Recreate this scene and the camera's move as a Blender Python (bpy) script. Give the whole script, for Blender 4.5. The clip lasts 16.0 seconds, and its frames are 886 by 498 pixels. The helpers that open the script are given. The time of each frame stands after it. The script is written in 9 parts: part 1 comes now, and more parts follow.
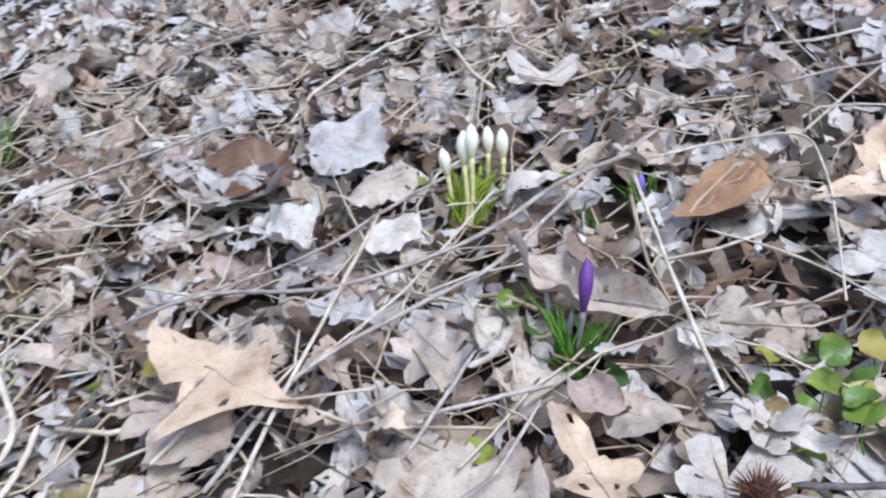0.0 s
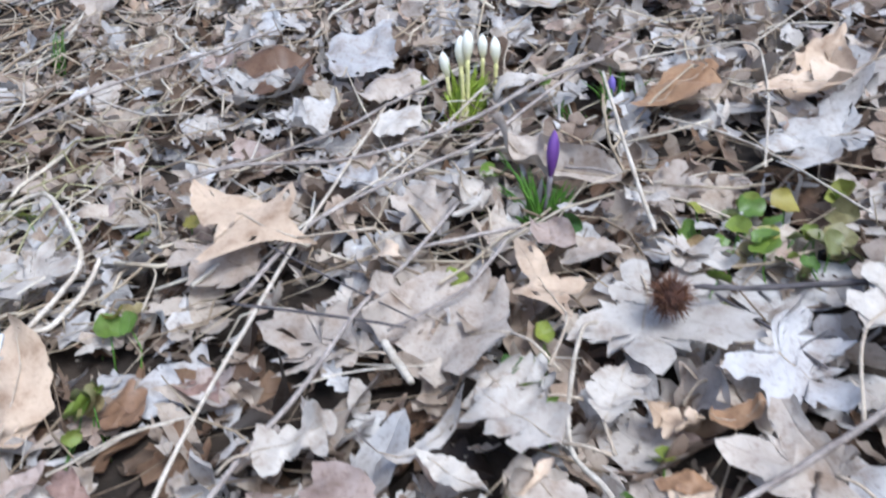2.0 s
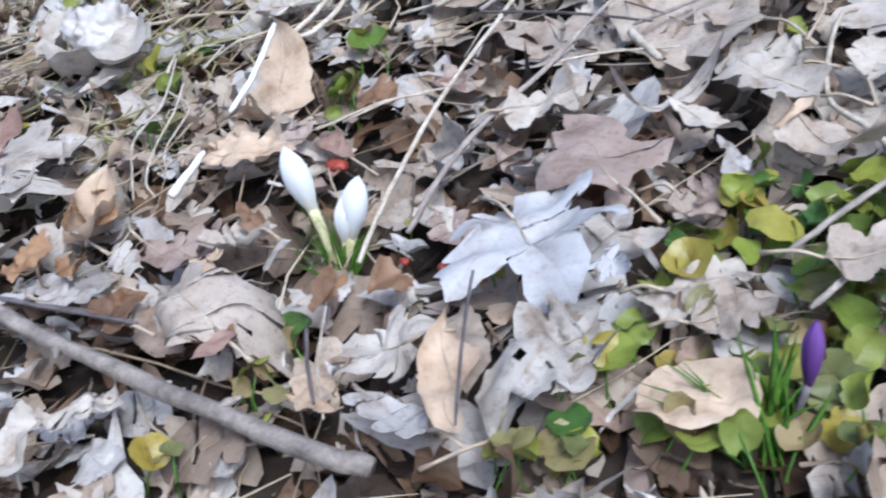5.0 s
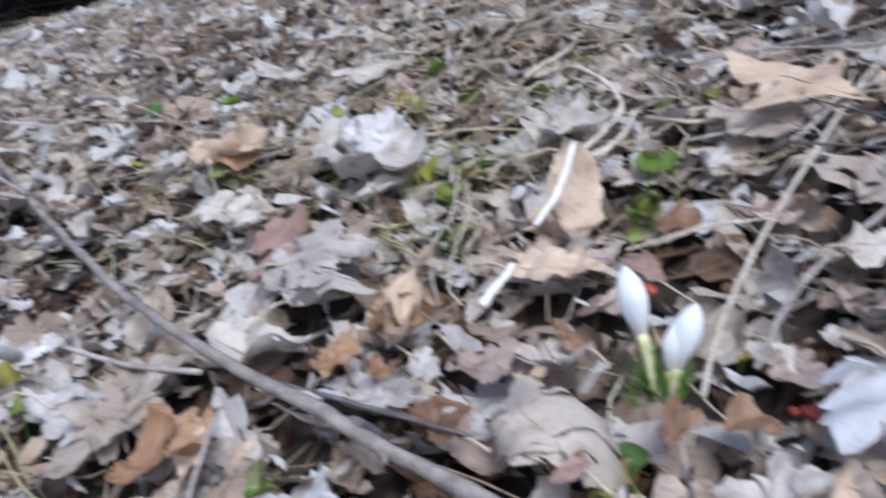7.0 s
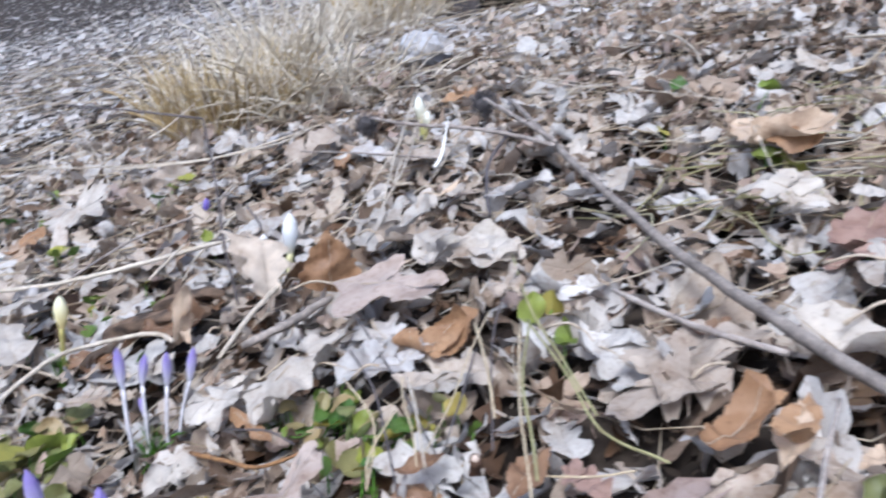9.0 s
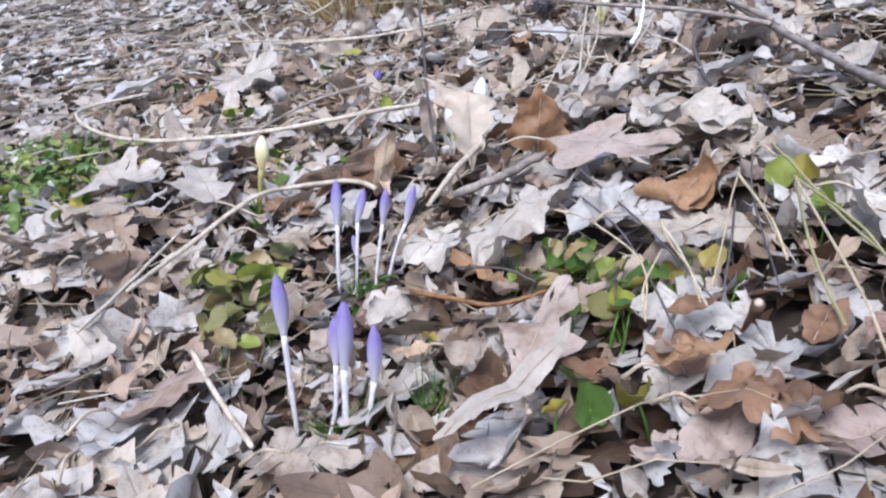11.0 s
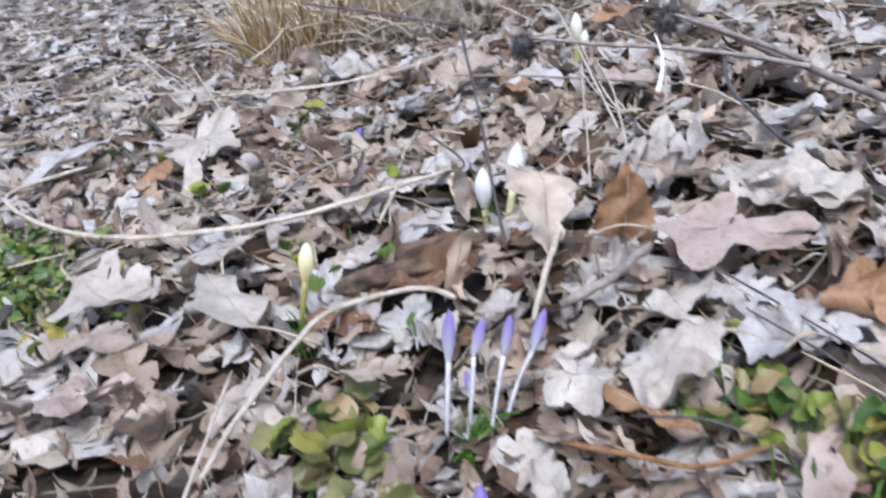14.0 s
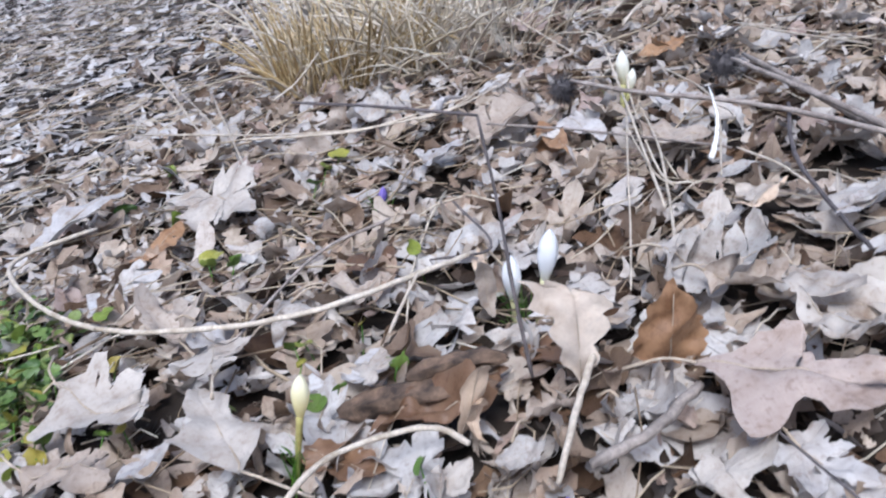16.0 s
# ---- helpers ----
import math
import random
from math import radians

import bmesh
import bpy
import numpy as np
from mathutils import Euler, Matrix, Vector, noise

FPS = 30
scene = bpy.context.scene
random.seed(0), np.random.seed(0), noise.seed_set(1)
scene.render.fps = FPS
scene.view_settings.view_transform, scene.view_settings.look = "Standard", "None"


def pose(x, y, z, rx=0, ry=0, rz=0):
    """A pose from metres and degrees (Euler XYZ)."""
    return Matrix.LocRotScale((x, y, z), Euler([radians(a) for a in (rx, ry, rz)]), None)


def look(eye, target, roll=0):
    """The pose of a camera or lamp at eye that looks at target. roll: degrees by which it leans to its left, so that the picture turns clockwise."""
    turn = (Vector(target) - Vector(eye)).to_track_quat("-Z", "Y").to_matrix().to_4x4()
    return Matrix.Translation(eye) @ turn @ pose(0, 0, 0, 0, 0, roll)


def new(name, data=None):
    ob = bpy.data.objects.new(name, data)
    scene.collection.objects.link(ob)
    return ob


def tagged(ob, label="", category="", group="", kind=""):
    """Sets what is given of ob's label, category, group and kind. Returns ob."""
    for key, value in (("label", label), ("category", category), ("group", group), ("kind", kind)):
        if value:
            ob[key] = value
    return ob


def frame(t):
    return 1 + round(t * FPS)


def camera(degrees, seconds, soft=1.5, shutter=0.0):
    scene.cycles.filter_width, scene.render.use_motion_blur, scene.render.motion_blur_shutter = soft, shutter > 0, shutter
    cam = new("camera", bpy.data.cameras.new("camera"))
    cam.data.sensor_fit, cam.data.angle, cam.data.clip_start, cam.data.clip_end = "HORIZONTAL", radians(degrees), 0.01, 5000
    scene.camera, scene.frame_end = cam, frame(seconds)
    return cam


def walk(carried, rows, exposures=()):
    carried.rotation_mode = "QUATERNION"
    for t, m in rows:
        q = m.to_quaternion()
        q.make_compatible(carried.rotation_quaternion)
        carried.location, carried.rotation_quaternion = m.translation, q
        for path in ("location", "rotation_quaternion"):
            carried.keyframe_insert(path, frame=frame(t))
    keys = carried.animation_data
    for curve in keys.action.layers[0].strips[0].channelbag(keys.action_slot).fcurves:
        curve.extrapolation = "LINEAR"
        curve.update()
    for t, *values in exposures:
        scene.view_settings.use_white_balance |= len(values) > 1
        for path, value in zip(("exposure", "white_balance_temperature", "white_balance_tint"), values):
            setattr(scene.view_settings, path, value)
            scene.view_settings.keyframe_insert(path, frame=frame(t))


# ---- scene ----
cam = camera(54.8, 16.0, soft=2.2, shutter=0.5)
PATH = [
    (0, (0.003, 0.022, 0.346), (-0.098, 1.859, -0.439), -1.6),
    (0.5, (0.0, -0.014, 0.352), (-0.176, 1.822, -0.421), 0.3),
    (1, (0.007, -0.043, 0.352), (-0.084, 1.776, -0.473), 1.5),
    (1.5, (0.006, -0.071, 0.352), (-0.08, 1.746, -0.479), 0.5),
    (2, (0.028, -0.094, 0.326), (-0.118, 1.709, -0.526), -0.5),
    (2.5, (0.04, -0.11, 0.306), (0.118, 1.689, -0.565), -0.3),
    (3, (0.046, -0.13, 0.283), (0.084, 1.638, -0.651), -1.5),
    (3.5, (0.038, -0.156, 0.271), (0.007, 1.619, -0.651), -1.5),
    (4, (0.032, -0.169, 0.245), (-0.264, 1.556, -0.722), -3.8),
    (4.2, (0.027, -0.172, 0.237), (-0.352, 1.518, -0.763), -3.2),
    (6.3, (-0.062, -0.196, 0.21), (-0.638, 1.462, -0.748), -1.7),
    (6.5, (-0.069, -0.197, 0.211), (-0.681, 1.481, -0.69), -1.5),
    (7, (-0.101, -0.202, 0.211), (-0.928, 1.462, -0.527), -0.9),
    (7.5, (-0.132, -0.205, 0.2), (-1.24, 1.331, -0.442), -1.1),
    (8, (-0.154, -0.212, 0.188), (-1.45, 1.186, -0.417), 0.6),
    (8.5, (-0.183, -0.232, 0.174), (-1.629, 0.989, -0.47), 1.8),
    (9, (-0.21, -0.244, 0.163), (-1.712, 0.861, -0.559), 2.7),
    (9.5, (-0.232, -0.257, 0.151), (-1.817, 0.691, -0.617), 3.3),
    (10, (-0.241, -0.273, 0.127), (-1.837, 0.586, -0.72), 2.3),
    (10.2, (-0.245, -0.279, 0.12), (-1.846, 0.559, -0.737), 2.9),
    (12.3, (-0.306, -0.337, 0.087), (-1.741, 0.766, -0.765), 8.1),
    (12.5, (-0.32, -0.341, 0.087), (-1.732, 0.819, -0.725), 8.2),
    (13, (-0.363, -0.353, 0.094), (-1.731, 0.879, -0.687), 7.8),
    (13.5, (-0.39, -0.363, 0.096), (-1.739, 0.795, -0.82), 4.8),
    (14, (-0.422, -0.36, 0.111), (-1.83, 0.778, -0.74), 3.8),
    (14.5, (-0.449, -0.357, 0.117), (-1.929, 0.703, -0.712), 3.9),
    (15, (-0.461, -0.331, 0.139), (-1.935, 0.677, -0.76), 2.7),
    (15.5, (-0.472, -0.303, 0.147), (-1.942, 0.708, -0.757), 0.8),
    (16, (-0.488, -0.286, 0.151), (-1.957, 0.743, -0.734), 2.0),
]
LIGHT = [(0, 0.84, 5400, 7), (1.2, 0.92, 5350, 7), (2.7, 0.68, 5350, 6), (4, 0.76, 5400, 6), (6.5, 0.68, 5350, 8), (7.1, 0.52, 5350, 8), (8, 0.76, 5400, 8), (10, 0.8, 5540, 9), (12.5, 0.78, 5640, 10), (13.3, 0.71, 5590, 10), (14.7, 0.74, 5520, 10), (16, 0.66, 5530, 10)]
walk(cam, [(t, look(eye, target, roll)) for t, eye, target, roll in PATH], LIGHT)

# ---- light ----
world = bpy.data.worlds.new("sky")
scene.world = world
world.use_nodes = True
wn = world.node_tree.nodes
sky = wn.new("ShaderNodeTexSky")
sky.sky_type = 'NISHITA'
sky.sun_disc = False
sky.sun_elevation, sky.sun_rotation = radians(59.5), radians(143.6)
sky.altitude, sky.air_density, sky.dust_density, sky.ozone_density = 100, 0.8, 4.0, 0.5
wn["Background"].inputs["Strength"].default_value = 0.135
world.node_tree.links.new(sky.outputs[0], wn["Background"].inputs[0])
sun_data = bpy.data.lights.new("sun", 'SUN')
sun_data.energy, sun_data.angle, sun_data.color = 2.0, radians(24), (1.0, 0.98, 0.96)
sun = new("sun", sun_data)
sun.matrix_world = look((1.4, -1.9, 4.0), (0, 0, 0))

# ---- ground form ----


# hollows where the crocuses stand and under the platform: place, depth and width
DIPS = [(-0.69, -0.118, 0.022, 0.05), (-0.575, -0.175, 0.03, 0.05), (-0.16, 0.165, 0.014, 0.05), (-0.885, 0.06, 0.018, 0.045), (-1.105, 0.37, 0.01, 0.05), (-1.88, 1.5, 0.075, 0.17)]


def ground_z(x, y):
    """Height of the bank: it rises to the north-east and levels out above and below."""
    s = 0.154 * x + 0.241 * y
    reach = 1.5 if s > 0 else 0.6
    return reach * math.tanh(s / reach) - 0.028 - sum(d * math.exp(-((x - a) ** 2 + (y - b) ** 2) / (2 * w * w)) for a, b, d, w in DIPS)


def ground_array(x, y):
    s = 0.154 * x + 0.241 * y
    reach = np.where(s > 0, 1.5, 0.6)
    return reach * np.tanh(s / reach) - 0.028 - sum(d * np.exp(-((x - a) ** 2 + (y - b) ** 2) / (2 * w * w)) for a, b, d, w in DIPS)


UP = Vector((-0.154, -0.241, 1)).normalized()


def on(x, y, h=0.0):
    return Vector((x, y, ground_z(x, y) + h))


# ---- materials ----


def node(nt, kind, **inputs):
    n = nt.nodes.new(kind)
    for key, value in inputs.items():
        n.inputs[key.replace("_", " ")].default_value = value
    return n


def material(name):
    m = bpy.data.materials.new(name)
    m.use_nodes = True
    nt = m.node_tree
    return m, nt, nt.nodes["Principled BSDF"]


def ramp(nt, stops, constant=False):
    r = nt.nodes.new("ShaderNodeValToRGB")
    if constant:
        r.color_ramp.interpolation = 'CONSTANT'
    while len(r.color_ramp.elements) < len(stops):
        r.color_ramp.elements.new(0.5)
    for e, (p, c) in zip(r.color_ramp.elements, stops):
        e.position, e.color = p, (*c, 1)
    return r


def maths(nt, op, a, b=None, c=None):
    n = nt.nodes.new("ShaderNodeMath")
    n.operation = op
    for i, v in enumerate((a, b, c)):
        if v is None:
            continue
        if isinstance(v, (int, float)):
            n.inputs[i].default_value = v
        else:
            nt.links.new(v, n.inputs[i])
    return n.outputs[0]


def mixed(nt, factor, a, b, blend='MIX'):
    n = nt.nodes.new("ShaderNodeMix")
    n.data_type, n.blend_type = 'RGBA', blend
    for socket, v in ((n.inputs[0], factor), (n.inputs[6], a), (n.inputs[7], b)):
        if isinstance(v, (int, float)):
            socket.default_value = v
        elif isinstance(v, tuple):
            socket.default_value = (*v, 1)
        else:
            nt.links.new(v, socket)
    return n.outputs[2]


def leaf_material(name, stops, island, veins=0.14, thin=0.17, rough=0.5, spots=0.45):
    """Dry or green leaf blade: colour by piece, mottling, spots, a midrib and side veins from the UVs."""
    m, nt, bsdf = material(name)
    link = nt.links.new
    if island:
        pick = nt.nodes.new("ShaderNodeNewGeometry").outputs["Random Per Island"]
    else:
        pick = nt.nodes.new("ShaderNodeObjectInfo").outputs["Random"]
    base = ramp(nt, stops)
    link(pick, base.inputs[0])
    place = nt.nodes.new("ShaderNodeNewGeometry").outputs["Position"]
    big = node(nt, "ShaderNodeTexNoise", Scale=46.0, Detail=5.0, Roughness=0.65)
    small = node(nt, "ShaderNodeTexNoise", Scale=260.0, Detail=4.0, Roughness=0.7)
    link(place, big.inputs["Vector"]), link(place, small.inputs["Vector"])
    mottle = ramp(nt, [(0.28, (0.50, 0.40, 0.32)), (0.44, (0.92, 0.885, 0.855)), (0.56, (1.04, 1.04, 1.04)), (0.72, (1.25, 1.24, 1.22))])
    link(big.outputs[0], mottle.inputs[0])
    colour = mixed(nt, 0.9, base.outputs[0], mottle.outputs[0], 'MULTIPLY')
    speck = ramp(nt, [(0.36, (0.45, 0.36, 0.3)), (0.47, (1, 1, 1))])
    link(small.outputs[0], speck.inputs[0])
    colour = mixed(nt, spots, colour, speck.outputs[0], 'MULTIPLY')
    uv = nt.nodes.new("ShaderNodeUVMap")
    split = nt.nodes.new("ShaderNodeSeparateXYZ")
    link(uv.outputs[0], split.inputs[0])
    side = maths(nt, 'ABSOLUTE', maths(nt, 'SUBTRACT', split.outputs[1], 0.5))
    # feathered side veins, or veins that fan out from the stalk where U is above two
    palmate = maths(nt, 'GREATER_THAN', split.outputs[0], 1.6)
    out = maths(nt, 'SUBTRACT', split.outputs[0], 2.22)
    fan = maths(nt, 'PINGPONG', maths(nt, 'ARCTAN2', side, out), 0.42)
    reach = maths(nt, 'SQRT', maths(nt, 'ADD', maths(nt, 'MULTIPLY', side, side), maths(nt, 'MULTIPLY', out, out)))
    ray = maths(nt, 'MULTIPLY', fan, reach)
    pick_side = nt.nodes.new("ShaderNodeMix")
    link(palmate, pick_side.inputs[0]), link(side, pick_side.inputs[2]), link(ray, pick_side.inputs[3])
    near = pick_side.outputs[0]
    pick_along = nt.nodes.new("ShaderNodeMix")
    link(palmate, pick_along.inputs[0]), link(split.outputs[0], pick_along.inputs[2]), link(reach, pick_along.inputs[3])
    wave = maths(nt, 'SINE', maths(nt, 'MULTIPLY', maths(nt, 'SUBTRACT', pick_along.outputs[0], maths(nt, 'MULTIPLY', near, 0.9)), 58.0))
    rib = ramp(nt, [(0.004, (1, 1, 1)), (0.014, (0, 0, 0))])
    link(near, rib.inputs[0])
    lines = ramp(nt, [(0.92, (0, 0, 0)), (0.99, (0.45, 0.45, 0.45))])
    link(wave, lines.inputs[0])
    vein = maths(nt, 'MAXIMUM', rib.outputs[0], lines.outputs[0])
    colour = mixed(nt, maths(nt, 'MULTIPLY', vein, veins), colour, mixed(nt, 0.5, colour, (0.16, 0.11, 0.07)))
    link(colour, bsdf.inputs["Base Color"])
    bsdf.inputs["Roughness"].default_value = rough
    bsdf.inputs["Specular IOR Level"].default_value = 0.35
    bump = node(nt, "ShaderNodeBump", Strength=0.45, Distance=0.0013)
    wrinkle = node(nt, "ShaderNodeTexNoise", Scale=120.0, Detail=2.0, Roughness=0.5, Distortion=1.2)
    link(place, wrinkle.inputs["Vector"])
    relief = maths(nt, 'ADD', maths(nt, 'MULTIPLY', wrinkle.outputs[0], 0.8), maths(nt, 'ADD', maths(nt, 'MULTIPLY', vein, 0.4), maths(nt, 'ADD', big.outputs[0], maths(nt, 'MULTIPLY', small.outputs[0], 0.4))))
    link(relief, bump.inputs["Height"])
    link(bump.outputs[0], bsdf.inputs["Normal"])
    glow = nt.nodes.new("ShaderNodeBsdfTranslucent")
    link(colour, glow.inputs[0])
    mix = nt.nodes.new("ShaderNodeMixShader")
    mix.inputs[0].default_value = thin
    link(bsdf.outputs[0], mix.inputs[1]), link(glow.outputs[0], mix.inputs[2])
    link(mix.outputs[0], nt.nodes["Material Output"].inputs["Surface"])
    return m


def plain_material(name, a, b, scale=60.0, rough=0.6, bump=0.4, stretch=(1, 1, 1), spec=0.4, jitter=0.0, thin=0.0):
    """Two tones mixed by noise at two scales, with fine relief."""
    m, nt, bsdf = material(name)
    link = nt.links.new
    coord = nt.nodes.new("ShaderNodeTexCoord")
    mp = nt.nodes.new("ShaderNodeMapping")
    mp.inputs["Scale"].default_value = stretch
    link(coord.outputs["Object"], mp.inputs[0])
    big = node(nt, "ShaderNodeTexNoise", Scale=scale, Detail=5.0, Roughness=0.6)
    fine = node(nt, "ShaderNodeTexNoise", Scale=scale * 6, Detail=3.0, Roughness=0.6)
    link(mp.outputs[0], big.inputs["Vector"]), link(mp.outputs[0], fine.inputs["Vector"])
    tone = ramp(nt, [(0.32, a), (0.68, b)])
    link(big.outputs[0], tone.inputs[0])
    grain = ramp(nt, [(0.3, (0.7, 0.7, 0.7)), (0.7, (1.15, 1.15, 1.15))])
    link(fine.outputs[0], grain.inputs[0])
    colour = mixed(nt, 0.8, tone.outputs[0], grain.outputs[0], 'MULTIPLY')
    if jitter:
        hsv = nt.nodes.new("ShaderNodeHueSaturation")
        info = nt.nodes.new("ShaderNodeObjectInfo")
        link(maths(nt, 'ADD', maths(nt, 'MULTIPLY', info.outputs["Random"], jitter), 1 - jitter / 2), hsv.inputs["Value"])
        link(colour, hsv.inputs["Color"])
        colour = hsv.outputs[0]
    link(colour, bsdf.inputs["Base Color"])
    bsdf.inputs["Roughness"].default_value = rough
    bsdf.inputs["Specular IOR Level"].default_value = spec
    bm_node = node(nt, "ShaderNodeBump", Strength=bump, Distance=0.002)
    link(maths(nt, 'ADD', big.outputs[0], maths(nt, 'MULTIPLY', fine.outputs[0], 0.5)), bm_node.inputs["Height"])
    link(bm_node.outputs[0], bsdf.inputs["Normal"])
    if thin:
        glow = nt.nodes.new("ShaderNodeBsdfTranslucent")
        link(colour, glow.inputs[0])
        mix = nt.nodes.new("ShaderNodeMixShader")
        mix.inputs[0].default_value = thin
        link(bsdf.outputs[0], mix.inputs[1]), link(glow.outputs[0], mix.inputs[2])
        link(mix.outputs[0], nt.nodes["Material Output"].inputs["Surface"])
    return m


LITTER = [(0.0, (0.10, 0.062, 0.036)), (0.1, (0.22, 0.16, 0.118)), (0.24, (0.33, 0.26, 0.20)), (0.4, (0.43, 0.36, 0.29)),
          (0.55, (0.48, 0.435, 0.39)), (0.7, (0.43, 0.41, 0.395)), (0.84, (0.53, 0.50, 0.47)), (0.93, (0.40, 0.30, 0.22)), (1.0, (0.36, 0.28, 0.25))]
M_LITTER = leaf_material("litter_leaf", LITTER, True)
# far leaves: sky sheen at grazing angles is put into the colour, paler and greyer
M_FAR = leaf_material("far_leaf_sheen", [(0.0, (0.15, 0.115, 0.09)), (0.12, (0.36, 0.32, 0.29)), (0.4, (0.50, 0.475, 0.46)), (0.7, (0.60, 0.585, 0.575)), (0.9, (0.44, 0.38, 0.33)), (1.0, (0.64, 0.62, 0.60))], True)
M_CRUMB = leaf_material("litter_crumb", [(0.0, (0.025, 0.018, 0.013)), (0.5, (0.07, 0.05, 0.035)), (0.8, (0.19, 0.145, 0.105)), (1.0, (0.44, 0.39, 0.32))], True, veins=0.0)
M_MOULD = leaf_material("leaf_mould", [(0.0, (0.025, 0.017, 0.012)), (0.5, (0.075, 0.044, 0.026)), (0.85, (0.15, 0.088, 0.05)), (1.0, (0.22, 0.14, 0.085))], True)
M_STRAW = leaf_material("litter_straw", [(0.0, (0.2, 0.14, 0.09)), (0.4, (0.40, 0.32, 0.22)), (0.8, (0.58, 0.5, 0.38)), (1.0, (0.62, 0.58, 0.5))], True, veins=0.0, spots=0.3)
LEAVES = {
    "grey": leaf_material("grey_leaf", [(0.0, (0.36, 0.33, 0.30)), (1.0, (0.50, 0.47, 0.44))], False),
    "lilac": leaf_material("silvery_leaf", [(0.0, (0.38, 0.36, 0.35)), (1.0, (0.50, 0.475, 0.46))], False),
    "cream": leaf_material("cream_leaf", [(0.0, (0.62, 0.52, 0.42)), (1.0, (0.66, 0.56, 0.46))], False, thin=0.35, spots=0.15),
    "silver": leaf_material("pale_silver_leaf", [(0.0, (0.43, 0.425, 0.44)), (1.0, (0.50, 0.495, 0.51))], False, spots=0.2),
    "beige": leaf_material("beige_leaf", [(0.0, (0.33, 0.27, 0.22)), (1.0, (0.45, 0.385, 0.325))], False),
    "tan": leaf_material("tan_leaf", [(0.0, (0.50, 0.375, 0.265)), (1.0, (0.60, 0.47, 0.35))], False, spots=0.25),
    "pink": leaf_material("pinkish_leaf", [(0.0, (0.32, 0.245, 0.21)), (1.0, (0.44, 0.36, 0.31))], False),
    "brown": leaf_material("brown_leaf", [(0.0, (0.13, 0.075, 0.045)), (1.0, (0.24, 0.14, 0.08))], False),
    "rust": leaf_material("rusty_leaf", [(0.0, (0.26, 0.145, 0.075)), (1.0, (0.40, 0.25, 0.14))], False),
    "pale": leaf_material("pale_leaf", [(0.0, (0.42, 0.37, 0.32)), (1.0, (0.52, 0.47, 0.41))], False, spots=0.3),
    "white": leaf_material("bleached_leaf", [(0.0, (0.41, 0.365, 0.32)), (1.0, (0.52, 0.475, 0.425))], False, spots=0.3),
    "red": leaf_material("reddish_leaf", [(0.0, (0.26, 0.165, 0.13)), (1.0, (0.32, 0.21, 0.17))], False),
}
M_GREEN = leaf_material("green_leaf", [(0.0, (0.06, 0.125, 0.03)), (0.4, (0.13, 0.20, 0.035)), (0.75, (0.25, 0.29, 0.05)), (1.0, (0.36, 0.29, 0.06))], False, veins=0.12, thin=0.22, rough=0.32, spots=0.35)
M_DULL_GREEN = leaf_material("dull_green_leaf", [(0.0, (0.12, 0.145, 0.05)), (0.5, (0.22, 0.205, 0.085)), (1.0, (0.34, 0.25, 0.13))], False, veins=0.2, thin=0.22, rough=0.4, spots=0.35)
M_YELLOW_GREEN = leaf_material("yellow_green_leaf", [(0.0, (0.17, 0.22, 0.045)), (0.6, (0.23, 0.26, 0.05)), (1.0, (0.33, 0.25, 0.065))], False, veins=0.2, thin=0.22, rough=0.45, spots=0.15)
M_SOIL = plain_material("soil", (0.014, 0.010, 0.007), (0.05, 0.035, 0.024), 30.0, 0.95, 1.0)
M_PALE_STALK = plain_material("pale_stalk", (0.34, 0.275, 0.20), (0.60, 0.53, 0.44), 90.0, 0.6, 0.3, (1, 1, 1), jitter=0.25)
M_GREY_TWIG = plain_material("grey_twig", (0.18, 0.145, 0.125), (0.40, 0.345, 0.305), 70.0, 0.75, 0.7, jitter=0.3)
M_BLEACHED = leaf_material("bleached_white_leaf", [(0.0, (0.52, 0.49, 0.465)), (1.0, (0.58, 0.55, 0.52))], False, spots=0.15)
M_BRANCH = plain_material("slate_branch", (0.135, 0.112, 0.097), (0.33, 0.28, 0.243), 80.0, 0.7, 0.8)
M_STRAW_STALK = plain_material("straw_stalk", (0.36, 0.27, 0.16), (0.58, 0.48, 0.33), 90.0, 0.6, 0.3)
M_DARK_TWIG = plain_material("dark_twig", (0.05, 0.042, 0.042), (0.14, 0.118, 0.116), 80.0, 0.7, 0.7, jitter=0.3)

# ---- shapes ----


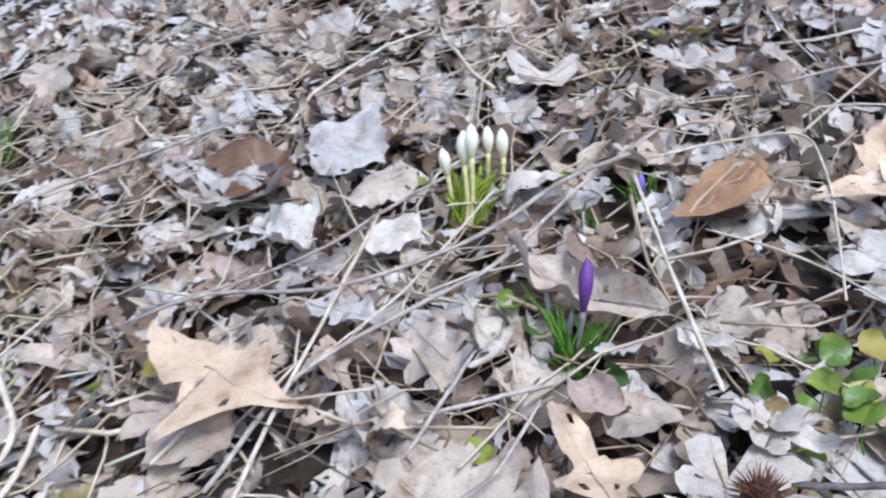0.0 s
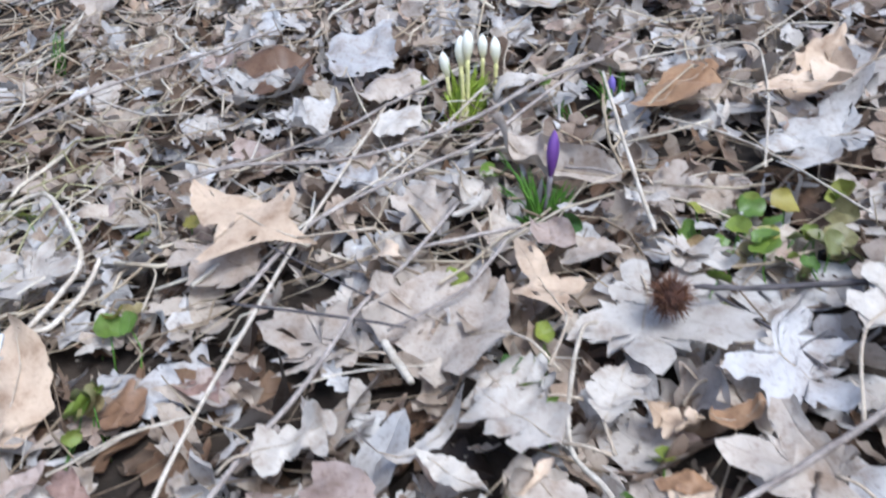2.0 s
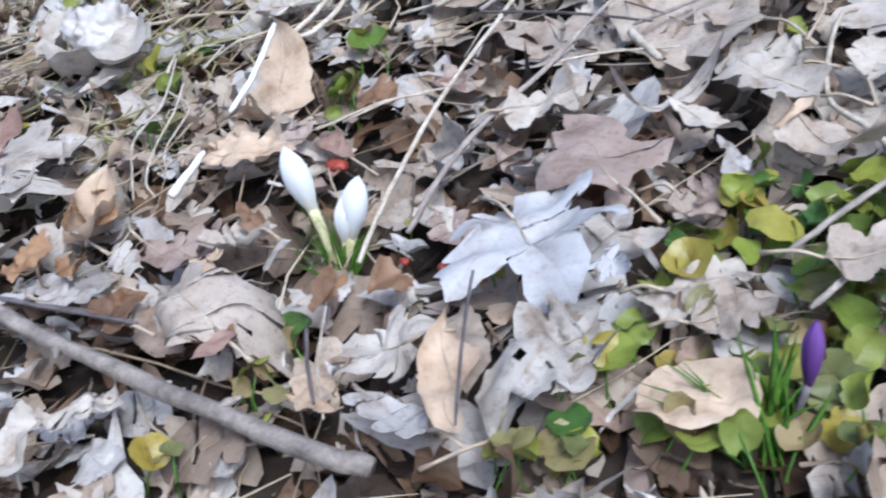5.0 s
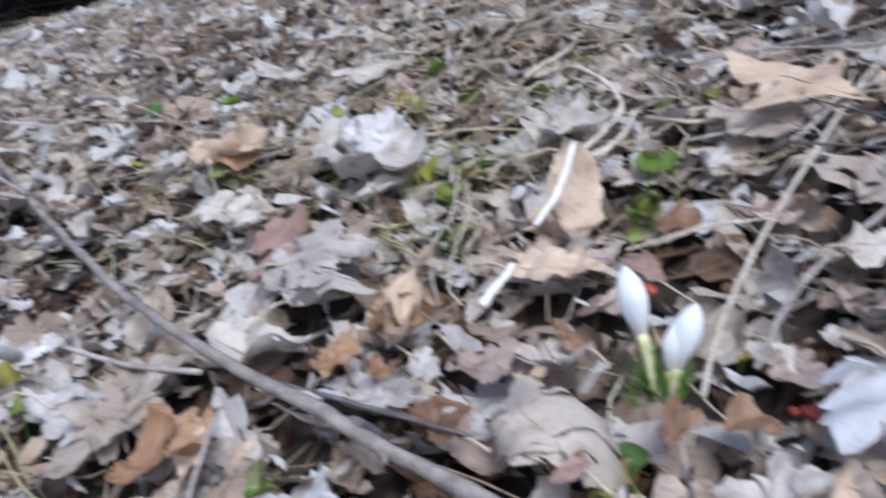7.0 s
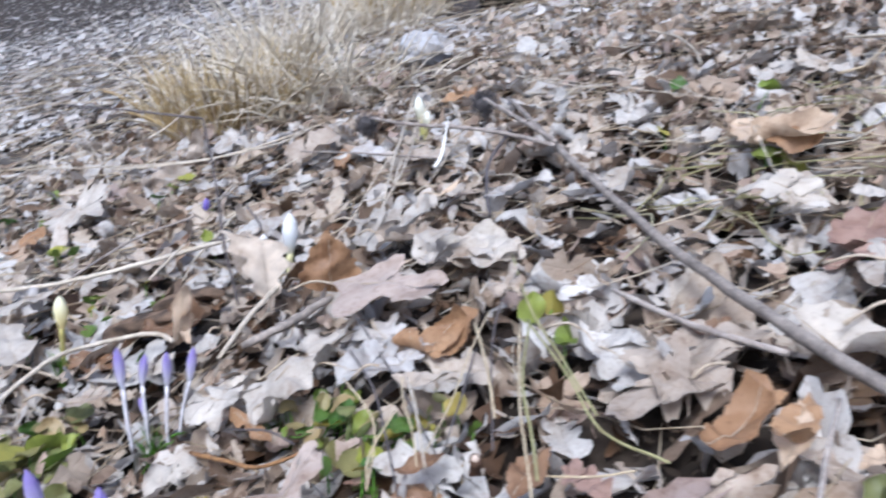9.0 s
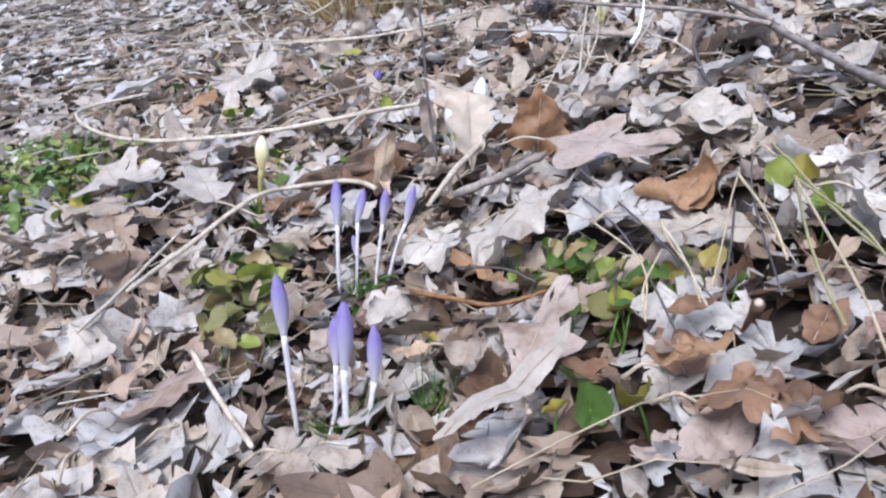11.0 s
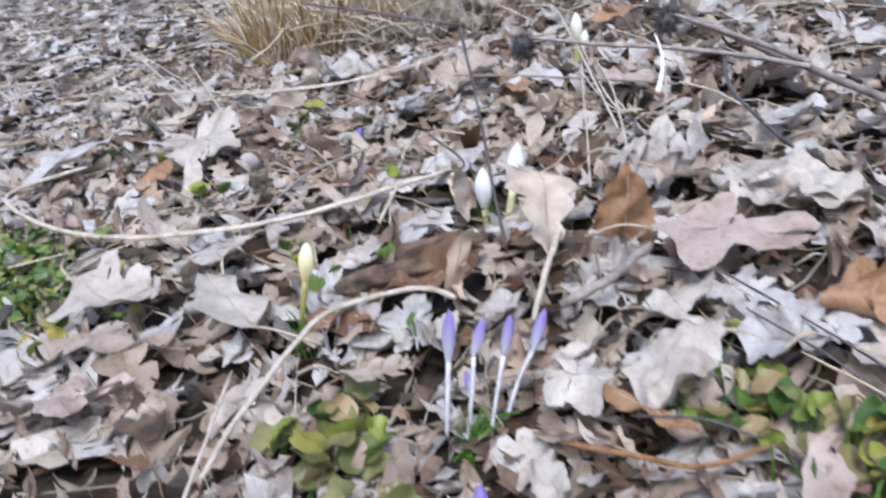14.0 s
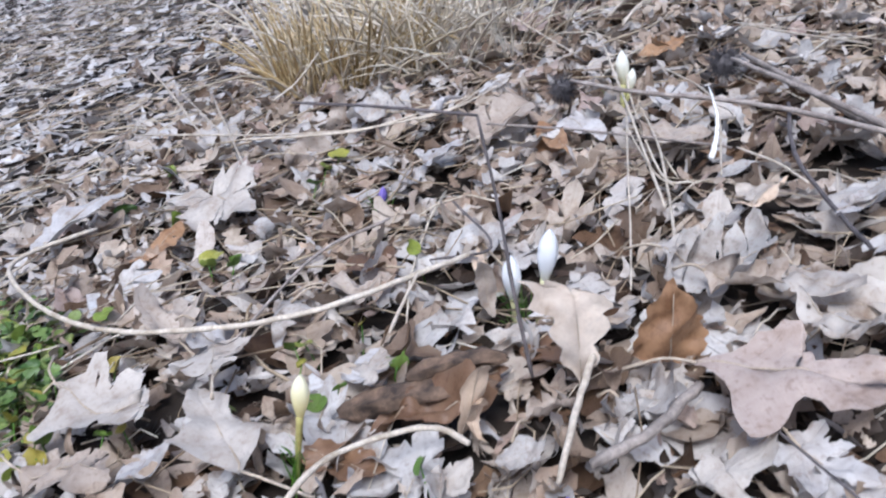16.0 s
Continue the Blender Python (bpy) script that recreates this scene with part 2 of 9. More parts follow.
def lobe_rim(kind, rng, detail):
    """Rim of a leaf one unit long, tip along +x, as points that run round it from the base; detail 0, 1 or 2."""
    if kind == "maple":
        tips = [(0, 0.74), (0.84, 0.60), (1.78, 0.43), (2.72, 0.21)]
        pts = []
        far = {k: {s: r * rng.uniform(0.7, 1.1) for s in (-1, 1)} for k, (_, r) in enumerate(tips)}
        deep = rng.uniform(1.05, 1.5)
        for side in (-1, 1):
            half = []
            for k, (a, r) in enumerate(tips):
                r, a = far[k][side if k else 1], a + (rng.uniform(-0.12, 0.12) if k else 0)
                if detail and k < 3:
                    w = 0.25 if k < 2 else 0.3
                    if k:
                        half += [(a - w * 1.35, r * rng.uniform(0.54, 0.62)), (a - w * 0.9, r * rng.uniform(0.78, 0.88)), (a - w * 0.5, r * rng.uniform(0.84, 0.93))]
                    half += [(a, r), (a + w * 0.5, r * rng.uniform(0.84, 0.93)), (a + w * 0.9, r * rng.uniform(0.78, 0.88)), (a + w * 1.35, r * rng.uniform(0.54, 0.62))]
                else:
                    half.append((a, r))
                if k < 3:
                    half.append(((a + tips[k + 1][0]) / 2, 0.34 * deep * (1 - 0.2 * k) * rng.uniform(0.85, 1.15)))
            pts.append([(-0.28 + r * math.cos(a), side * r * math.sin(a)) for a, r in half])
        rim = [(-0.33, 0.0)] + pts[0][::-1] + pts[1][1:]
    elif kind == "oak":
        n, pts = int(rng.integers(3, 5)), []
        for side in (-1, 1):
            half, lean = [], rng.uniform(0.03, 0.09)
            for k in range(n):
                t = -0.36 + 0.72 * (k + rng.uniform(0.3, 0.6)) / n
                env = 0.10 + 0.22 * math.sin(math.pi * min(max((t + 0.5) / 1.12, 0), 1)) ** 0.9
                w = env * rng.uniform(0.85, 1.2)
                if detail:
                    half += [(t - 0.25 / n, w * rng.uniform(0.42, 0.58)), (t - 0.06 + lean * 0.4, w * 0.86), (t + lean, w), (t + lean + 0.05, w * 0.82)]
                else:
                    half += [(t - 0.2 / n, w * 0.5), (t + lean, w)]
            half += [(0.36, 0.07 * rng.uniform(0.8, 1.4)), (0.44, 0.075)]
            pts.append([(x, side * y) for x, y in half])
        rim = [(-0.5, 0.0), (-0.42, -0.02)] + pts[0] + [(0.5, 0.0)] + pts[1][::-1] + [(-0.42, 0.02)]
    elif kind == "round":
        n = (10, 16, 22)[detail]
        a = np.linspace(-np.pi, np.pi, n, endpoint=False)
        r = 0.48 * (1 - 0.3 * np.exp(-((np.abs(a) - np.pi) / 0.35) ** 2)) * (1 + 0.03 * np.sin(a * 5 + rng.uniform(0, 6)))
        rim = list(zip(r * np.cos(a), r * np.sin(a)))
    elif kind == "tri":
        half = [(-0.37, 0.06), (-0.26, 0.13), (-0.17, 0.27), (-0.06, 0.40), (0.0, 0.36), (0.03, 0.22), (0.11, 0.13), (0.22, 0.18), (0.34, 0.15), (0.44, 0.09), (0.49, 0.05)]
        pts = [[(x + rng.uniform(-0.02, 0.02), s * y * rng.uniform(0.8, 1.15) * k) for x, y in half] for s, k in ((-1, rng.uniform(0.7, 1.1)), (1, rng.uniform(0.7, 1.1)))]
        rim = [(-0.5, 0.0)] + pts[0] + [(0.52, rng.uniform(-0.04, 0.04))] + pts[1][::-1]
        rim = rim[::2] if detail == 0 else rim
    elif kind == "fan":
        half = [(-0.3, 0.06), (-0.18, 0.12), (-0.1, 0.10), (0.02, 0.16), (0.1, 0.15), (0.24, 0.30), (0.33, 0.27), (0.42, 0.36), (0.40, 0.22), (0.47, 0.16)]
        rim = [(-0.5, 0.0)] + [(x, -y * rng.uniform(0.85, 1.15)) for x, y in half] + [(0.46, 0.0)] + [(x, y * rng.uniform(0.85, 1.15)) for x, y in half[::-1]]
    else:
        n, wide = (5, 9, 13)[detail], rng.uniform(0.2, 0.29)
        pts = []
        for side in (-1, 1):
            t = np.linspace(-0.42, 0.42, n)
            w = wide * np.cos(t * 3.0 + rng.uniform(-0.15, 0.3)) ** 0.75 * (1 + 0.05 * (-1.0) ** np.arange(n) + rng.uniform(-0.04, 0.04, n))
            pts.append([(x, side * max(y, 0.01)) for x, y in zip(t, np.nan_to_num(w))])
        rim = [(-0.5, 0.0)] + pts[0] + [(0.52, 0.0)] + pts[1][::-1]
    rim = np.array(rim, dtype=float)
    if detail == 2:
        mid = (rim + np.roll(rim, -1, 0)) / 2
        rim = np.stack([rim, mid + rng.normal(0, 0.009, mid.shape)], 1).reshape(-1, 2)
        rim = rim * (1 + 0.07 * np.sin(rng.integers(2, 5) * np.arctan2(rim[:, 1], rim[:, 0]) + rng.uniform(0, 6)))[:, None] + rng.normal(0, 0.004, rim.shape)
    return rim


def leaf_form(kind, rng, detail=1, levels=(0.0, 0.5, 1.0), width=1.0, curl=0.25, fold=0.2, crumple=0.05, torn=0.35):
    """A leaf blade one unit long: vertices, faces and UVs. Rings of points run from the midrib out to the rim; palmate leaves have their U moved up by two."""
    shape = kind if kind != "scrap" else rng.choice(["maple", "oak", "oval", "maple"])
    rim = lobe_rim(shape, rng, max(detail, 0))
    rim = rim[::2] if detail < 0 else rim
    n = len(rim)
    reach = {"maple": (-0.28, -0.05), "tri": (-0.4, 0.1), "round": (-0.1, 0.1)}.get(shape, (-0.42, 0.38))
    spine = np.stack([np.clip(rim[:, 0], *reach), np.zeros(n)], 1)
    # torn edges: what lies past a line is pulled back onto it
    for k in range(2 if kind == "scrap" else int(rng.uniform(0, 1) < torn and kind != "round") + int(rng.uniform(0, 1) < torn * 0.5 and kind != "round")):
        a = rng.uniform(0, 2 * np.pi)
        way, far = np.array([math.cos(a), math.sin(a)]), rng.uniform(0.08, 0.2) if kind == "scrap" else rng.uniform(0.16, 0.3)
        for p in (rim, spine):
            over = p @ way - far
            cut = over > 0
            p[cut] -= over[cut, None] * way * rng.uniform(0.75, 1.0, (cut.sum(), 1))
    xy = np.concatenate([spine + (rim - spine) * q for q in levels])
    x, y = xy[:, 0].copy(), xy[:, 1] * width
    q = np.repeat(np.array(levels), n)
    rr, edge, off = np.hypot(x, y), np.arctan2(y, x), rng.uniform(0, 50, 3)
    n1 = np.array([noise.noise(Vector((a * 2.6 + off[0], b * 2.6, off[1]))) for a, b in zip(x, y)])
    n2 = np.array([noise.noise(Vector((a * 6.5 + off[1], b * 6.5, off[2]))) for a, b in zip(x, y)])
    z = fold * rng.uniform(-0.3, 1.0) * np.abs(y)
    z = z + crumple * (1.5 * n1 + 0.9 * n2)
    # lobes and margins that dried upwards or downwards
    lift = np.sin(rng.integers(1, 4) * edge + off[0]) + 0.6 * np.sin(rng.integers(3, 6) * edge + off[1]) + 0.5
    z = z + curl * 0.55 * lift * np.clip(rr / 0.4 - 0.3, 0, 1.4) ** 2 * 0.4
    # the whole blade rolls round an axis in its plane
    turn = rng.uniform(-0.5, 0.5) + (0 if rng.uniform(0, 1) < 0.45 else np.pi / 2)
    c, s = math.cos(turn), math.sin(turn)
    k = curl * rng.choice([0.7, 1.6, 3.0, 5.5, 9.0], p=[0.25, 0.3, 0.25, 0.14, 0.06]) * (1 if rng.uniform(0, 1) < 0.7 else -1)
    k = math.copysign(min(max(abs(k), 0.05), 5.5), k)
    u, w = x * c + y * s, -x * s + y * c
    ang = k * (u + 0.1 * n1)
    u, z = np.sin(ang) * (1 / k - z), 1 / k - np.cos(ang) * (1 / k - z)
    x, y = u * c - w * s, u * s + w * c
    verts = np.stack([x, y, z - np.median(z)], 1)
    m = len(levels)
    faces = [tuple(range(n))] if m == 1 else [(i * n + j, i * n + (j + 1) % n, (i + 1) * n + (j + 1) % n, (i + 1) * n + j) for i in range(m - 1) for j in range(n)]
    uv = np.stack([xy[:, 0] + (2.5 if shape == "maple" else 0.5), xy[:, 1] + 0.5], 1)
    return verts, faces, uv


def mesh_from(name, verts, faces, mat, uv=None, smooth=True):
    me = bpy.data.meshes.new(name)
    me.from_pydata([tuple(v) for v in verts], [], faces)
    if uv is not None:
        layer = me.uv_layers.new(name="UVMap")
        loops = np.empty(len(me.loops), dtype=np.int32)
        me.loops.foreach_get("vertex_index", loops)
        layer.data.foreach_set("uv", np.asarray(uv)[loops].astype(np.float32).ravel())
    if smooth:
        me.polygons.foreach_set("use_smooth", np.ones(len(me.polygons), dtype=bool))
    me.materials.append(mat)
    me.update()
    return me


def turns(yaw, pitch, roll):
    """Rotation matrices from arrays of angles, laid on the slope of the bank."""
    cy, sy, cp, sp, cr, sr = np.cos(yaw), np.sin(yaw), np.cos(pitch), np.sin(pitch), np.cos(roll), np.sin(roll)
    o, i = np.zeros_like(yaw), np.ones_like(yaw)
    rz = np.stack([cy, -sy, o, sy, cy, o, o, o, i], -1).reshape(-1, 3, 3)
    ry = np.stack([cp, o, sp, o, i, o, -sp, o, cp], -1).reshape(-1, 3, 3)
    rx = np.stack([i, o, o, o, cr, -sr, o, sr, cr], -1).reshape(-1, 3, 3)
    q = Vector((0, 0, 1)).rotation_difference(UP).to_matrix()
    return np.array(q) @ rz @ ry @ rx


def scatter(name, forms, xy, h, size, yaw, pitch, roll, mat, rng, lie=0.036):
    """Many small pieces joined into one mesh."""
    which = rng.integers(0, len(forms), len(xy))
    allv, allf, allu, base = [], [], [], 0
    r = turns(yaw, pitch, roll)
    ground = ground_array(xy[:, 0], xy[:, 1]) + h
    for k, (v, f, u) in enumerate(forms):
        pick = np.where(which == k)[0]
        if not len(pick):
            continue
        local = v[None] * size[pick, None, None]
        w = np.einsum('nij,nvj->nvi', r[pick], local)
        w[:, :, 0] += xy[pick, 0, None]
        w[:, :, 1] += xy[pick, 1, None]
        w[:, :, 2] += ground[pick, None]
        floor = ground_array(w[:, :, 0], w[:, :, 1]) + 0.001
        w[:, :, 2] += 0.6 * np.clip((floor - w[:, :, 2]).max(1), 0, None)[:, None]
        w[:, :, 2] = np.where(w[:, :, 2] < floor, floor + (w[:, :, 2] - floor) * 0.05, w[:, :, 2])
        over = w[:, :, 2] - floor - lie
        w[:, :, 2] = np.where(over > 0, w[:, :, 2] - over * 0.55, w[:, :, 2])
        allv.append(w.reshape(-1, 3))
        allu.append(np.tile(u, (len(pick), 1)))
        for m in range(len(pick)):
            allf += [tuple(base + m * len(v) + i for i in face) for face in f]
        base += len(pick) * len(v)
    return new(name, mesh_from(name, np.concatenate(allv), allf, mat, np.concatenate(allu)))


def part(name, me, parent, label=""):
    ob = new(name, me)
    ob.parent = parent
    return tagged(ob, label) if label else ob


def tube(points, radii, sides=6):
    """A bent tapering rod through the points."""
    pts = [Vector(p) for p in points]
    verts, faces = [], []
    side = None
    for i, p in enumerate(pts):
        along = (pts[min(i + 1, len(pts) - 1)] - pts[max(i - 1, 0)]).normalized()
        if side is None:
            side = along.orthogonal().normalized()
        side = (side - along * side.dot(along)).normalized()
        other = along.cross(side)
        for k in range(sides):
            a = 2 * math.pi * k / sides
            verts.append(p + (side * math.cos(a) + other * math.sin(a)) * radii[i])
    for i in range(len(pts) - 1):
        o = i * sides
        faces += [(o + k, o + (k + 1) % sides, o + sides + (k + 1) % sides, o + sides + k) for k in range(sides)]
    faces.append(tuple(range(sides))[::-1])
    faces.append(tuple(range((len(pts) - 1) * sides, len(pts) * sides)))
    return verts, faces


def smooth_line(points, steps=5):
    """Catmull-Rom curve through the points."""
    p = [Vector(q) for q in points]
    if len(p) < 3:
        return [p[0].lerp(p[-1], i / steps) for i in range(steps + 1)]
    p = [p[0] * 2 - p[1]] + p + [p[-1] * 2 - p[-2]]
    out = []
    for i in range(1, len(p) - 2):
        a, b, c, d = p[i - 1:i + 3]
        for k in range(steps):
            t = k / steps
            out.append(0.5 * ((2 * b) + (c - a) * t + (2 * a - 5 * b + 4 * c - d) * t * t + (3 * b - a - 3 * c + d) * t ** 3))
    return out + [p[-2]]


# ---- ground ----
def spaced(lo, a, b, hi, fine, coarse):
    return np.unique(np.round(np.concatenate([-np.geomspace(-lo + a + 0.06, 0.06, coarse) + a + 0.06 - 0.0, np.linspace(a, b, fine), b - 0.06 + np.geomspace(0.06, hi - b + 0.06, coarse)]), 4))


gx = spaced(-70.0, -2.4, 0.9, 70.0, 140, 26)
gy = spaced(-70.0, -0.9, 1.8, 70.0, 120, 26)
xx, yy = np.meshgrid(gx, gy)
zz = ground_array(xx, yy)
bumps = np.array([noise.noise(Vector((x * 14, y * 14, 0))) * 0.006 + noise.noise(Vector((x * 55, y * 55, 3))) * 0.003 for x, y in zip(xx.ravel(), yy.ravel())])
gv = np.stack([xx.ravel(), yy.ravel(), zz.ravel() + bumps - 0.004], 1)
nx = len(gx)
gf = [(j * nx + i, j * nx + i + 1, (j + 1) * nx + i + 1, (j + 1) * nx + i) for j in range(len(gy) - 1) for i in range(nx - 1)]
tagged(new("ground", mesh_from("ground", gv, gf, M_SOIL)), "dark brown crumbly soil of a sloping garden bank", "ground", kind="structure")

# ---- leaf litter ----
rng = np.random.default_rng(7)
KINDS = ["maple", "oak", "scrap", "tri", "scrap", "oak", "oval", "scrap"]
FORMS = [leaf_form(k, rng, 1, (0.0, 0.5, 1.0), rng.uniform(0.7, 1.05), 0.5, 0.3, 0.05) for k in KINDS * 5]
SMALL = [leaf_form(k, rng, 0, (0.0, 0.55, 1.0), rng.uniform(0.35, 1.0), 0.7, 0.5, 0.07) for k in KINDS * 4]
SHRED = [leaf_form("scrap" if k % 3 else "oval", rng, 0, (1.0,), rng.uniform(0.16, 0.6), 0.5, 0.4, 0.05) for k in range(12)]
CRUMB = [leaf_form("scrap", rng, -1, (1.0,), rng.uniform(0.5, 1.0), 0.5, 0.4, 0.06) for k in range(8)]


# bare spots where the crocuses have pushed the leaves aside
SPOTS = [(-0.012, 0.594), (0.052, 0.438), (0.113, 0.567), (0.075, 0.561), (-0.162, 0.163), (0.041, 0.059), (-0.682, -0.119), (-0.570, -0.176), (-0.540, -0.141), (-0.824, -0.142), (-0.877, 0.057), (-1.097, 0.367), (-1.109, 0.077), (-0.470, 0.813), (-0.612, -0.063)]

GREEN_PATCH = [(-1.13, -0.26), (-1.10, -0.30), (-1.18, -0.24), (-1.17, -0.30), (-1.08, -0.23)]
HOLLOWS = [(-0.56, -0.01), (-0.5, 0.02), (0.17, 0.13)]


BARE = (-0.597, 1.009, 0.10)


def litter(name, label, forms, xy, h, smin, smax, tilt, mat=M_LITTER, clear=0.0):
    for sx, sy in SPOTS + GREEN_PATCH + HOLLOWS:
        xy = xy[np.hypot(xy[:, 0] - sx, xy[:, 1] - sy) > clear]
    if clear:
        xy = xy[np.hypot(xy[:, 0] - BARE[0], xy[:, 1] - BARE[1]) > BARE[2]]
    n = len(xy)
    size = smin + (smax - smin) * rng.beta(1.6, 2.2, n)
    ob = scatter(name, forms, xy, rng.uniform(h[0], h[1], n), size, rng.uniform(0, 6.28, n), rng.normal(0, tilt, n), rng.normal(0, tilt, n), mat, rng)
    return tagged(ob, label, "leaf litter", kind="stuff")


FAR = [leaf_form(k, rng, 0, (1.0,), rng.uniform(0.5, 1.1), 0.4, 0.3, 0.04) for k in KINDS * 3]


def patch(n, cx, cy, rx, ry, keep=None):
    """Places thick in the middle of an oval and thinning out beyond its rim."""
    a, q = rng.uniform(0, 6.28, n), np.sqrt(rng.uniform(0, 1, n)) * (1 + 0.5 * np.abs(rng.normal(0, 1, n)) * (rng.uniform(0, 1, n) < 0.4))
    xy = np.stack([cx + rx * q * np.cos(a), cy + ry * q * np.sin(a)], 1)
    # nothing grows or lies under the platform
    u, v = (xy[:, 0] + 2.083) * 0.657 + (xy[:, 1] - 1.107) * 0.754, -(xy[:, 0] + 2.083) * 0.754 + (xy[:, 1] - 1.107) * 0.657
    xy = xy[~((u > -0.02) & (u < 0.36) & (v > -0.16) & (v < 1.1))]
    return xy


def thinned(xy, cx, cy, rx, ry):
    """Leaves out most of what lies in the oval that another layer fills."""
    q = np.hypot((xy[:, 0] - cx) / rx, (xy[:, 1] - cy) / ry)
    return xy[rng.uniform(0, 1, len(xy)) < np.clip((q - 0.7) * 4, 0.08, 1)]


NEAR = (-0.5, 0.38, 1.25, 0.85)
litter("leaf_crumbs", "dark crumbled leaf fragments on the soil", CRUMB, patch(20000, *NEAR), (0.0, 0.009), 0.004, 0.022, 0.4, M_CRUMB)
litter("leaf_mould", "dark half-rotted leaves under the dry ones", SMALL, patch(3800, *NEAR), (0.0, 0.006), 0.03, 0.075, 0.12, M_MOULD)
litter("leaf_litter", "thick layer of dry grey-brown fallen leaves", FORMS, patch(5000, *NEAR), (0.004, 0.018), 0.026, 0.092, 0.36, clear=0.019)
litter("leaf_litter", "small curled dry leaves and scraps", SMALL, patch(9500, *NEAR), (0.008, 0.025), 0.01, 0.05, 0.68, clear=0.012)
litter("leaf_litter", "small dry leaves fallen between the crocuses", SMALL, patch(420, -0.65, -0.15, 0.14, 0.11), (0.003, 0.02), 0.014, 0.046, 0.5, clear=0.006)
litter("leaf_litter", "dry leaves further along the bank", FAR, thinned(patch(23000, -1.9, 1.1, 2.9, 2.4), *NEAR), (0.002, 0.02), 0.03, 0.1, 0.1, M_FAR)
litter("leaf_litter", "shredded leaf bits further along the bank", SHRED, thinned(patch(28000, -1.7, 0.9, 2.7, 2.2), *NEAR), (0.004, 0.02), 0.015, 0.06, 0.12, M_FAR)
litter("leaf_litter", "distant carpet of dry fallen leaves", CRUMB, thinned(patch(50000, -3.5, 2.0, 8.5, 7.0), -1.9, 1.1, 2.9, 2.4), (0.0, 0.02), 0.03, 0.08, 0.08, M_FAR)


def straws(name, label, n, x0, x1, y0, y1, long0, long1, thick, h, mat=M_STRAW, bent=0.25):
    verts, faces = [], []
    for k in range(n):
        x, y = rng.uniform(x0, x1), rng.uniform(y0, y1)
        a, far, bend = rng.uniform(0, 6.28), rng.uniform(long0, long1), rng.normal(0, bent)
        rise = rng.normal(0, 0.10)
        pts = []
        for i in range(5):
            t = i / 4 - 0.5
            aa = a + bend * t * 2
            px, py = x + far * t * math.cos(aa), y + far * t * math.sin(aa)
            pts.append((px, py, ground_z(px, py) + h * rng.uniform(0.5, 1.0) + max(rise * far * t, -h * 0.5)))
        w = thick * rng.uniform(0.5, 1.3)
        v, f = tube(pts, [w, w, w, w * 0.9, w * 0.6], 4)
        o = len(verts)
        verts += v
        faces += [tuple(o + i for i in face) for face in f]
    me = mesh_from(name, verts, faces, mat, np.zeros((len(verts), 2)) + 0.9)
    return tagged(new(name, me), label, "dry stems", kind="stuff")


straws("dry_stems", "thin dry grass stems strewn over the leaves", 1700, -1.7, 0.7, -0.42, 1.3, 0.03, 0.16, 0.0006, 0.024)
straws("dry_stems", "tangle of thin dry stems over old leaves", 430, -0.75, 0.25, 0.35, 1.1, 0.05, 0.17, 0.0009, 0.03, M_STRAW, 0.6)
straws("dry_stems", "coarse dry grey-brown stems over old leaves", 75, -0.7, 0.12, 0.42, 0.95, 0.08, 0.22, 0.0015, 0.032, M_STRAW, 0.4)
M_OLIVE = leaf_material("olive_stem", [(0.0, (0.2, 0.17, 0.07)), (0.6, (0.36, 0.34, 0.17)), (1.0, (0.5, 0.46, 0.3))], True, veins=0.0, spots=0.2)
straws("olive_stems", "curly olive-green stems among the leaves", 110, -0.68, -0.3, 0.22, 0.62, 0.04, 0.13, 0.0008, 0.032, M_OLIVE, 1.1)
straws("dry_stems", "thin dry stems strewn over the far leaves", 1900, -3.6, -0.95, -0.3, 2.3, 0.06, 0.26, 0.001, 0.026)

# ---- fallen leaves, twigs and plants ----
SAY = {"white": "bleached cream", "grey": "grey weathered", "lilac": "silvery grey", "silver": "pale silver", "cream": "cream and tan", "beige": "beige", "tan": "light tan", "pink": "pinkish brown", "brown": "dark brown",
       "rust": "rusty orange", "pale": "bleached pale", "red": "reddish brown"}
SHAPE = {"maple": "lobed maple leaf, dry and curled, on the litter", "oak": "dry oak leaf with wavy lobes on the litter", "oval": "dry oval leaf lying on the litter",
         "scrap": "crumpled dry leaf scrap on the litter", "round": "dry round leaf on the litter", "tri": "broad three-lobed dry leaf on the litter", "fan": "curled fan-shaped dry leaf standing up from the litter"}
M_PETIOLE = plain_material("leaf_stem", (0.34, 0.26, 0.18), (0.5, 0.42, 0.33), 60.0, 0.6, 0.3)
M_WHITE_BLADE = plain_material("bleached_blade", (0.72, 0.69, 0.63), (0.85, 0.83, 0.79), 50.0, 0.6, 0.25)


def frame_of(a, b, roll):
    """Axes of a leaf from its base a to its tip b, lying with the slope."""
    x = (b - a).normalized()
    z = (UP - x * UP.dot(x)).normalized()
    z = Matrix.Rotation(radians(roll), 3, x) @ z
    return x, z.cross(x), z


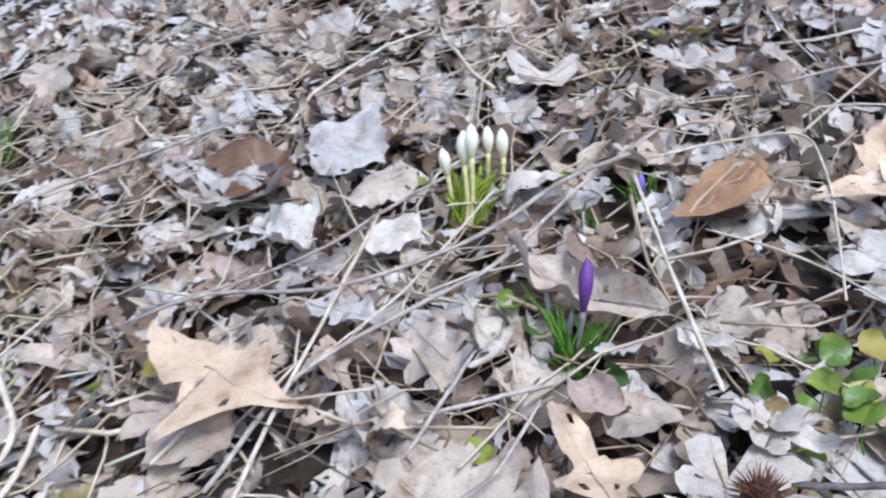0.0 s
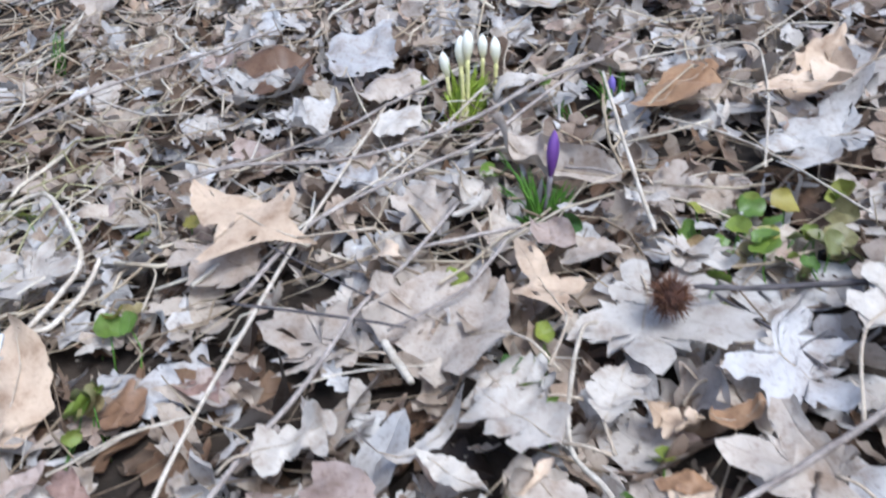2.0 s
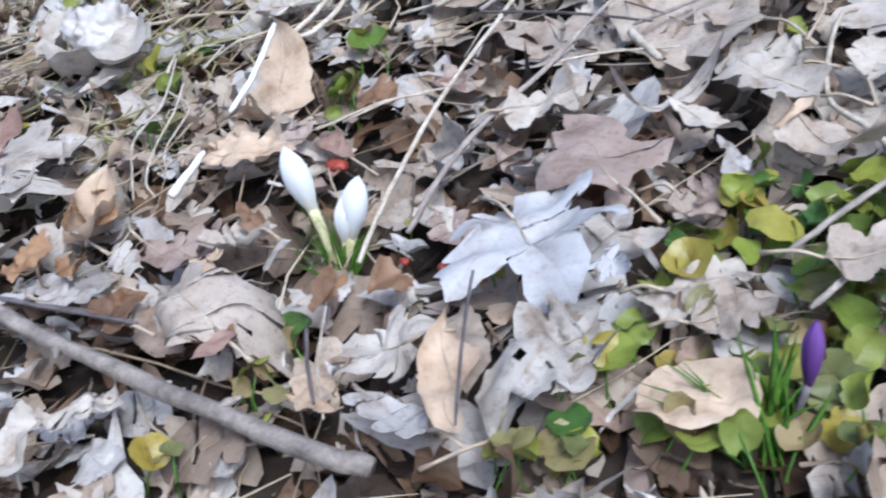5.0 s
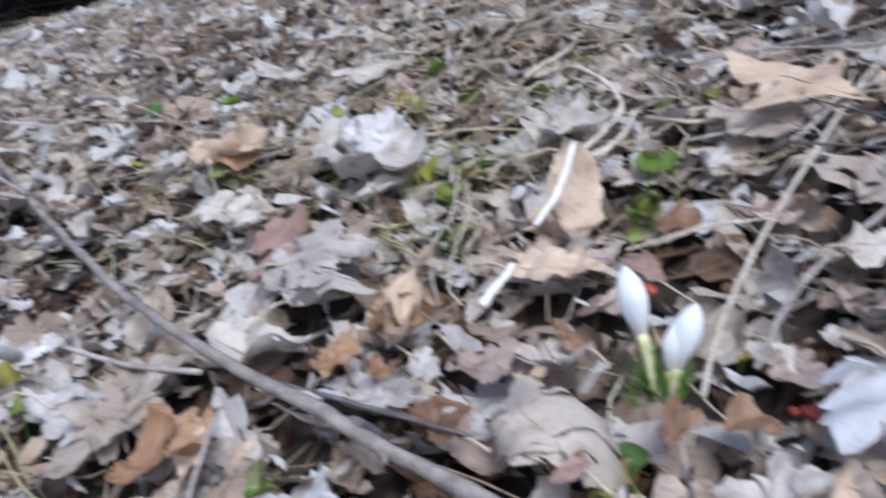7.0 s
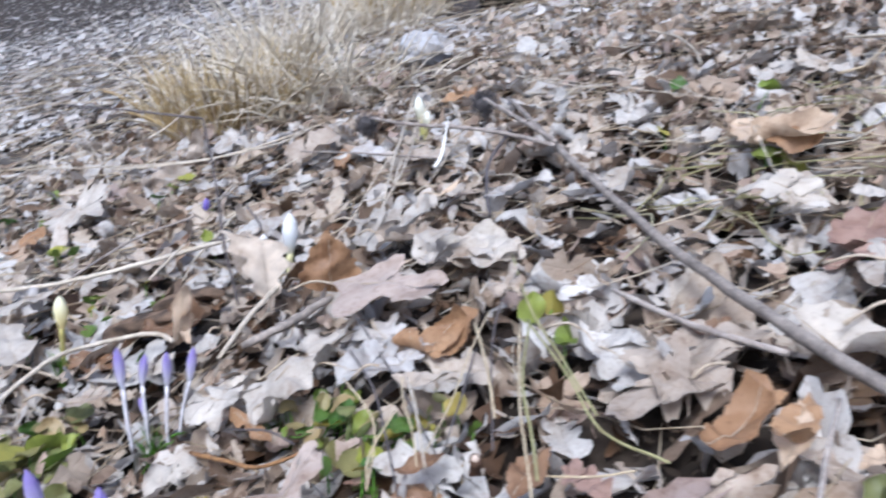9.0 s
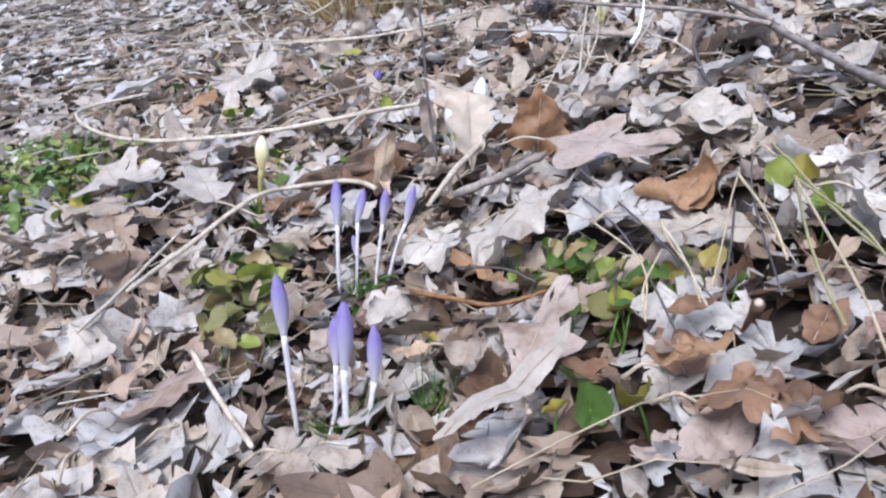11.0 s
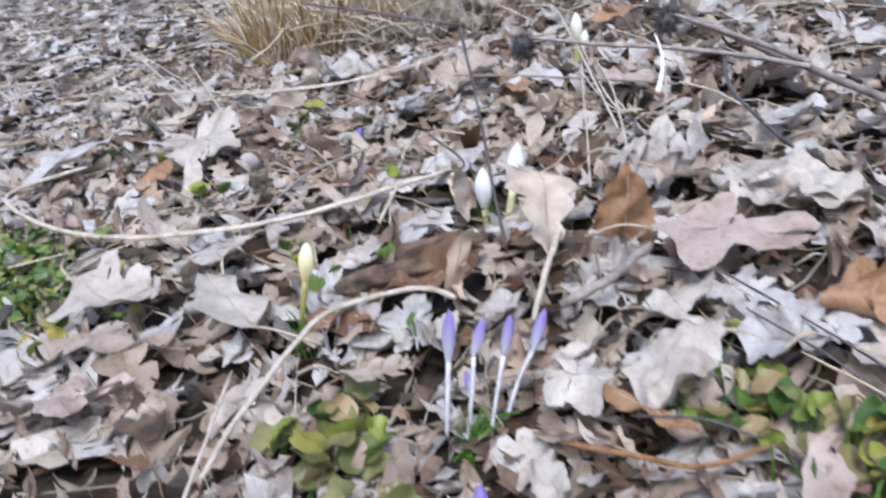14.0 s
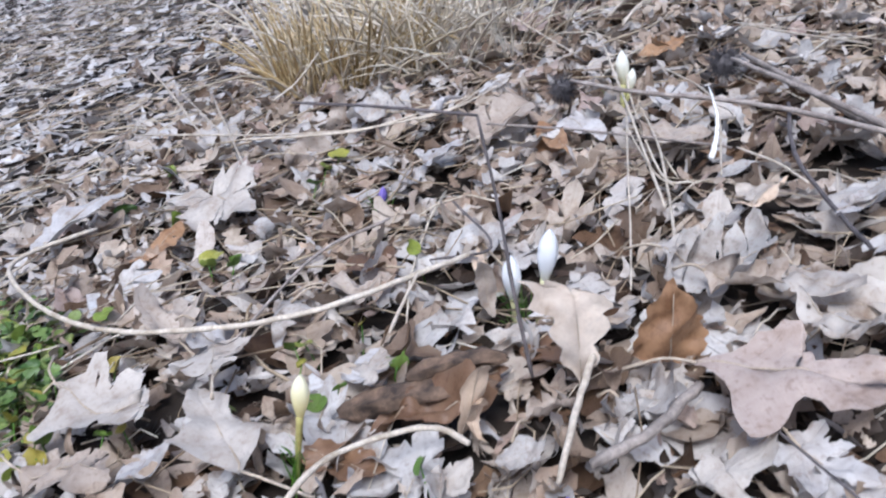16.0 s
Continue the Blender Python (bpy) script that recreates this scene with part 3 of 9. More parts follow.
def fallen_leaf(kind, colour, base, tip, seed, width=1.0, curl=0.3, fold=0.2, crumple=0.05, roll=0):
    r = np.random.default_rng(seed)
    a, b = on(*base), on(*tip)
    far = (b - a).length
    x, y, z = frame_of(a, b, roll + r.normal(0, 7))
    v, f, uv = leaf_form(kind, r, 2, (0.0, 0.2, 0.42, 0.64, 0.84, 1.0), width, curl * 1.5, fold, crumple * 1.6, 0.0 if kind == "tri" else 0.45)
    n = len(v) // 6
    mid = (a + b) / 2
    turn = Matrix((x, y, z)).transposed().to_4x4()
    span = max(v[:, 0].max() - v[:, 0].min(), 0.8)
    v = v / span
    v[:, 0] -= (v[:, 0].max() + v[:, 0].min()) / 2
    place = Matrix.Translation(mid) @ turn
    w = np.array([place @ Vector(q * far) for q in v])
    floor = ground_array(w[:, 0], w[:, 1]) + 0.012
    w[:, 2] = np.where(w[:, 2] < floor, floor + (w[:, 2] - floor) * 0.15, w[:, 2])
    if far > 0.05 and kind not in ("round", "fan"):
        # a few holes eaten through the blade
        gone = {int(q * n + k + j) for q, k in zip(r.integers(1, 5, 4), r.integers(0, n - 2, 4)) for j in (0,)} if r.uniform(0, 1) < 0.45 else set()
        f = [face for i, face in enumerate(f) if i not in gone]
    back = np.array(place.inverted())
    local = w @ back[:3, :3].T + back[:3, 3]
    ob = new("fallen_leaf", mesh_from("fallen_leaf", local, f, LEAVES[colour], uv))
    ob.matrix_world = place
    tagged(ob, SAY[colour] + " " + SHAPE[kind], "leaf", "fallen leaves on the bank")
    if kind != "scrap" and far > 0.04:
        order = np.argsort(uv[:n, 0])
        axis = [Vector(local[i]) for i in order[::max(1, n // 7)]]
        axis = [p for i, p in enumerate(axis) if i == 0 or (p - axis[i - 1]).length > far * 0.03]
        if len(axis) > 2:
            lift = Vector((0, 0, 0.0002))
            v1, f1 = tube([p + lift for p in axis], [far * (0.007 - 0.004 * i / len(axis)) for i in range(len(axis))], 4)
            part("midrib", mesh_from("midrib", v1, f1, M_PETIOLE), ob)
    if kind in ("maple", "oak", "tri") and far > 0.03:
        p = Vector(local[int(np.argmin(uv[:n, 0]))])
        bend = r.uniform(-0.3, 0.3) * far
        pv, pf = tube(smooth_line([p, p + Vector((-0.16 * far, bend * 0.3, 0.003)), p + Vector((-0.36 * far, bend, -0.002))], 3), [0.0009] * 6 + [0.0014], 5)
        part("petiole", mesh_from("petiole", pv, pf, M_PETIOLE), ob)
    return ob


def fallen_twig(name, mat, r0, r1, points, label):
    seed = int(abs(points[0][0] * 7919 + points[0][1] * 104729) * 1000) % 99991
    r = np.random.default_rng(seed)
    if name != "branch":
        r0, r1 = r0 * 0.8, r1 * 0.8
    line = smooth_line([on(p[0], p[1], p[2] + 0.009) for p in points], 6)
    n = len(line)
    first = line[0].copy()
    wob = [Vector(r.normal(0, 0.10, 3)) * (r0 + r1) / 2 for _ in line]
    radii = [(r0 + (r1 - r0) * i / (n - 1)) * r.uniform(0.92, 1.08) for i in range(n)]
    radii[0] *= 0.7
    radii[-1] *= 0.8
    v, f = tube([p - first + w for p, w in zip(line, wob)], radii, 7)
    ob = new(name, mesh_from(name, v, f, mat))
    ob.location = first
    kind = "twig" if name == "twig" else "branch" if name == "branch" else "stalk"
    tagged(ob, label if len(label.split()) > 3 else label + " lying on dry leaves", kind, "twigs and stalks")
    if r0 > 0.0019 and n > 14:
        for k in range(2):
            i = int(r.integers(3, n - 4))
            d = (line[i + 1] - line[i]).normalized()
            out = (d.cross(UP) * r.choice((-1, 1)) + UP * 0.5 + d * 0.5).normalized()
            p = line[i] - first
            kv, kf = tube([p, p + out * radii[i] * 1.6, p + out * radii[i] * 2.6 + d * radii[i]], [radii[i] * 0.75, radii[i] * 0.55, radii[i] * 0.25], 5)
            part("knot", mesh_from("knot", kv, kf, mat), ob)
    return ob


def petal_material(name, low, mid, high):
    """Petal colour from the tube end to the tip, by the V of its UVs."""
    m, nt, bsdf = material(name)
    uv = nt.nodes.new("ShaderNodeUVMap")
    split = nt.nodes.new("ShaderNodeSeparateXYZ")
    nt.links.new(uv.outputs[0], split.inputs[0])
    r = ramp(nt, [(0.0, low), (0.3, mid), (0.8, high)])
    nt.links.new(split.outputs[1], r.inputs[0])
    streak = maths(nt, 'SINE', maths(nt, 'MULTIPLY', split.outputs[0], 40.0))
    colour = mixed(nt, maths(nt, 'MULTIPLY', maths(nt, 'ADD', streak, 1.0), 0.09), r.outputs[0], (0.9, 0.9, 0.9), 'MULTIPLY')
    nt.links.new(colour, bsdf.inputs["Base Color"])
    bsdf.inputs["Roughness"].default_value = 0.45
    glow = nt.nodes.new("ShaderNodeBsdfTranslucent")
    nt.links.new(colour, glow.inputs[0])
    mix = nt.nodes.new("ShaderNodeMixShader")
    mix.inputs[0].default_value = 0.42
    nt.links.new(bsdf.outputs[0], mix.inputs[1]), nt.links.new(glow.outputs[0], mix.inputs[2])
    nt.links.new(mix.outputs[0], nt.nodes["Material Output"].inputs["Surface"])
    return m


PETALS = {
    "white": petal_material("white_petal", (0.86, 0.82, 0.66), (0.95, 0.95, 0.94), (0.96, 0.96, 0.96)),
    "cream": petal_material("cream_petal", (0.80, 0.74, 0.40), (0.94, 0.91, 0.74), (0.96, 0.95, 0.88)),
    "yellow": petal_material("yellow_petal", (0.84, 0.74, 0.34), (0.95, 0.87, 0.52), (0.96, 0.92, 0.70)),
    "purple": petal_material("purple_petal", (0.10, 0.04, 0.15), (0.19, 0.07, 0.32), (0.25, 0.11, 0.42)),
    "violet": petal_material("violet_petal", (0.20, 0.14, 0.45), (0.22, 0.16, 0.55), (0.30, 0.22, 0.62)),
    "lilac": petal_material("lilac_petal", (0.88, 0.86, 0.87), (0.76, 0.72, 0.85), (0.40, 0.32, 0.66)),
}
TUBES = {
    "white": plain_material("white_tube", (0.55, 0.52, 0.25), (0.70, 0.66, 0.40), 60.0, 0.5, 0.1),
    "cream": plain_material("cream_tube", (0.52, 0.50, 0.18), (0.68, 0.62, 0.30), 60.0, 0.5, 0.1),
    "yellow": plain_material("yellow_tube", (0.34, 0.30, 0.09), (0.52, 0.46, 0.18), 60.0, 0.5, 0.1),
    "purple": plain_material("purple_tube", (0.16, 0.13, 0.14), (0.26, 0.24, 0.24), 60.0, 0.5, 0.1),
    "violet": plain_material("violet_tube", (0.4, 0.36, 0.5), (0.5, 0.46, 0.6), 60.0, 0.5, 0.1),
    "lilac": plain_material("lilac_tube", (0.70, 0.66, 0.70), (0.82, 0.79, 0.80), 60.0, 0.5, 0.1),
}
M_SPRING_BLADE = plain_material("young_crocus_blade", (0.22, 0.32, 0.03), (0.40, 0.48, 0.06), 60.0, 0.4, 0.2, jitter=0.3, thin=0.25)
M_BLADE = plain_material("crocus_blade", (0.06, 0.16, 0.02), (0.16, 0.31, 0.04), 60.0, 0.4, 0.2, jitter=0.3, thin=0.2)


def petal(far, wide, around, inner, r):
    """One petal of a closed bud, wrapped round the axis."""
    verts, faces, uv = [], [], []
    n, m = 9, 5
    half = 0.75 if inner else 0.85
    for i in range(n):
        t = i / (n - 1)
        belly = (0.36 + 0.64 * math.sin(min(t / 0.55, 1.0) * math.pi / 2) ** 1.2) if t < 0.55 else math.cos((t - 0.55) / 0.45 * math.pi / 2) ** 0.7
        rad = wide * 0.5 * max(belly, 0.05) * (0.88 if inner else 1.0)
        for k in range(m):
            s = k / (m - 1) - 0.5
            a = around + s * 2 * half * (1.0 - 0.15 * t)
            rr = rad * (1 + 0.05 * math.cos(s * 6)) + 0.0003
            dz = far * t - far * 0.035 * abs(s) * 2 * (t > 0.8)
            verts.append((math.cos(a) * rr, math.sin(a) * rr, dz * r))
            uv.append((s + 0.5, t))
    for i in range(n - 1):
        faces += [(i * m + k, i * m + k + 1, (i + 1) * m + k + 1, (i + 1) * m + k) for k in range(m - 1)]
    return verts, faces, uv


def blade(points, wide):
    """A narrow channelled leaf blade."""
    line = smooth_line(points, 4)
    verts, faces = [], []
    n = len(line)
    for i, p in enumerate(line):
        d = (line[min(i + 1, n - 1)] - line[max(i - 1, 0)]).normalized()
        side = d.cross(Vector((0.3, 0.5, 0.2))).normalized()
        up = side.cross(d)
        w = wide * (0.75 + 0.5 * math.sin(math.pi * min(i / (n - 1) + 0.15, 1.0))) * (1.0 if i < n - 2 else 0.55 if i == n - 2 else 0.06)
        verts += [p - side * w, p - up * w * 0.4, p + side * w, p + up * w * 0.15]
    for i in range(n - 1):
        o = i * 4
        faces += [(o + k, o + (k + 1) % 4, o + 4 + (k + 1) % 4, o + 4 + k) for k in range(4)]
    faces += [(0, 1, 2, 3), tuple(range(4 * n - 4, 4 * n))]
    return verts, faces


def crocus_clump(colour, foot, buds, blades, label):
    root = new("crocus_clump")
    at = on(*foot)
    root.location = at
    tagged(root, label, "crocus", "crocuses on the bank")
    r = np.random.default_rng(int(abs(foot[0] * 9973 + foot[1] * 7919) * 100))
    for f, b, t in buds:
        low, mid, top = on(*f) - at, on(*b) - at, on(*t) - at
        far = (top - mid).length
        wide = far * {"white": 0.36, "cream": 0.37, "yellow": 0.35, "purple": 0.25, "violet": 0.35, "lilac": 0.215}[colour]
        low.z -= 0.012
        line = smooth_line([low, low.lerp(mid, 0.5) + Vector(r.normal(0, 0.0012, 3)), mid + (top - mid) * 0.04], 4)
        n = len(line)
        v, fc = tube(line, [wide * (0.17 + 0.06 * i / n) for i in range(n)], 8)
        part("flower_tube", mesh_from("flower_tube", v, fc, TUBES[colour]), root)
        bud = new("flower_bud")
        bud.parent = root
        turn = Vector((0, 0, 1)).rotation_difference((top - mid).normalized()).to_matrix().to_4x4()
        bud.matrix_local = Matrix.Translation(mid) @ turn
        spin = r.uniform(0, 6.28)
        for k in range(6):
            v, fc, uv = petal(far, wide * r.uniform(0.94, 1.06), spin + k * math.pi / 3, k % 2 == 1, r.uniform(0.95, 1.0))
            part("petal", mesh_from("petal", v, fc, PETALS[colour], uv), bud)
    dense = colour == "cream"
    for p in [q for p in blades for q in (p,) * (5 if dense else 4)]:
        tip = on(*p) - at + Vector(r.normal(0, 0.0035, 3))
        tip.z += r.uniform(-0.004, 0.004) if not dense else r.uniform(-0.012, 0.006)
        start = Vector(r.normal(0, 0.004, 3))
        start.z = -0.012
        half = start.lerp(tip, 0.5) * 0.85 + Vector((0, 0, tip.length * 0.16)) + Vector(r.normal(0, 0.002, 3))
        v, fc = blade([start, half, tip], r.uniform(0.0007, 0.0012) * (1.3 if dense else 1.0))
        part("leaf_blade", mesh_from("leaf_blade", v, fc, M_SPRING_BLADE if dense else M_BLADE), root)
    return root


def green_plant(spots, mat, label):
    """Round leaves on thin stems that rise from the soil."""
    root = new("creeping_plant")
    cx = sum(s[0] for s in spots) / len(spots)
    cy = sum(s[1] for s in spots) / len(spots)
    at = on(cx, cy)
    root.location = at
    tagged(root, label, "plant", "green plants")
    r = np.random.default_rng(int(abs(cx * 9973 + cy * 7919) * 100))
    for x, y, h, rad in spots:
        top = on(x, y, h * 0.8 + r.uniform(-0.003, 0.006)) - at
        v, f, uv = leaf_form("round", r, 1, (0.0, 0.4, 0.75, 1.0), r.uniform(0.75, 1.0), 0.5, 0.45, 0.03)
        yaw, lean = r.uniform(0, 6.28), r.normal(0, 0.5, 2)
        q = Vector((0, 0, 1)).rotation_difference(UP).to_matrix() @ Euler((lean[0], lean[1], yaw)).to_matrix()
        w = [q @ (Vector(p) * rad * 2.1) + top for p in v]
        part("leaf", mesh_from("leaf", w, f, mat, uv), root)
        foot = on(x + r.normal(0, 0.008), y + r.normal(0, 0.008), -0.005) - at
        sv, sf = tube([foot, foot.lerp(top, 0.5) + Vector(r.normal(0, 0.002, 3)), top - Vector((0, 0, 0.001))], [0.0007, 0.0006, 0.0005], 5)
        part("stem", mesh_from("stem", sv, sf, M_BLADE), root)
    return root


fallen_twig("dry_stalk", M_PALE_STALK, 0.0016, 0.0018, [(-0.070, 0.577, 0.030), (-0.092, 0.478, 0.030), (-0.109, 0.406, 0.030), (-0.118, 0.357, 0.030), (-0.136, 0.259, 0.030), (-0.146, 0.189, 0.030), (-0.144, 0.139, 0.030)], "long pale dry stalk lying across the leaves")
fallen_twig("dry_stalk", M_GREY_TWIG, 0.0014, 0.0022, [(-0.003, 0.422, 0.034), (-0.032, 0.363, 0.036), (-0.056, 0.325, 0.036), (-0.078, 0.271, 0.034), (-0.103, 0.236, 0.030), (-0.118, 0.201, 0.030), (-0.125, 0.158, 0.030)], "pale grey dry stalk lying across the leaves")
fallen_twig("twig", M_DARK_TWIG, 0.0013, 0.001, [(-0.138, 0.352, 0.030), (-0.077, 0.329, 0.034), (-0.026, 0.316, 0.030)], "thin dark twig on pale leaves")
fallen_twig("twig", M_GREY_TWIG, 0.0016, 0.002, [(0.126, 0.625, 0.030), (0.070, 0.573, 0.030), (0.010, 0.493, 0.035), (-0.036, 0.464, 0.035), (-0.101, 0.426, 0.030), (-0.136, 0.354, 0.030)], "long thin grey twig crossing the dry leaves")
fallen_twig("twig", M_GREY_TWIG, 0.0022, 0.0016, [(0.102, 0.592, 0.034), (0.052, 0.566, 0.036), (-0.003, 0.523, 0.034), (-0.089, 0.499, 0.030), (-0.176, 0.510, 0.030), (-0.227, 0.493, 0.030)], "long thin grey twig crossing the dry leaves")
fallen_twig("dry_stalk", M_PALE_STALK, 0.0012, 0.0009, [(0.009, 0.572, 0.035), (-0.024, 0.523, 0.030), (-0.053, 0.478, 0.030), (-0.093, 0.436, 0.030)], "thin pale stem")
fallen_twig("twig", M_GREY_TWIG, 0.0018, 0.0012, [(-0.024, 0.608, 0.030), (-0.067, 0.575, 0.030), (-0.104, 0.543, 0.030), (-0.152, 0.520, 0.030), (-0.210, 0.506, 0.030)], "thin grey twig")
fallen_twig("dry_stalk", M_PALE_STALK, 0.0016, 0.0019, [(0.096, 0.538, 0.050), (0.105, 0.482, 0.035), (0.112, 0.414, 0.030), (0.116, 0.377, 0.030)], "pale dry stalk leaning over the leaves")
fallen_twig("dry_stalk", M_PALE_STALK, 0.0009, 0.0009, [(0.134, 0.503, 0.030), (0.172, 0.471, 0.030), (0.201, 0.432, 0.030), (0.235, 0.369, 0.030)], "thin curved pale stem")
fallen_twig("dry_stalk", M_PALE_STALK, 0.0012, 0.001, [(0.115, 0.590, 0.030), (0.168, 0.596, 0.030), (0.211, 0.581, 0.035), (0.209, 0.526, 0.040), (0.204, 0.487, 0.030), (0.189, 0.427, 0.030)], "bent pale stem")
fallen_twig("dry_stalk", M_PALE_STALK, 0.001, 0.0008, [(0.214, 0.590, 0.030), (0.266, 0.640, 0.030), (0.296, 0.668, 0.030)], "thin pale stem")
fallen_twig("twig", M_GREY_TWIG, 0.0014, 0.0011, [(0.098, 0.439, 0.030), (0.083, 0.440, 0.035), (0.066, 0.453, 0.030)], "thin dark stem")
fallen_twig("dry_stalk", M_PALE_STALK, 0.0026, 0.0022, [(-0.357, 0.495, 0.030), (-0.339, 0.498, 0.034), (-0.317, 0.483, 0.040), (-0.279, 0.435, 0.045), (-0.255, 0.399, 0.040), (-0.263, 0.380, 0.030), (-0.271, 0.349, 0.030)], "bent pale flattened stalk")
fallen_twig("dry_stalk", M_PALE_STALK, 0.0019, 0.0014, [(0.085, 0.181, 0.030), (0.074, 0.204, 0.030), (0.061, 0.224, 0.030), (0.061, 0.257, 0.030), (0.069, 0.300, 0.030), (0.078, 0.306, 0.030)], "curved pale stalk")
fallen_twig("twig", M_GREY_TWIG, 0.0016, 0.0023, [(0.040, 0.125, 0.030), (0.063, 0.150, 0.030), (0.089, 0.169, 0.035), (0.135, 0.189, 0.040), (0.180, 0.215, 0.040), (0.213, 0.237, 0.040), (0.258, 0.263, 0.040)], "long grey twig arching over green leaves")
fallen_twig("twig", M_DARK_TWIG, 0.0024, 0.0032, [(0.212, 0.224, 0.040), (0.188, 0.185, 0.040), (0.164, 0.143, 0.040), (0.149, 0.116, 0.035), (0.133, 0.082, 0.030)], "thick dark twig lying on the leaves")
fallen_twig("twig", M_GREY_TWIG, 0.0018, 0.0018, [(0.279, 0.434, 0.030), (0.251, 0.352, 0.034), (0.219, 0.267, 0.038), (0.212, 0.224, 0.040)], "grey twig lying on the leaves")
fallen_twig("twig", M_GREY_TWIG, 0.0016, 0.002, [(0.048, 0.097, 0.030), (0.063, 0.116, 0.030), (0.079, 0.141, 0.030), (0.097, 0.170, 0.030)], "thin grey twig among green leaves")
fallen_twig("twig", M_DARK_TWIG, 0.0019, 0.0022, [(0.127, 0.310, 0.042), (0.160, 0.309, 0.038), (0.205, 0.306, 0.038), (0.262, 0.300, 0.036)], "dark stem of the seed head")
fallen_twig("twig", M_DARK_TWIG, 0.0012, 0.001, [(0.140, 0.318, 0.030), (0.159, 0.293, 0.030), (0.181, 0.260, 0.030)], "thin dark twig")
fallen_twig("dry_stalk", M_PALE_STALK, 0.0012, 0.0009, [(-0.206, 0.238, 0.030), (-0.195, 0.245, 0.030), (-0.171, 0.260, 0.030), (-0.135, 0.268, 0.030)], "thin pale stem")
fallen_twig("broken_stalk", M_PALE_STALK, 0.0033, 0.0029, [(-0.038, 0.307, 0.030), (-0.029, 0.292, 0.030), (-0.019, 0.276, 0.030)], "short broken piece of pale stalk")
fallen_twig("twig", M_GREY_TWIG, 0.0014, 0.0018, [(-0.029, 0.385, 0.030), (0.008, 0.391, 0.030), (0.037, 0.395, 0.030)], "thin grey twig")
fallen_twig("twig", M_GREY_TWIG, 0.0016, 0.0012, [(-0.037, 0.315, 0.030), (-0.010, 0.332, 0.030), (0.008, 0.347, 0.030), (0.030, 0.386, 0.030)], "thin grey twig on pale leaves")
fallen_twig("dry_stalk", M_PALE_STALK, 0.0008, 0.0008, [(-0.084, 0.280, 0.030), (-0.050, 0.287, 0.030), (-0.008, 0.286, 0.030)], "thin pale stem")
fallen_twig("dry_stalk", M_PALE_STALK, 0.0013, 0.001, [(-0.358, 0.662, 0.030), (-0.293, 0.616, 0.030), (-0.245, 0.605, 0.030)], "pale stem")
fallen_twig("twig", M_GREY_TWIG, 0.002, 0.0016, [(-0.422, 0.626, 0.030), (-0.365, 0.679, 0.030), (-0.280, 0.720, 0.030), (-0.204, 0.757, 0.030)], "grey twig lying on dry leaves")
fallen_twig("dry_stalk", M_PALE_STALK, 0.0012, 0.0009, [(-0.314, 0.460, 0.030), (-0.290, 0.507, 0.030), (-0.277, 0.533, 0.030)], "pale stem")
fallen_twig("twig", M_GREY_TWIG, 0.0018, 0.0012, [(-0.316, 0.927, 0.030), (-0.260, 0.955, 0.030), (-0.203, 0.953, 0.030)], "grey twig on dry leaves")
fallen_twig("twig", M_GREY_TWIG, 0.0016, 0.0012, [(-0.149, 0.773, 0.030), (-0.090, 0.808, 0.030), (-0.038, 0.812, 0.030)], "grey twig on dry leaves")
fallen_twig("twig", M_GREY_TWIG, 0.0016, 0.0012, [(0.222, 0.663, 0.030), (0.262, 0.671, 0.030), (0.300, 0.671, 0.030)], "grey twig on dry leaves")
fallen_twig("dry_stalk", M_PALE_STALK, 0.0012, 0.0009, [(0.247, 0.767, 0.030), (0.255, 0.689, 0.030)], "pale stem")
fallen_twig("branch", M_BRANCH, 0.003, 0.0044, [(-1.017, 0.439, 0.030), (-0.758, 0.294, 0.030), (-0.612, 0.215, 0.032), (-0.508, 0.161, 0.034), (-0.394, 0.115, 0.034), (-0.316, 0.089, 0.034), (-0.266, 0.073, 0.030), (-0.126, 0.028, 0.030), (-0.096, 0.022, 0.030)], "long grey-brown branch lying on the leaves")
fallen_twig("twig", M_GREY_TWIG, 0.0022, 0.0026, [(-0.531, 0.120, 0.030), (-0.462, 0.110, 0.030), (-0.407, 0.110, 0.030)], "thin reddish-brown twig beside the branch")
fallen_twig("twig", M_DARK_TWIG, 0.002, 0.0024, [(-0.353, 0.108, 0.030), (-0.300, 0.098, 0.030), (-0.244, 0.094, 0.030)], "reddish-brown twig under the branch")
fallen_twig("dry_stalk", M_PALE_STALK, 0.0024, 0.0022, [(-0.249, 0.414, 0.030), (-0.246, 0.384, 0.030), (-0.254, 0.350, 0.030), (-0.273, 0.346, 0.030)], "bent pale stalk")
fallen_twig("dry_stalk", M_PALE_STALK, 0.0009, 0.0007, [(-0.328, 0.299, 0.030), (-0.316, 0.265, 0.030), (-0.308, 0.228, 0.030), (-0.295, 0.195, 0.030), (-0.280, 0.180, 0.030)], "curly pale stem")
fallen_twig("dry_stalk", M_PALE_STALK, 0.0009, 0.0007, [(-0.191, 0.244, 0.030), (-0.168, 0.260, 0.030), (-0.145, 0.265, 0.030)], "thin pale stem")
fallen_twig("dry_stalk", M_PALE_STALK, 0.0009, 0.0007, [(-1.088, 0.523, 0.030), (-0.905, 0.491, 0.030), (-0.709, 0.460, 0.030)], "thin pale stem")
fallen_twig("dry_stalk", M_PALE_STALK, 0.0019, 0.0014, [(-1.072, 0.738, 0.030), (-0.983, 0.698, 0.030), (-0.895, 0.629, 0.030), (-0.840, 0.573, 0.030)], "curved pale stem")
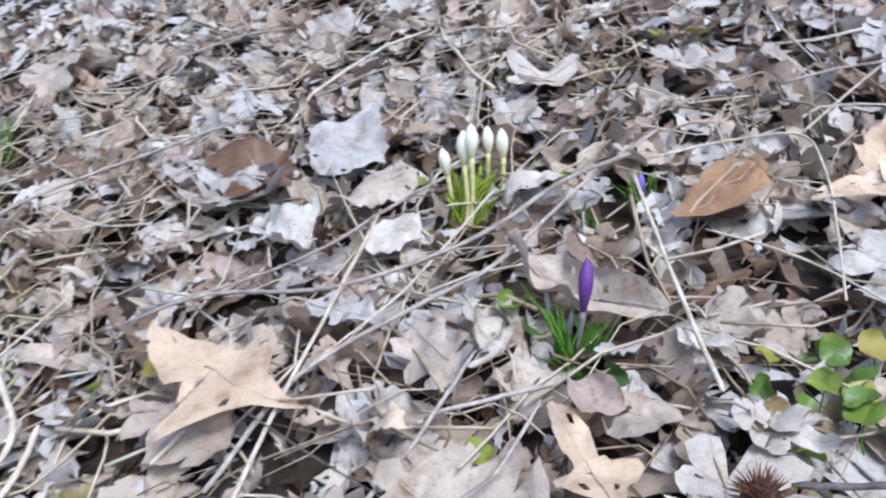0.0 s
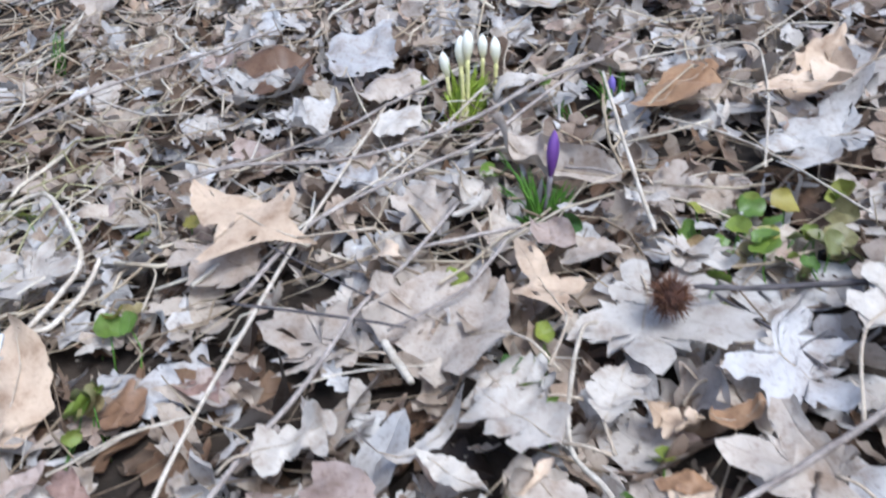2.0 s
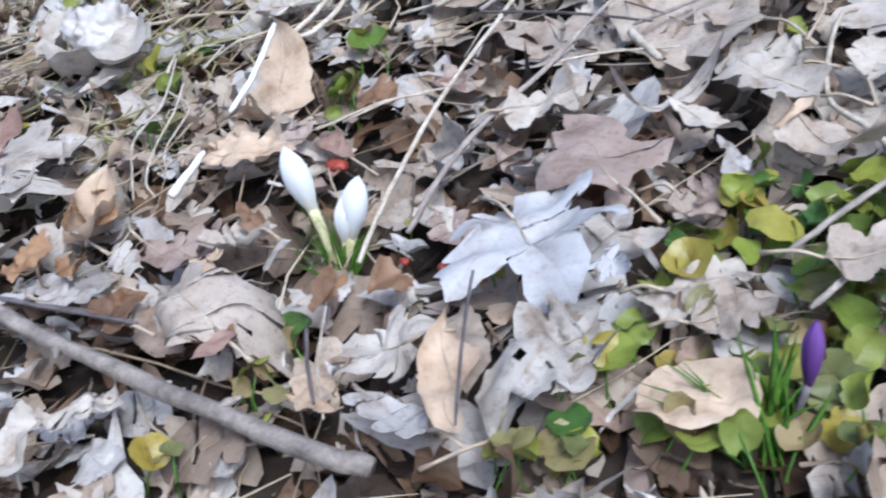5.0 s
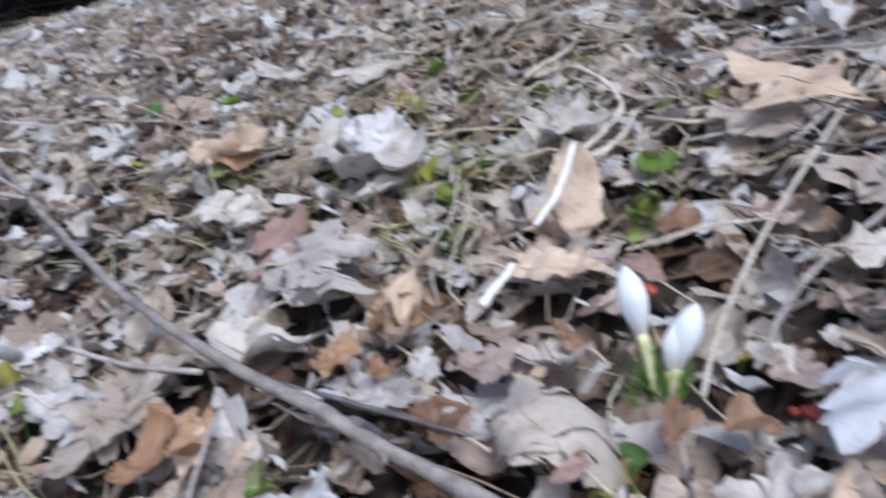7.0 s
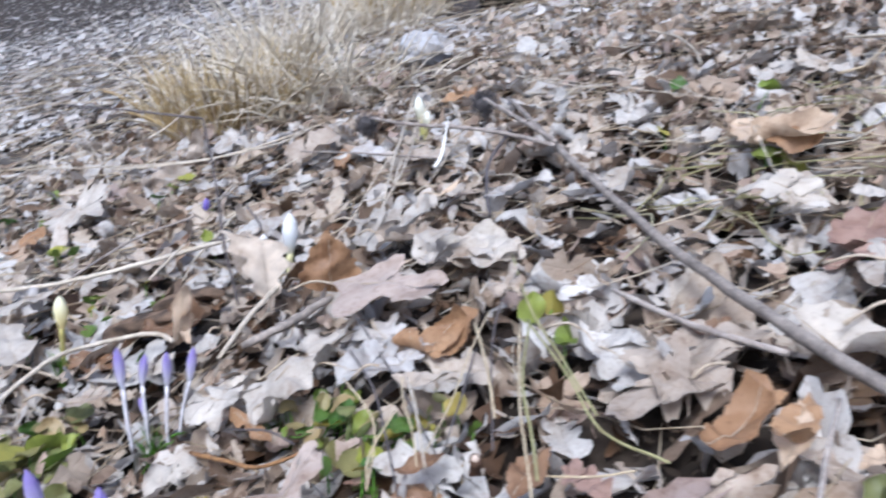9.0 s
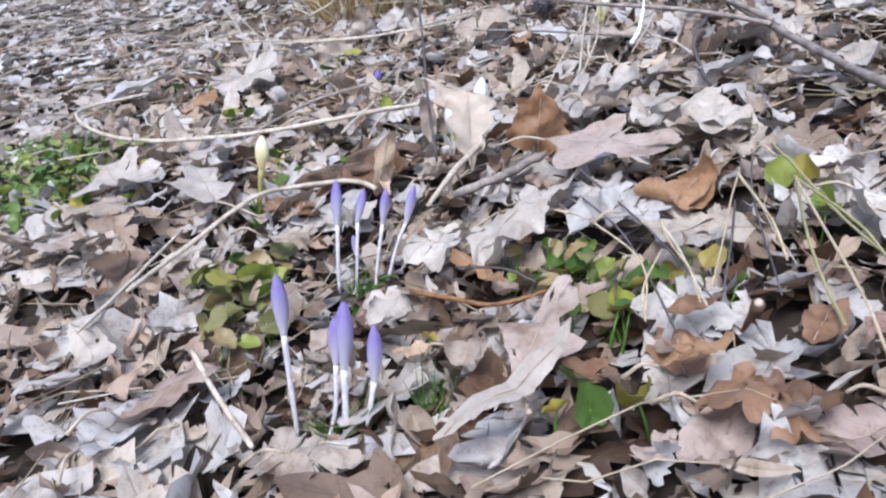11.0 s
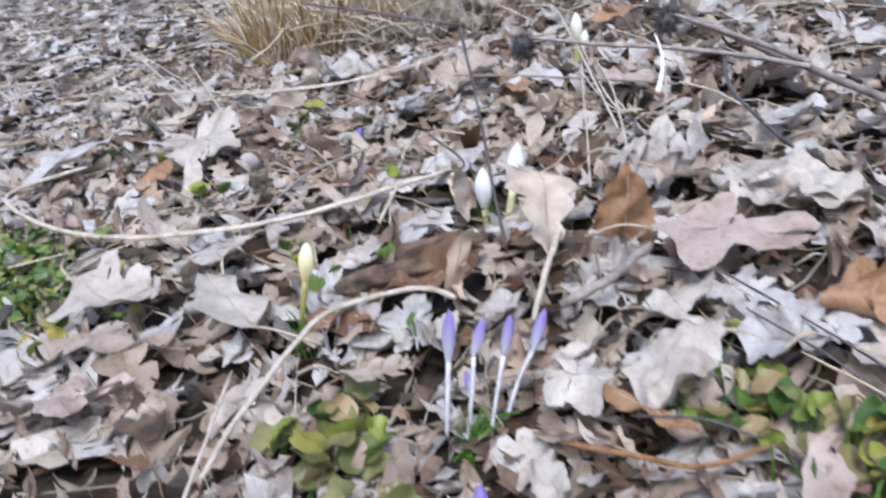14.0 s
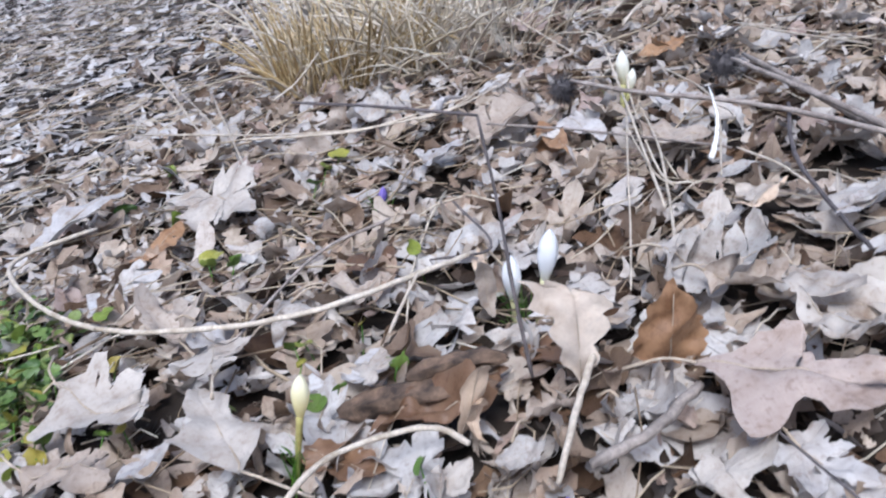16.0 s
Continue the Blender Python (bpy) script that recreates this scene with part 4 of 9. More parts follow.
fallen_twig("dry_stalk", M_PALE_STALK, 0.0012, 0.0007, [(-0.354, 0.335, 0.030), (-0.331, 0.276, 0.030), (-0.322, 0.228, 0.035), (-0.310, 0.204, 0.030), (-0.293, 0.178, 0.030)], "curly pale stem")
fallen_twig("dry_stalk", M_PALE_STALK, 0.0009, 0.0007, [(-0.335, 0.290, 0.030), (-0.306, 0.267, 0.030), (-0.299, 0.225, 0.030), (-0.282, 0.197, 0.030)], "curly pale stem")
fallen_twig("dry_stalk", M_PALE_STALK, 0.0007, 0.0007, [(-1.006, 0.598, 0.030), (-0.808, 0.498, 0.030), (-0.714, 0.448, 0.030)], "thin pale stem")
fallen_twig("dry_stalk", M_OLIVE, 0.001, 0.0008, [(-0.632, 0.127, 0.030), (-0.543, 0.066, 0.040), (-0.500, 0.051, 0.030), (-0.445, 0.023, 0.030)], "pale stem of a small plant")
fallen_twig("dry_stalk", M_PALE_STALK, 0.0008, 0.0007, [(-0.659, 0.409, 0.040), (-0.568, 0.317, 0.035), (-0.479, 0.230, 0.030)], "thin upright pale stem")
fallen_twig("dry_stalk", M_PALE_STALK, 0.0012, 0.001, [(-0.860, 0.194, 0.030), (-0.895, 0.198, 0.030), (-1.070, 0.341, 0.030), (-1.170, 0.436, 0.030)], "thin pale stem")
fallen_twig("dry_stalk", M_PALE_STALK, 0.0016, 0.0012, [(-0.790, 0.103, 0.030), (-0.858, 0.168, 0.030), (-0.931, 0.234, 0.030), (-1.022, 0.305, 0.030)], "pale bent stem")
fallen_twig("dry_stalk", M_PALE_STALK, 0.0016, 0.0013, [(-1.597, -0.011, 0.030), (-1.315, 0.116, 0.030), (-1.218, 0.212, 0.030), (-1.236, 0.287, 0.030)], "pale dry stem lying on the leaves")
fallen_twig("dry_stalk", M_OLIVE, 0.0009, 0.001, [(-0.533, 0.057, 0.040), (-0.487, 0.013, 0.040), (-0.458, -0.005, 0.030), (-0.431, -0.025, 0.030)], "brown dry stem")
fallen_twig("dry_stalk", M_OLIVE, 0.0008, 0.0009, [(-0.535, 0.056, 0.040), (-0.473, 0.029, 0.040), (-0.435, 0.016, 0.030), (-0.396, 0.016, 0.030)], "pale bent stem")
fallen_twig("dry_stalk", M_PALE_STALK, 0.0026, 0.0026, [(-1.294, -0.132, 0.030), (-1.287, -0.194, 0.035), (-1.253, -0.219, 0.036), (-1.142, -0.211, 0.036), (-1.050, -0.181, 0.036), (-0.976, -0.122, 0.036), (-0.940, -0.072, 0.036), (-0.931, -0.015, 0.034), (-0.934, 0.056, 0.030)], "long curved pale dry stalk")
fallen_twig("dry_stalk", M_PALE_STALK, 0.002, 0.0022, [(-0.725, -0.248, 0.030), (-0.758, -0.212, 0.030), (-0.788, -0.156, 0.040), (-0.797, -0.122, 0.035), (-0.784, -0.083, 0.030), (-0.760, -0.075, 0.030)], "long pale dry stalk over the leaves")
fallen_twig("dry_stalk", M_PALE_STALK, 0.0014, 0.0012, [(-0.692, -0.280, 0.030), (-0.726, -0.253, 0.030), (-0.797, -0.200, 0.030)], "pale dry stem")
fallen_twig("dry_stalk", M_PALE_STALK, 0.002, 0.0017, [(-0.637, -0.231, 0.030), (-0.588, -0.228, 0.030), (-0.541, -0.227, 0.030)], "pale brown dry stalk")
fallen_twig("dry_stalk", M_PALE_STALK, 0.0024, 0.0026, [(-0.709, -0.061, 0.030), (-0.738, -0.024, 0.030), (-0.765, 0.013, 0.030)], "broken brown stalk")
fallen_twig("twig", M_BRANCH, 0.0042, 0.0034, [(-0.704, -0.046, 0.030), (-0.696, -0.016, 0.030), (-0.701, 0.021, 0.030)], "short grey stick under the leaves")
fallen_twig("dry_stalk", M_PALE_STALK, 0.0016, 0.0013, [(-1.550, 0.085, 0.050), (-1.322, 0.030, 0.030), (-1.260, 0.014, 0.030)], "pale upright stem")
fallen_twig("dry_stalk", M_PALE_STALK, 0.001, 0.001, [(-1.799, 0.111, 0.030), (-1.615, 0.083, 0.030), (-1.469, 0.060, 0.030)], "pale stem")
fallen_twig("dry_stalk", M_PALE_STALK, 0.002, 0.0014, [(-1.404, 0.057, 0.030), (-1.321, 0.105, 0.030), (-1.258, 0.156, 0.030), (-1.226, 0.260, 0.030)], "pale dry stem lying on the leaves")
fallen_twig("twig", M_GREY_TWIG, 0.0024, 0.003, [(-1.105, 0.294, 0.050), (-1.026, 0.293, 0.045), (-0.948, 0.309, 0.040), (-0.870, 0.315, 0.036), (-0.787, 0.305, 0.034)], "grey twig with a dark seed head")
fallen_twig("twig", M_GREY_TWIG, 0.0016, 0.0014, [(-1.131, 0.212, 0.030), (-1.039, 0.232, 0.030), (-0.949, 0.245, 0.030), (-0.876, 0.253, 0.030)], "thin grey twig")
fallen_twig("dry_stalk", M_PALE_STALK, 0.0013, 0.001, [(-1.097, 0.408, 0.030), (-0.979, 0.339, 0.034), (-0.921, 0.291, 0.034), (-0.850, 0.211, 0.030)], "bent pale stem")
fallen_twig("dry_stalk", M_PALE_STALK, 0.001, 0.001, [(-1.027, 0.294, 0.030), (-0.920, 0.190, 0.030), (-0.846, 0.120, 0.030), (-0.794, 0.068, 0.030)], "straight pale stem")
fallen_twig("dry_stalk", M_PALE_STALK, 0.001, 0.0009, [(-0.990, 0.257, 0.030), (-0.903, 0.198, 0.030), (-0.868, 0.184, 0.030)], "thin pale stem")
fallen_twig("twig", M_DARK_TWIG, 0.0024, 0.0018, [(-0.893, 0.341, 0.030), (-0.829, 0.262, 0.030), (-0.756, 0.202, 0.030), (-0.709, 0.168, 0.030)], "reddish-brown twig")
fallen_twig("twig", M_DARK_TWIG, 0.0014, 0.0012, [(-1.009, 0.087, 0.030), (-0.931, 0.068, 0.030), (-0.947, 0.024, 0.030)], "thin dark twig")
fallen_twig("dry_stalk", M_PALE_STALK, 0.001, 0.0007, [(-1.095, -0.253, 0.030), (-1.084, -0.231, 0.030), (-1.076, -0.212, 0.030)], "thin pale stem")
fallen_twig("dry_stalk", M_PALE_STALK, 0.0016, 0.0013, [(-0.867, -0.058, 0.040), (-0.891, -0.031, 0.045), (-0.905, -0.014, 0.050)], "pale stem")
fallen_twig("dry_stalk", M_PALE_STALK, 0.0019, 0.0014, [(-1.254, 0.512, 0.030), (-1.277, 0.564, 0.030), (-1.297, 0.621, 0.030)], "pale stem")
fallen_twig("twig", M_GREY_TWIG, 0.0018, 0.0014, [(-1.031, 0.041, 0.030), (-1.029, -0.027, 0.030), (-0.957, -0.130, 0.030)], "thin grey twig")
crocus_clump("cream", (-0.012, 0.606, -0.000), [((-0.020, 0.608, -0.000), (-0.024, 0.607, 0.039), (-0.028, 0.607, 0.061)), ((-0.013, 0.602, -0.000), (-0.012, 0.602, 0.048), (-0.013, 0.602, 0.074)), ((-0.010, 0.599, -0.000), (-0.007, 0.599, 0.054), (-0.007, 0.599, 0.079)), ((0.002, 0.620, -0.000), (0.005, 0.620, 0.044), (0.004, 0.620, 0.065)), ((0.010, 0.625, -0.000), (0.016, 0.625, 0.036), (0.014, 0.625, 0.059))], [(-0.033, 0.605, 0.020), (-0.026, 0.605, 0.027), (-0.022, 0.606, 0.038), (-0.017, 0.606, 0.042), (-0.012, 0.606, 0.037), (-0.008, 0.606, 0.044), (-0.003, 0.606, 0.035), (0.001, 0.606, 0.042), (0.007, 0.606, 0.040), (0.012, 0.606, 0.033), (0.020, 0.607, 0.017), (-0.015, 0.606, 0.025), (-0.031, 0.605, 0.008), (-0.001, 0.606, 0.028), (-0.006, 0.606, 0.029)], "clump of pale cream crocus buds with green leaves")
crocus_clump("purple", (0.053, 0.449, -0.000), [((0.055, 0.450, -0.000), (0.057, 0.450, 0.036), (0.058, 0.450, 0.069))], [(0.023, 0.451, 0.048), (0.018, 0.452, 0.035), (0.028, 0.451, 0.015), (0.036, 0.450, 0.042), (0.042, 0.450, 0.029), (0.071, 0.447, 0.034), (0.064, 0.448, 0.028), (0.074, 0.447, 0.021), (0.028, 0.451, 0.005), (0.047, 0.449, 0.037), (0.059, 0.448, 0.024), (0.034, 0.450, 0.034)], "deep purple crocus bud with narrow green leaves")
crocus_clump("violet", (0.114, 0.579, -0.000), [((0.112, 0.579, -0.000), (0.109, 0.580, 0.018), (0.108, 0.580, 0.035))], [(0.092, 0.582, 0.031), (0.100, 0.581, 0.040), (0.117, 0.578, 0.039), (0.131, 0.576, 0.025), (0.124, 0.577, 0.014), (0.098, 0.581, 0.019), (0.134, 0.575, 0.013)], "half-hidden violet crocus bud among green blades")
crocus_clump("none", (0.076, 0.572, -0.000), [], [(0.062, 0.574, 0.016), (0.069, 0.573, 0.018), (0.078, 0.572, 0.013), (0.085, 0.571, 0.008), (0.067, 0.573, 0.009)], "tuft of short green crocus shoots")
crocus_clump("white", (-0.164, 0.173, 0.003), [((-0.167, 0.172, 0.005), (-0.179, 0.168, 0.048), (-0.189, 0.164, 0.086)), ((-0.165, 0.173, 0.005), (-0.162, 0.174, 0.027), (-0.156, 0.176, 0.062)), ((-0.164, 0.173, 0.005), (-0.165, 0.172, 0.027), (-0.165, 0.173, 0.052))], [(-0.192, 0.163, 0.034), (-0.188, 0.164, 0.026), (-0.183, 0.166, 0.042), (-0.174, 0.170, 0.042), (-0.158, 0.175, 0.036), (-0.155, 0.176, 0.024), (-0.159, 0.175, 0.030), (-0.179, 0.168, 0.020), (-0.194, 0.162, 0.029)], "pair of open white crocus buds with thin green leaves")
crocus_clump("purple", (0.041, 0.067, -0.000), [((0.042, 0.068, -0.000), (0.047, 0.068, 0.034), (0.045, 0.068, 0.061))], [(-0.007, 0.070, 0.034), (-0.000, 0.069, 0.040), (0.004, 0.069, 0.021), (0.008, 0.069, 0.034), (0.022, 0.068, 0.053), (0.035, 0.067, 0.028), (0.036, 0.067, 0.061), (0.033, 0.068, 0.046), (0.055, 0.066, 0.031), (-0.004, 0.070, 0.018)], "violet crocus bud rising from green blades")
crocus_clump("lilac", (-0.691, -0.114, 0.010), [((-0.699, -0.125, 0.029), (-0.700, -0.127, 0.065), (-0.701, -0.128, 0.095)), ((-0.693, -0.116, 0.020), (-0.693, -0.117, 0.066), (-0.691, -0.114, 0.088)), ((-0.686, -0.106, 0.018), (-0.685, -0.104, 0.061), (-0.684, -0.103, 0.085)), ((-0.682, -0.100, 0.033), (-0.677, -0.092, 0.058), (-0.675, -0.089, 0.081)), ((-0.691, -0.114, 0.016), (-0.693, -0.116, 0.041), (-0.695, -0.119, 0.058))], [(-0.698, -0.124, 0.029), (-0.695, -0.119, 0.032), (-0.691, -0.114, 0.038), (-0.689, -0.111, 0.034), (-0.687, -0.107, 0.027), (-0.684, -0.102, 0.024), (-0.681, -0.098, 0.019)], "cluster of slender lilac crocus buds on white tubes")
crocus_clump("lilac", (-0.577, -0.171, 0.001), [((-0.587, -0.191, 0.020), (-0.590, -0.197, 0.072), (-0.591, -0.200, 0.105)), ((-0.576, -0.169, 0.004), (-0.578, -0.171, 0.050), (-0.578, -0.172, 0.089)), ((-0.572, -0.159, -0.001), (-0.571, -0.158, 0.038), (-0.572, -0.159, 0.071)), ((-0.581, -0.178, 0.017), (-0.579, -0.175, 0.054), (-0.580, -0.176, 0.081))], [(-0.587, -0.191, 0.028), (-0.582, -0.181, 0.017), (-0.579, -0.174, 0.019), (-0.568, -0.152, 0.026), (-0.569, -0.153, 0.010), (-0.566, -0.148, 0.004), (-0.580, -0.177, 0.023)], "cluster of lilac crocuses on long white tubes")
crocus_clump("none", (-0.547, -0.135, -0.000), [], [(-0.554, -0.143, 0.046), (-0.556, -0.146, 0.032), (-0.548, -0.135, 0.035), (-0.545, -0.132, 0.030), (-0.551, -0.140, 0.022), (-0.548, -0.136, 0.026)], "tuft of pale green crocus leaves")
crocus_clump("yellow", (-0.834, -0.138, 0.010), [((-0.834, -0.137, 0.019), (-0.833, -0.134, 0.051), (-0.833, -0.133, 0.078))], [(-0.836, -0.142, 0.036), (-0.833, -0.134, 0.032), (-0.836, -0.142, 0.028)], "single pale yellow crocus bud")
crocus_clump("white", (-0.885, 0.064, -0.001), [((-0.876, 0.072, -0.002), (-0.876, 0.073, 0.032), (-0.876, 0.073, 0.072)), ((-0.886, 0.062, -0.001), (-0.890, 0.058, 0.021), (-0.893, 0.054, 0.057))], [(-0.898, 0.049, 0.028), (-0.895, 0.053, 0.017), (-0.887, 0.061, 0.038), (-0.885, 0.064, 0.029), (-0.897, 0.050, 0.007)], "two white crocus buds behind a curled leaf")
crocus_clump("cream", (-1.105, 0.376, -0.002), [((-1.105, 0.376, -0.002), (-1.108, 0.373, 0.032), (-1.113, 0.368, 0.071)), ((-1.104, 0.377, -0.003), (-1.103, 0.377, 0.022), (-1.103, 0.378, 0.049))], [(-1.121, 0.360, 0.018), (-1.116, 0.365, 0.009), (-1.096, 0.384, 0.005)], "pale cream crocus buds among dry stems")
crocus_clump("violet", (-1.119, 0.083, 0.003), [((-1.118, 0.083, 0.001), (-1.118, 0.084, 0.007), (-1.117, 0.085, 0.030))], [(-1.124, 0.073, 0.031), (-1.123, 0.075, 0.025), (-1.113, 0.093, 0.022)], "tiny violet crocus bud just emerging")
crocus_clump("none", (-0.475, 0.823, -0.000), [], [(-0.471, 0.826, 0.052), (-0.465, 0.829, 0.048), (-0.477, 0.822, 0.029)], "lone green shoot among the leaves")
fallen_leaf("oval", "tan", (0.225, 0.538, 0.030), (0.291, 0.587, 0.030), 3, 1.2, 0.3, 0.2, 0.05, 0)
fallen_leaf("oak", "grey", (-0.036, 0.435, 0.020), (-0.031, 0.502, 0.020), 6, 1.1, 0.3, 0.2, 0.05, 0)
fallen_leaf("oak", "beige", (0.018, 0.438, 0.020), (-0.010, 0.491, 0.020), 7, 1.0, 0.3, 0.2, 0.05, 0)
fallen_leaf("maple", "pale", (-0.338, 0.453, 0.020), (-0.271, 0.426, 0.020), 9, 1.1, 0.3, 0.2, 0.05, 0)
fallen_leaf("oak", "lilac", (0.103, 0.387, 0.020), (0.168, 0.378, 0.020), 10, 0.7, 0.3, 0.2, 0.05, 0)
fallen_leaf("maple", "beige", (0.120, 0.461, 0.020), (0.134, 0.413, 0.020), 12, 1.0, 0.3, 0.2, 0.05, 0)
fallen_leaf("round", "pale", (-0.061, 0.405, 0.025), (-0.030, 0.403, 0.025), 13, 1.0, 0.3, 0.2, 0.05, 0)
fallen_leaf("maple", "beige", (0.119, 0.276, 0.020), (0.169, 0.281, 0.020), 16, 1.0, 0.3, 0.2, 0.05, 0)
fallen_leaf("oval", "pale", (0.023, 0.773, 0.020), (0.080, 0.808, 0.020), 19, 0.8, 0.3, 0.2, 0.05, 0)
fallen_leaf("maple", "pale", (-0.318, 0.906, 0.020), (-0.274, 0.947, 0.020), 21, 0.9, 0.3, 0.2, 0.05, 0)
fallen_leaf("oval", "beige", (-0.457, 0.979, 0.020), (-0.465, 1.061, 0.020), 22, 1.0, 0.3, 0.2, 0.05, 0)
fallen_leaf("oval", "pink", (-0.287, 0.742, 0.020), (-0.242, 0.764, 0.020), 23, 1.0, 0.3, 0.2, 0.05, 0)
fallen_leaf("oval", "lilac", (-0.051, 0.809, 0.020), (-0.025, 0.739, 0.020), 24, 0.9, 0.3, 0.2, 0.05, 0)
fallen_leaf("oval", "grey", (0.149, 0.669, 0.020), (0.177, 0.641, 0.020), 25, 1.1, 0.3, 0.2, 0.05, 0)
fallen_leaf("oval", "lilac", (-0.228, 0.546, 0.020), (-0.189, 0.557, 0.020), 27, 0.8, 0.3, 0.2, 0.05, 0)
fallen_leaf("oval", "beige", (-0.406, 0.588, 0.020), (-0.349, 0.532, 0.020), 28, 1.2, 0.3, 0.2, 0.05, 0)
fallen_leaf("oval", "beige", (-0.192, 0.957, 0.020), (-0.135, 0.895, 0.020), 29, 1.0, 0.3, 0.2, 0.05, 0)
fallen_leaf("oval", "grey", (-0.197, 1.026, 0.020), (-0.139, 0.964, 0.020), 30, 1.3, 0.3, 0.2, 0.05, 0)
fallen_leaf("oak", "beige", (-0.090, 0.940, 0.020), (-0.060, 1.017, 0.020), 31, 1.0, 0.3, 0.2, 0.05, 0)
fallen_leaf("oval", "pale", (0.084, 0.905, 0.020), (0.135, 0.911, 0.020), 32, 0.8, 0.3, 0.2, 0.05, 0)
fallen_leaf("oval", "pink", (0.078, 0.778, 0.020), (0.110, 0.795, 0.020), 33, 1.0, 0.3, 0.2, 0.05, 0)
fallen_leaf("maple", "beige", (-0.552, 1.028, 0.020), (-0.462, 1.054, 0.020), 34, 0.8, 0.3, 0.2, 0.05, 0)
fallen_leaf("scrap", "pink", (0.017, 0.889, 0.020), (0.054, 0.813, 0.020), 35, 1.1, 0.3, 0.2, 0.05, 0)
fallen_leaf("scrap", "beige", (-0.232, 0.991, 0.020), (-0.180, 0.924, 0.020), 36, 1.0, 0.3, 0.2, 0.05, 0)
fallen_leaf("oak", "pink", (-0.008, 0.177, 0.020), (0.018, 0.193, 0.020), 37, 1.0, 0.3, 0.2, 0.05, 0)
fallen_leaf("oval", "grey", (0.217, 0.251, 0.030), (0.257, 0.250, 0.030), 39, 0.8, 0.3, 0.2, 0.05, 0)
fallen_leaf("oak", "beige", (0.218, 0.321, 0.030), (0.286, 0.368, 0.030), 41, 0.9, 0.3, 0.2, 0.05, 0)
fallen_leaf("oval", "tan", (0.266, 0.336, 0.030), (0.294, 0.345, 0.030), 42, 0.8, 0.3, 0.2, 0.05, 0)
fallen_leaf("oval", "grey", (0.067, 0.265, 0.020), (0.096, 0.282, 0.020), 44, 1.2, 0.3, 0.2, 0.05, 0)
fallen_leaf("oak", "tan", (0.096, 0.258, 0.030), (0.123, 0.238, 0.030), 46, 0.8, 0.3, 0.2, 0.05, 0)
fallen_leaf("oval", "beige", (0.090, 0.220, 0.030), (0.103, 0.179, 0.030), 47, 0.8, 0.3, 0.2, 0.05, 0)
fallen_leaf("scrap", "tan", (0.105, 0.193, 0.030), (0.122, 0.217, 0.030), 48, 1.0, 0.3, 0.2, 0.05, 0)
fallen_leaf("oval", "pale", (-0.014, 0.117, 0.030), (0.010, 0.105, 0.030), 50, 1.0, 0.3, 0.2, 0.05, 0)
fallen_leaf("oak", "beige", (-0.007, 0.176, 0.030), (0.019, 0.149, 0.030), 51, 0.9, 0.3, 0.2, 0.05, 0)
fallen_leaf("scrap", "brown", (-0.208, 0.310, 0.020), (-0.172, 0.287, 0.020), 52, 1.0, 0.3, 0.2, 0.05, 0)
fallen_leaf("scrap", "red", (-0.164, 0.321, 0.020), (-0.132, 0.293, 0.020), 53, 1.0, 0.3, 0.2, 0.05, 0)
fallen_leaf("oval", "pink", (-0.095, 0.233, 0.020), (-0.068, 0.204, 0.020), 54, 1.0, 0.3, 0.2, 0.05, 0)
fallen_leaf("scrap", "red", (-0.200, 0.224, 0.020), (-0.185, 0.237, 0.020), 56, 1.0, 0.3, 0.2, 0.05, 0)
fallen_leaf("oak", "pink", (-0.123, 0.195, 0.020), (-0.094, 0.164, 0.020), 57, 0.9, 0.3, 0.2, 0.05, 0)
fallen_leaf("oak", "pale", (-0.006, 0.115, 0.030), (0.034, 0.130, 0.030), 58, 0.8, 0.3, 0.2, 0.05, 0)
fallen_leaf("oval", "beige", (0.110, 0.059, 0.020), (0.126, 0.093, 0.020), 59, 1.0, 0.3, 0.2, 0.05, 0)
fallen_leaf("oval", "lilac", (0.093, 0.105, 0.020), (0.102, 0.080, 0.020), 61, 0.7, 0.3, 0.2, 0.05, 0)
fallen_leaf("oval", "red", (-0.456, 0.214, 0.030), (-0.427, 0.241, 0.030), 62, 0.9, 0.3, 0.2, 0.05, 0)
fallen_leaf("round", "white", (-0.477, 0.365, 0.040), (-0.393, 0.363, 0.040), 64, 0.85, 0.35, 0.1, 0.07, 0)
fallen_leaf("oak", "tan", (-0.311, 0.154, 0.030), (-0.334, 0.210, 0.030), 65, 0.9, 0.3, 0.2, 0.05, 0)
fallen_leaf("scrap", "rust", (-0.345, 0.134, 0.030), (-0.340, 0.161, 0.030), 66, 1.0, 0.3, 0.2, 0.05, 0)
fallen_leaf("oval", "beige", (-0.093, 0.106, 0.030), (-0.073, 0.066, 0.030), 71, 1.1, 0.3, 0.2, 0.05, 0)
fallen_leaf("oval", "lilac", (-0.332, 0.038, 0.020), (-0.284, 0.061, 0.020), 75, 1.0, 0.3, 0.2, 0.05, 0)
fallen_leaf("maple", "beige", (-0.332, 0.015, 0.020), (-0.289, 0.025, 0.020), 76, 0.9, 0.3, 0.2, 0.05, 0)
fallen_leaf("oval", "tan", (-0.148, 0.068, 0.030), (-0.119, 0.053, 0.030), 78, 1.0, 0.3, 0.2, 0.05, 0)
fallen_leaf("scrap", "pink", (-0.156, 0.315, 0.020), (-0.125, 0.292, 0.020), 81, 1.1, 0.3, 0.2, 0.05, 0)
fallen_leaf("oval", "red", (-0.212, 0.247, 0.030), (-0.182, 0.235, 0.030), 82, 0.8, 0.3, 0.2, 0.05, 0)
fallen_leaf("oval", "brown", (-0.278, 0.110, 0.030), (-0.251, 0.120, 0.030), 85, 0.8, 0.3, 0.2, 0.05, 0)
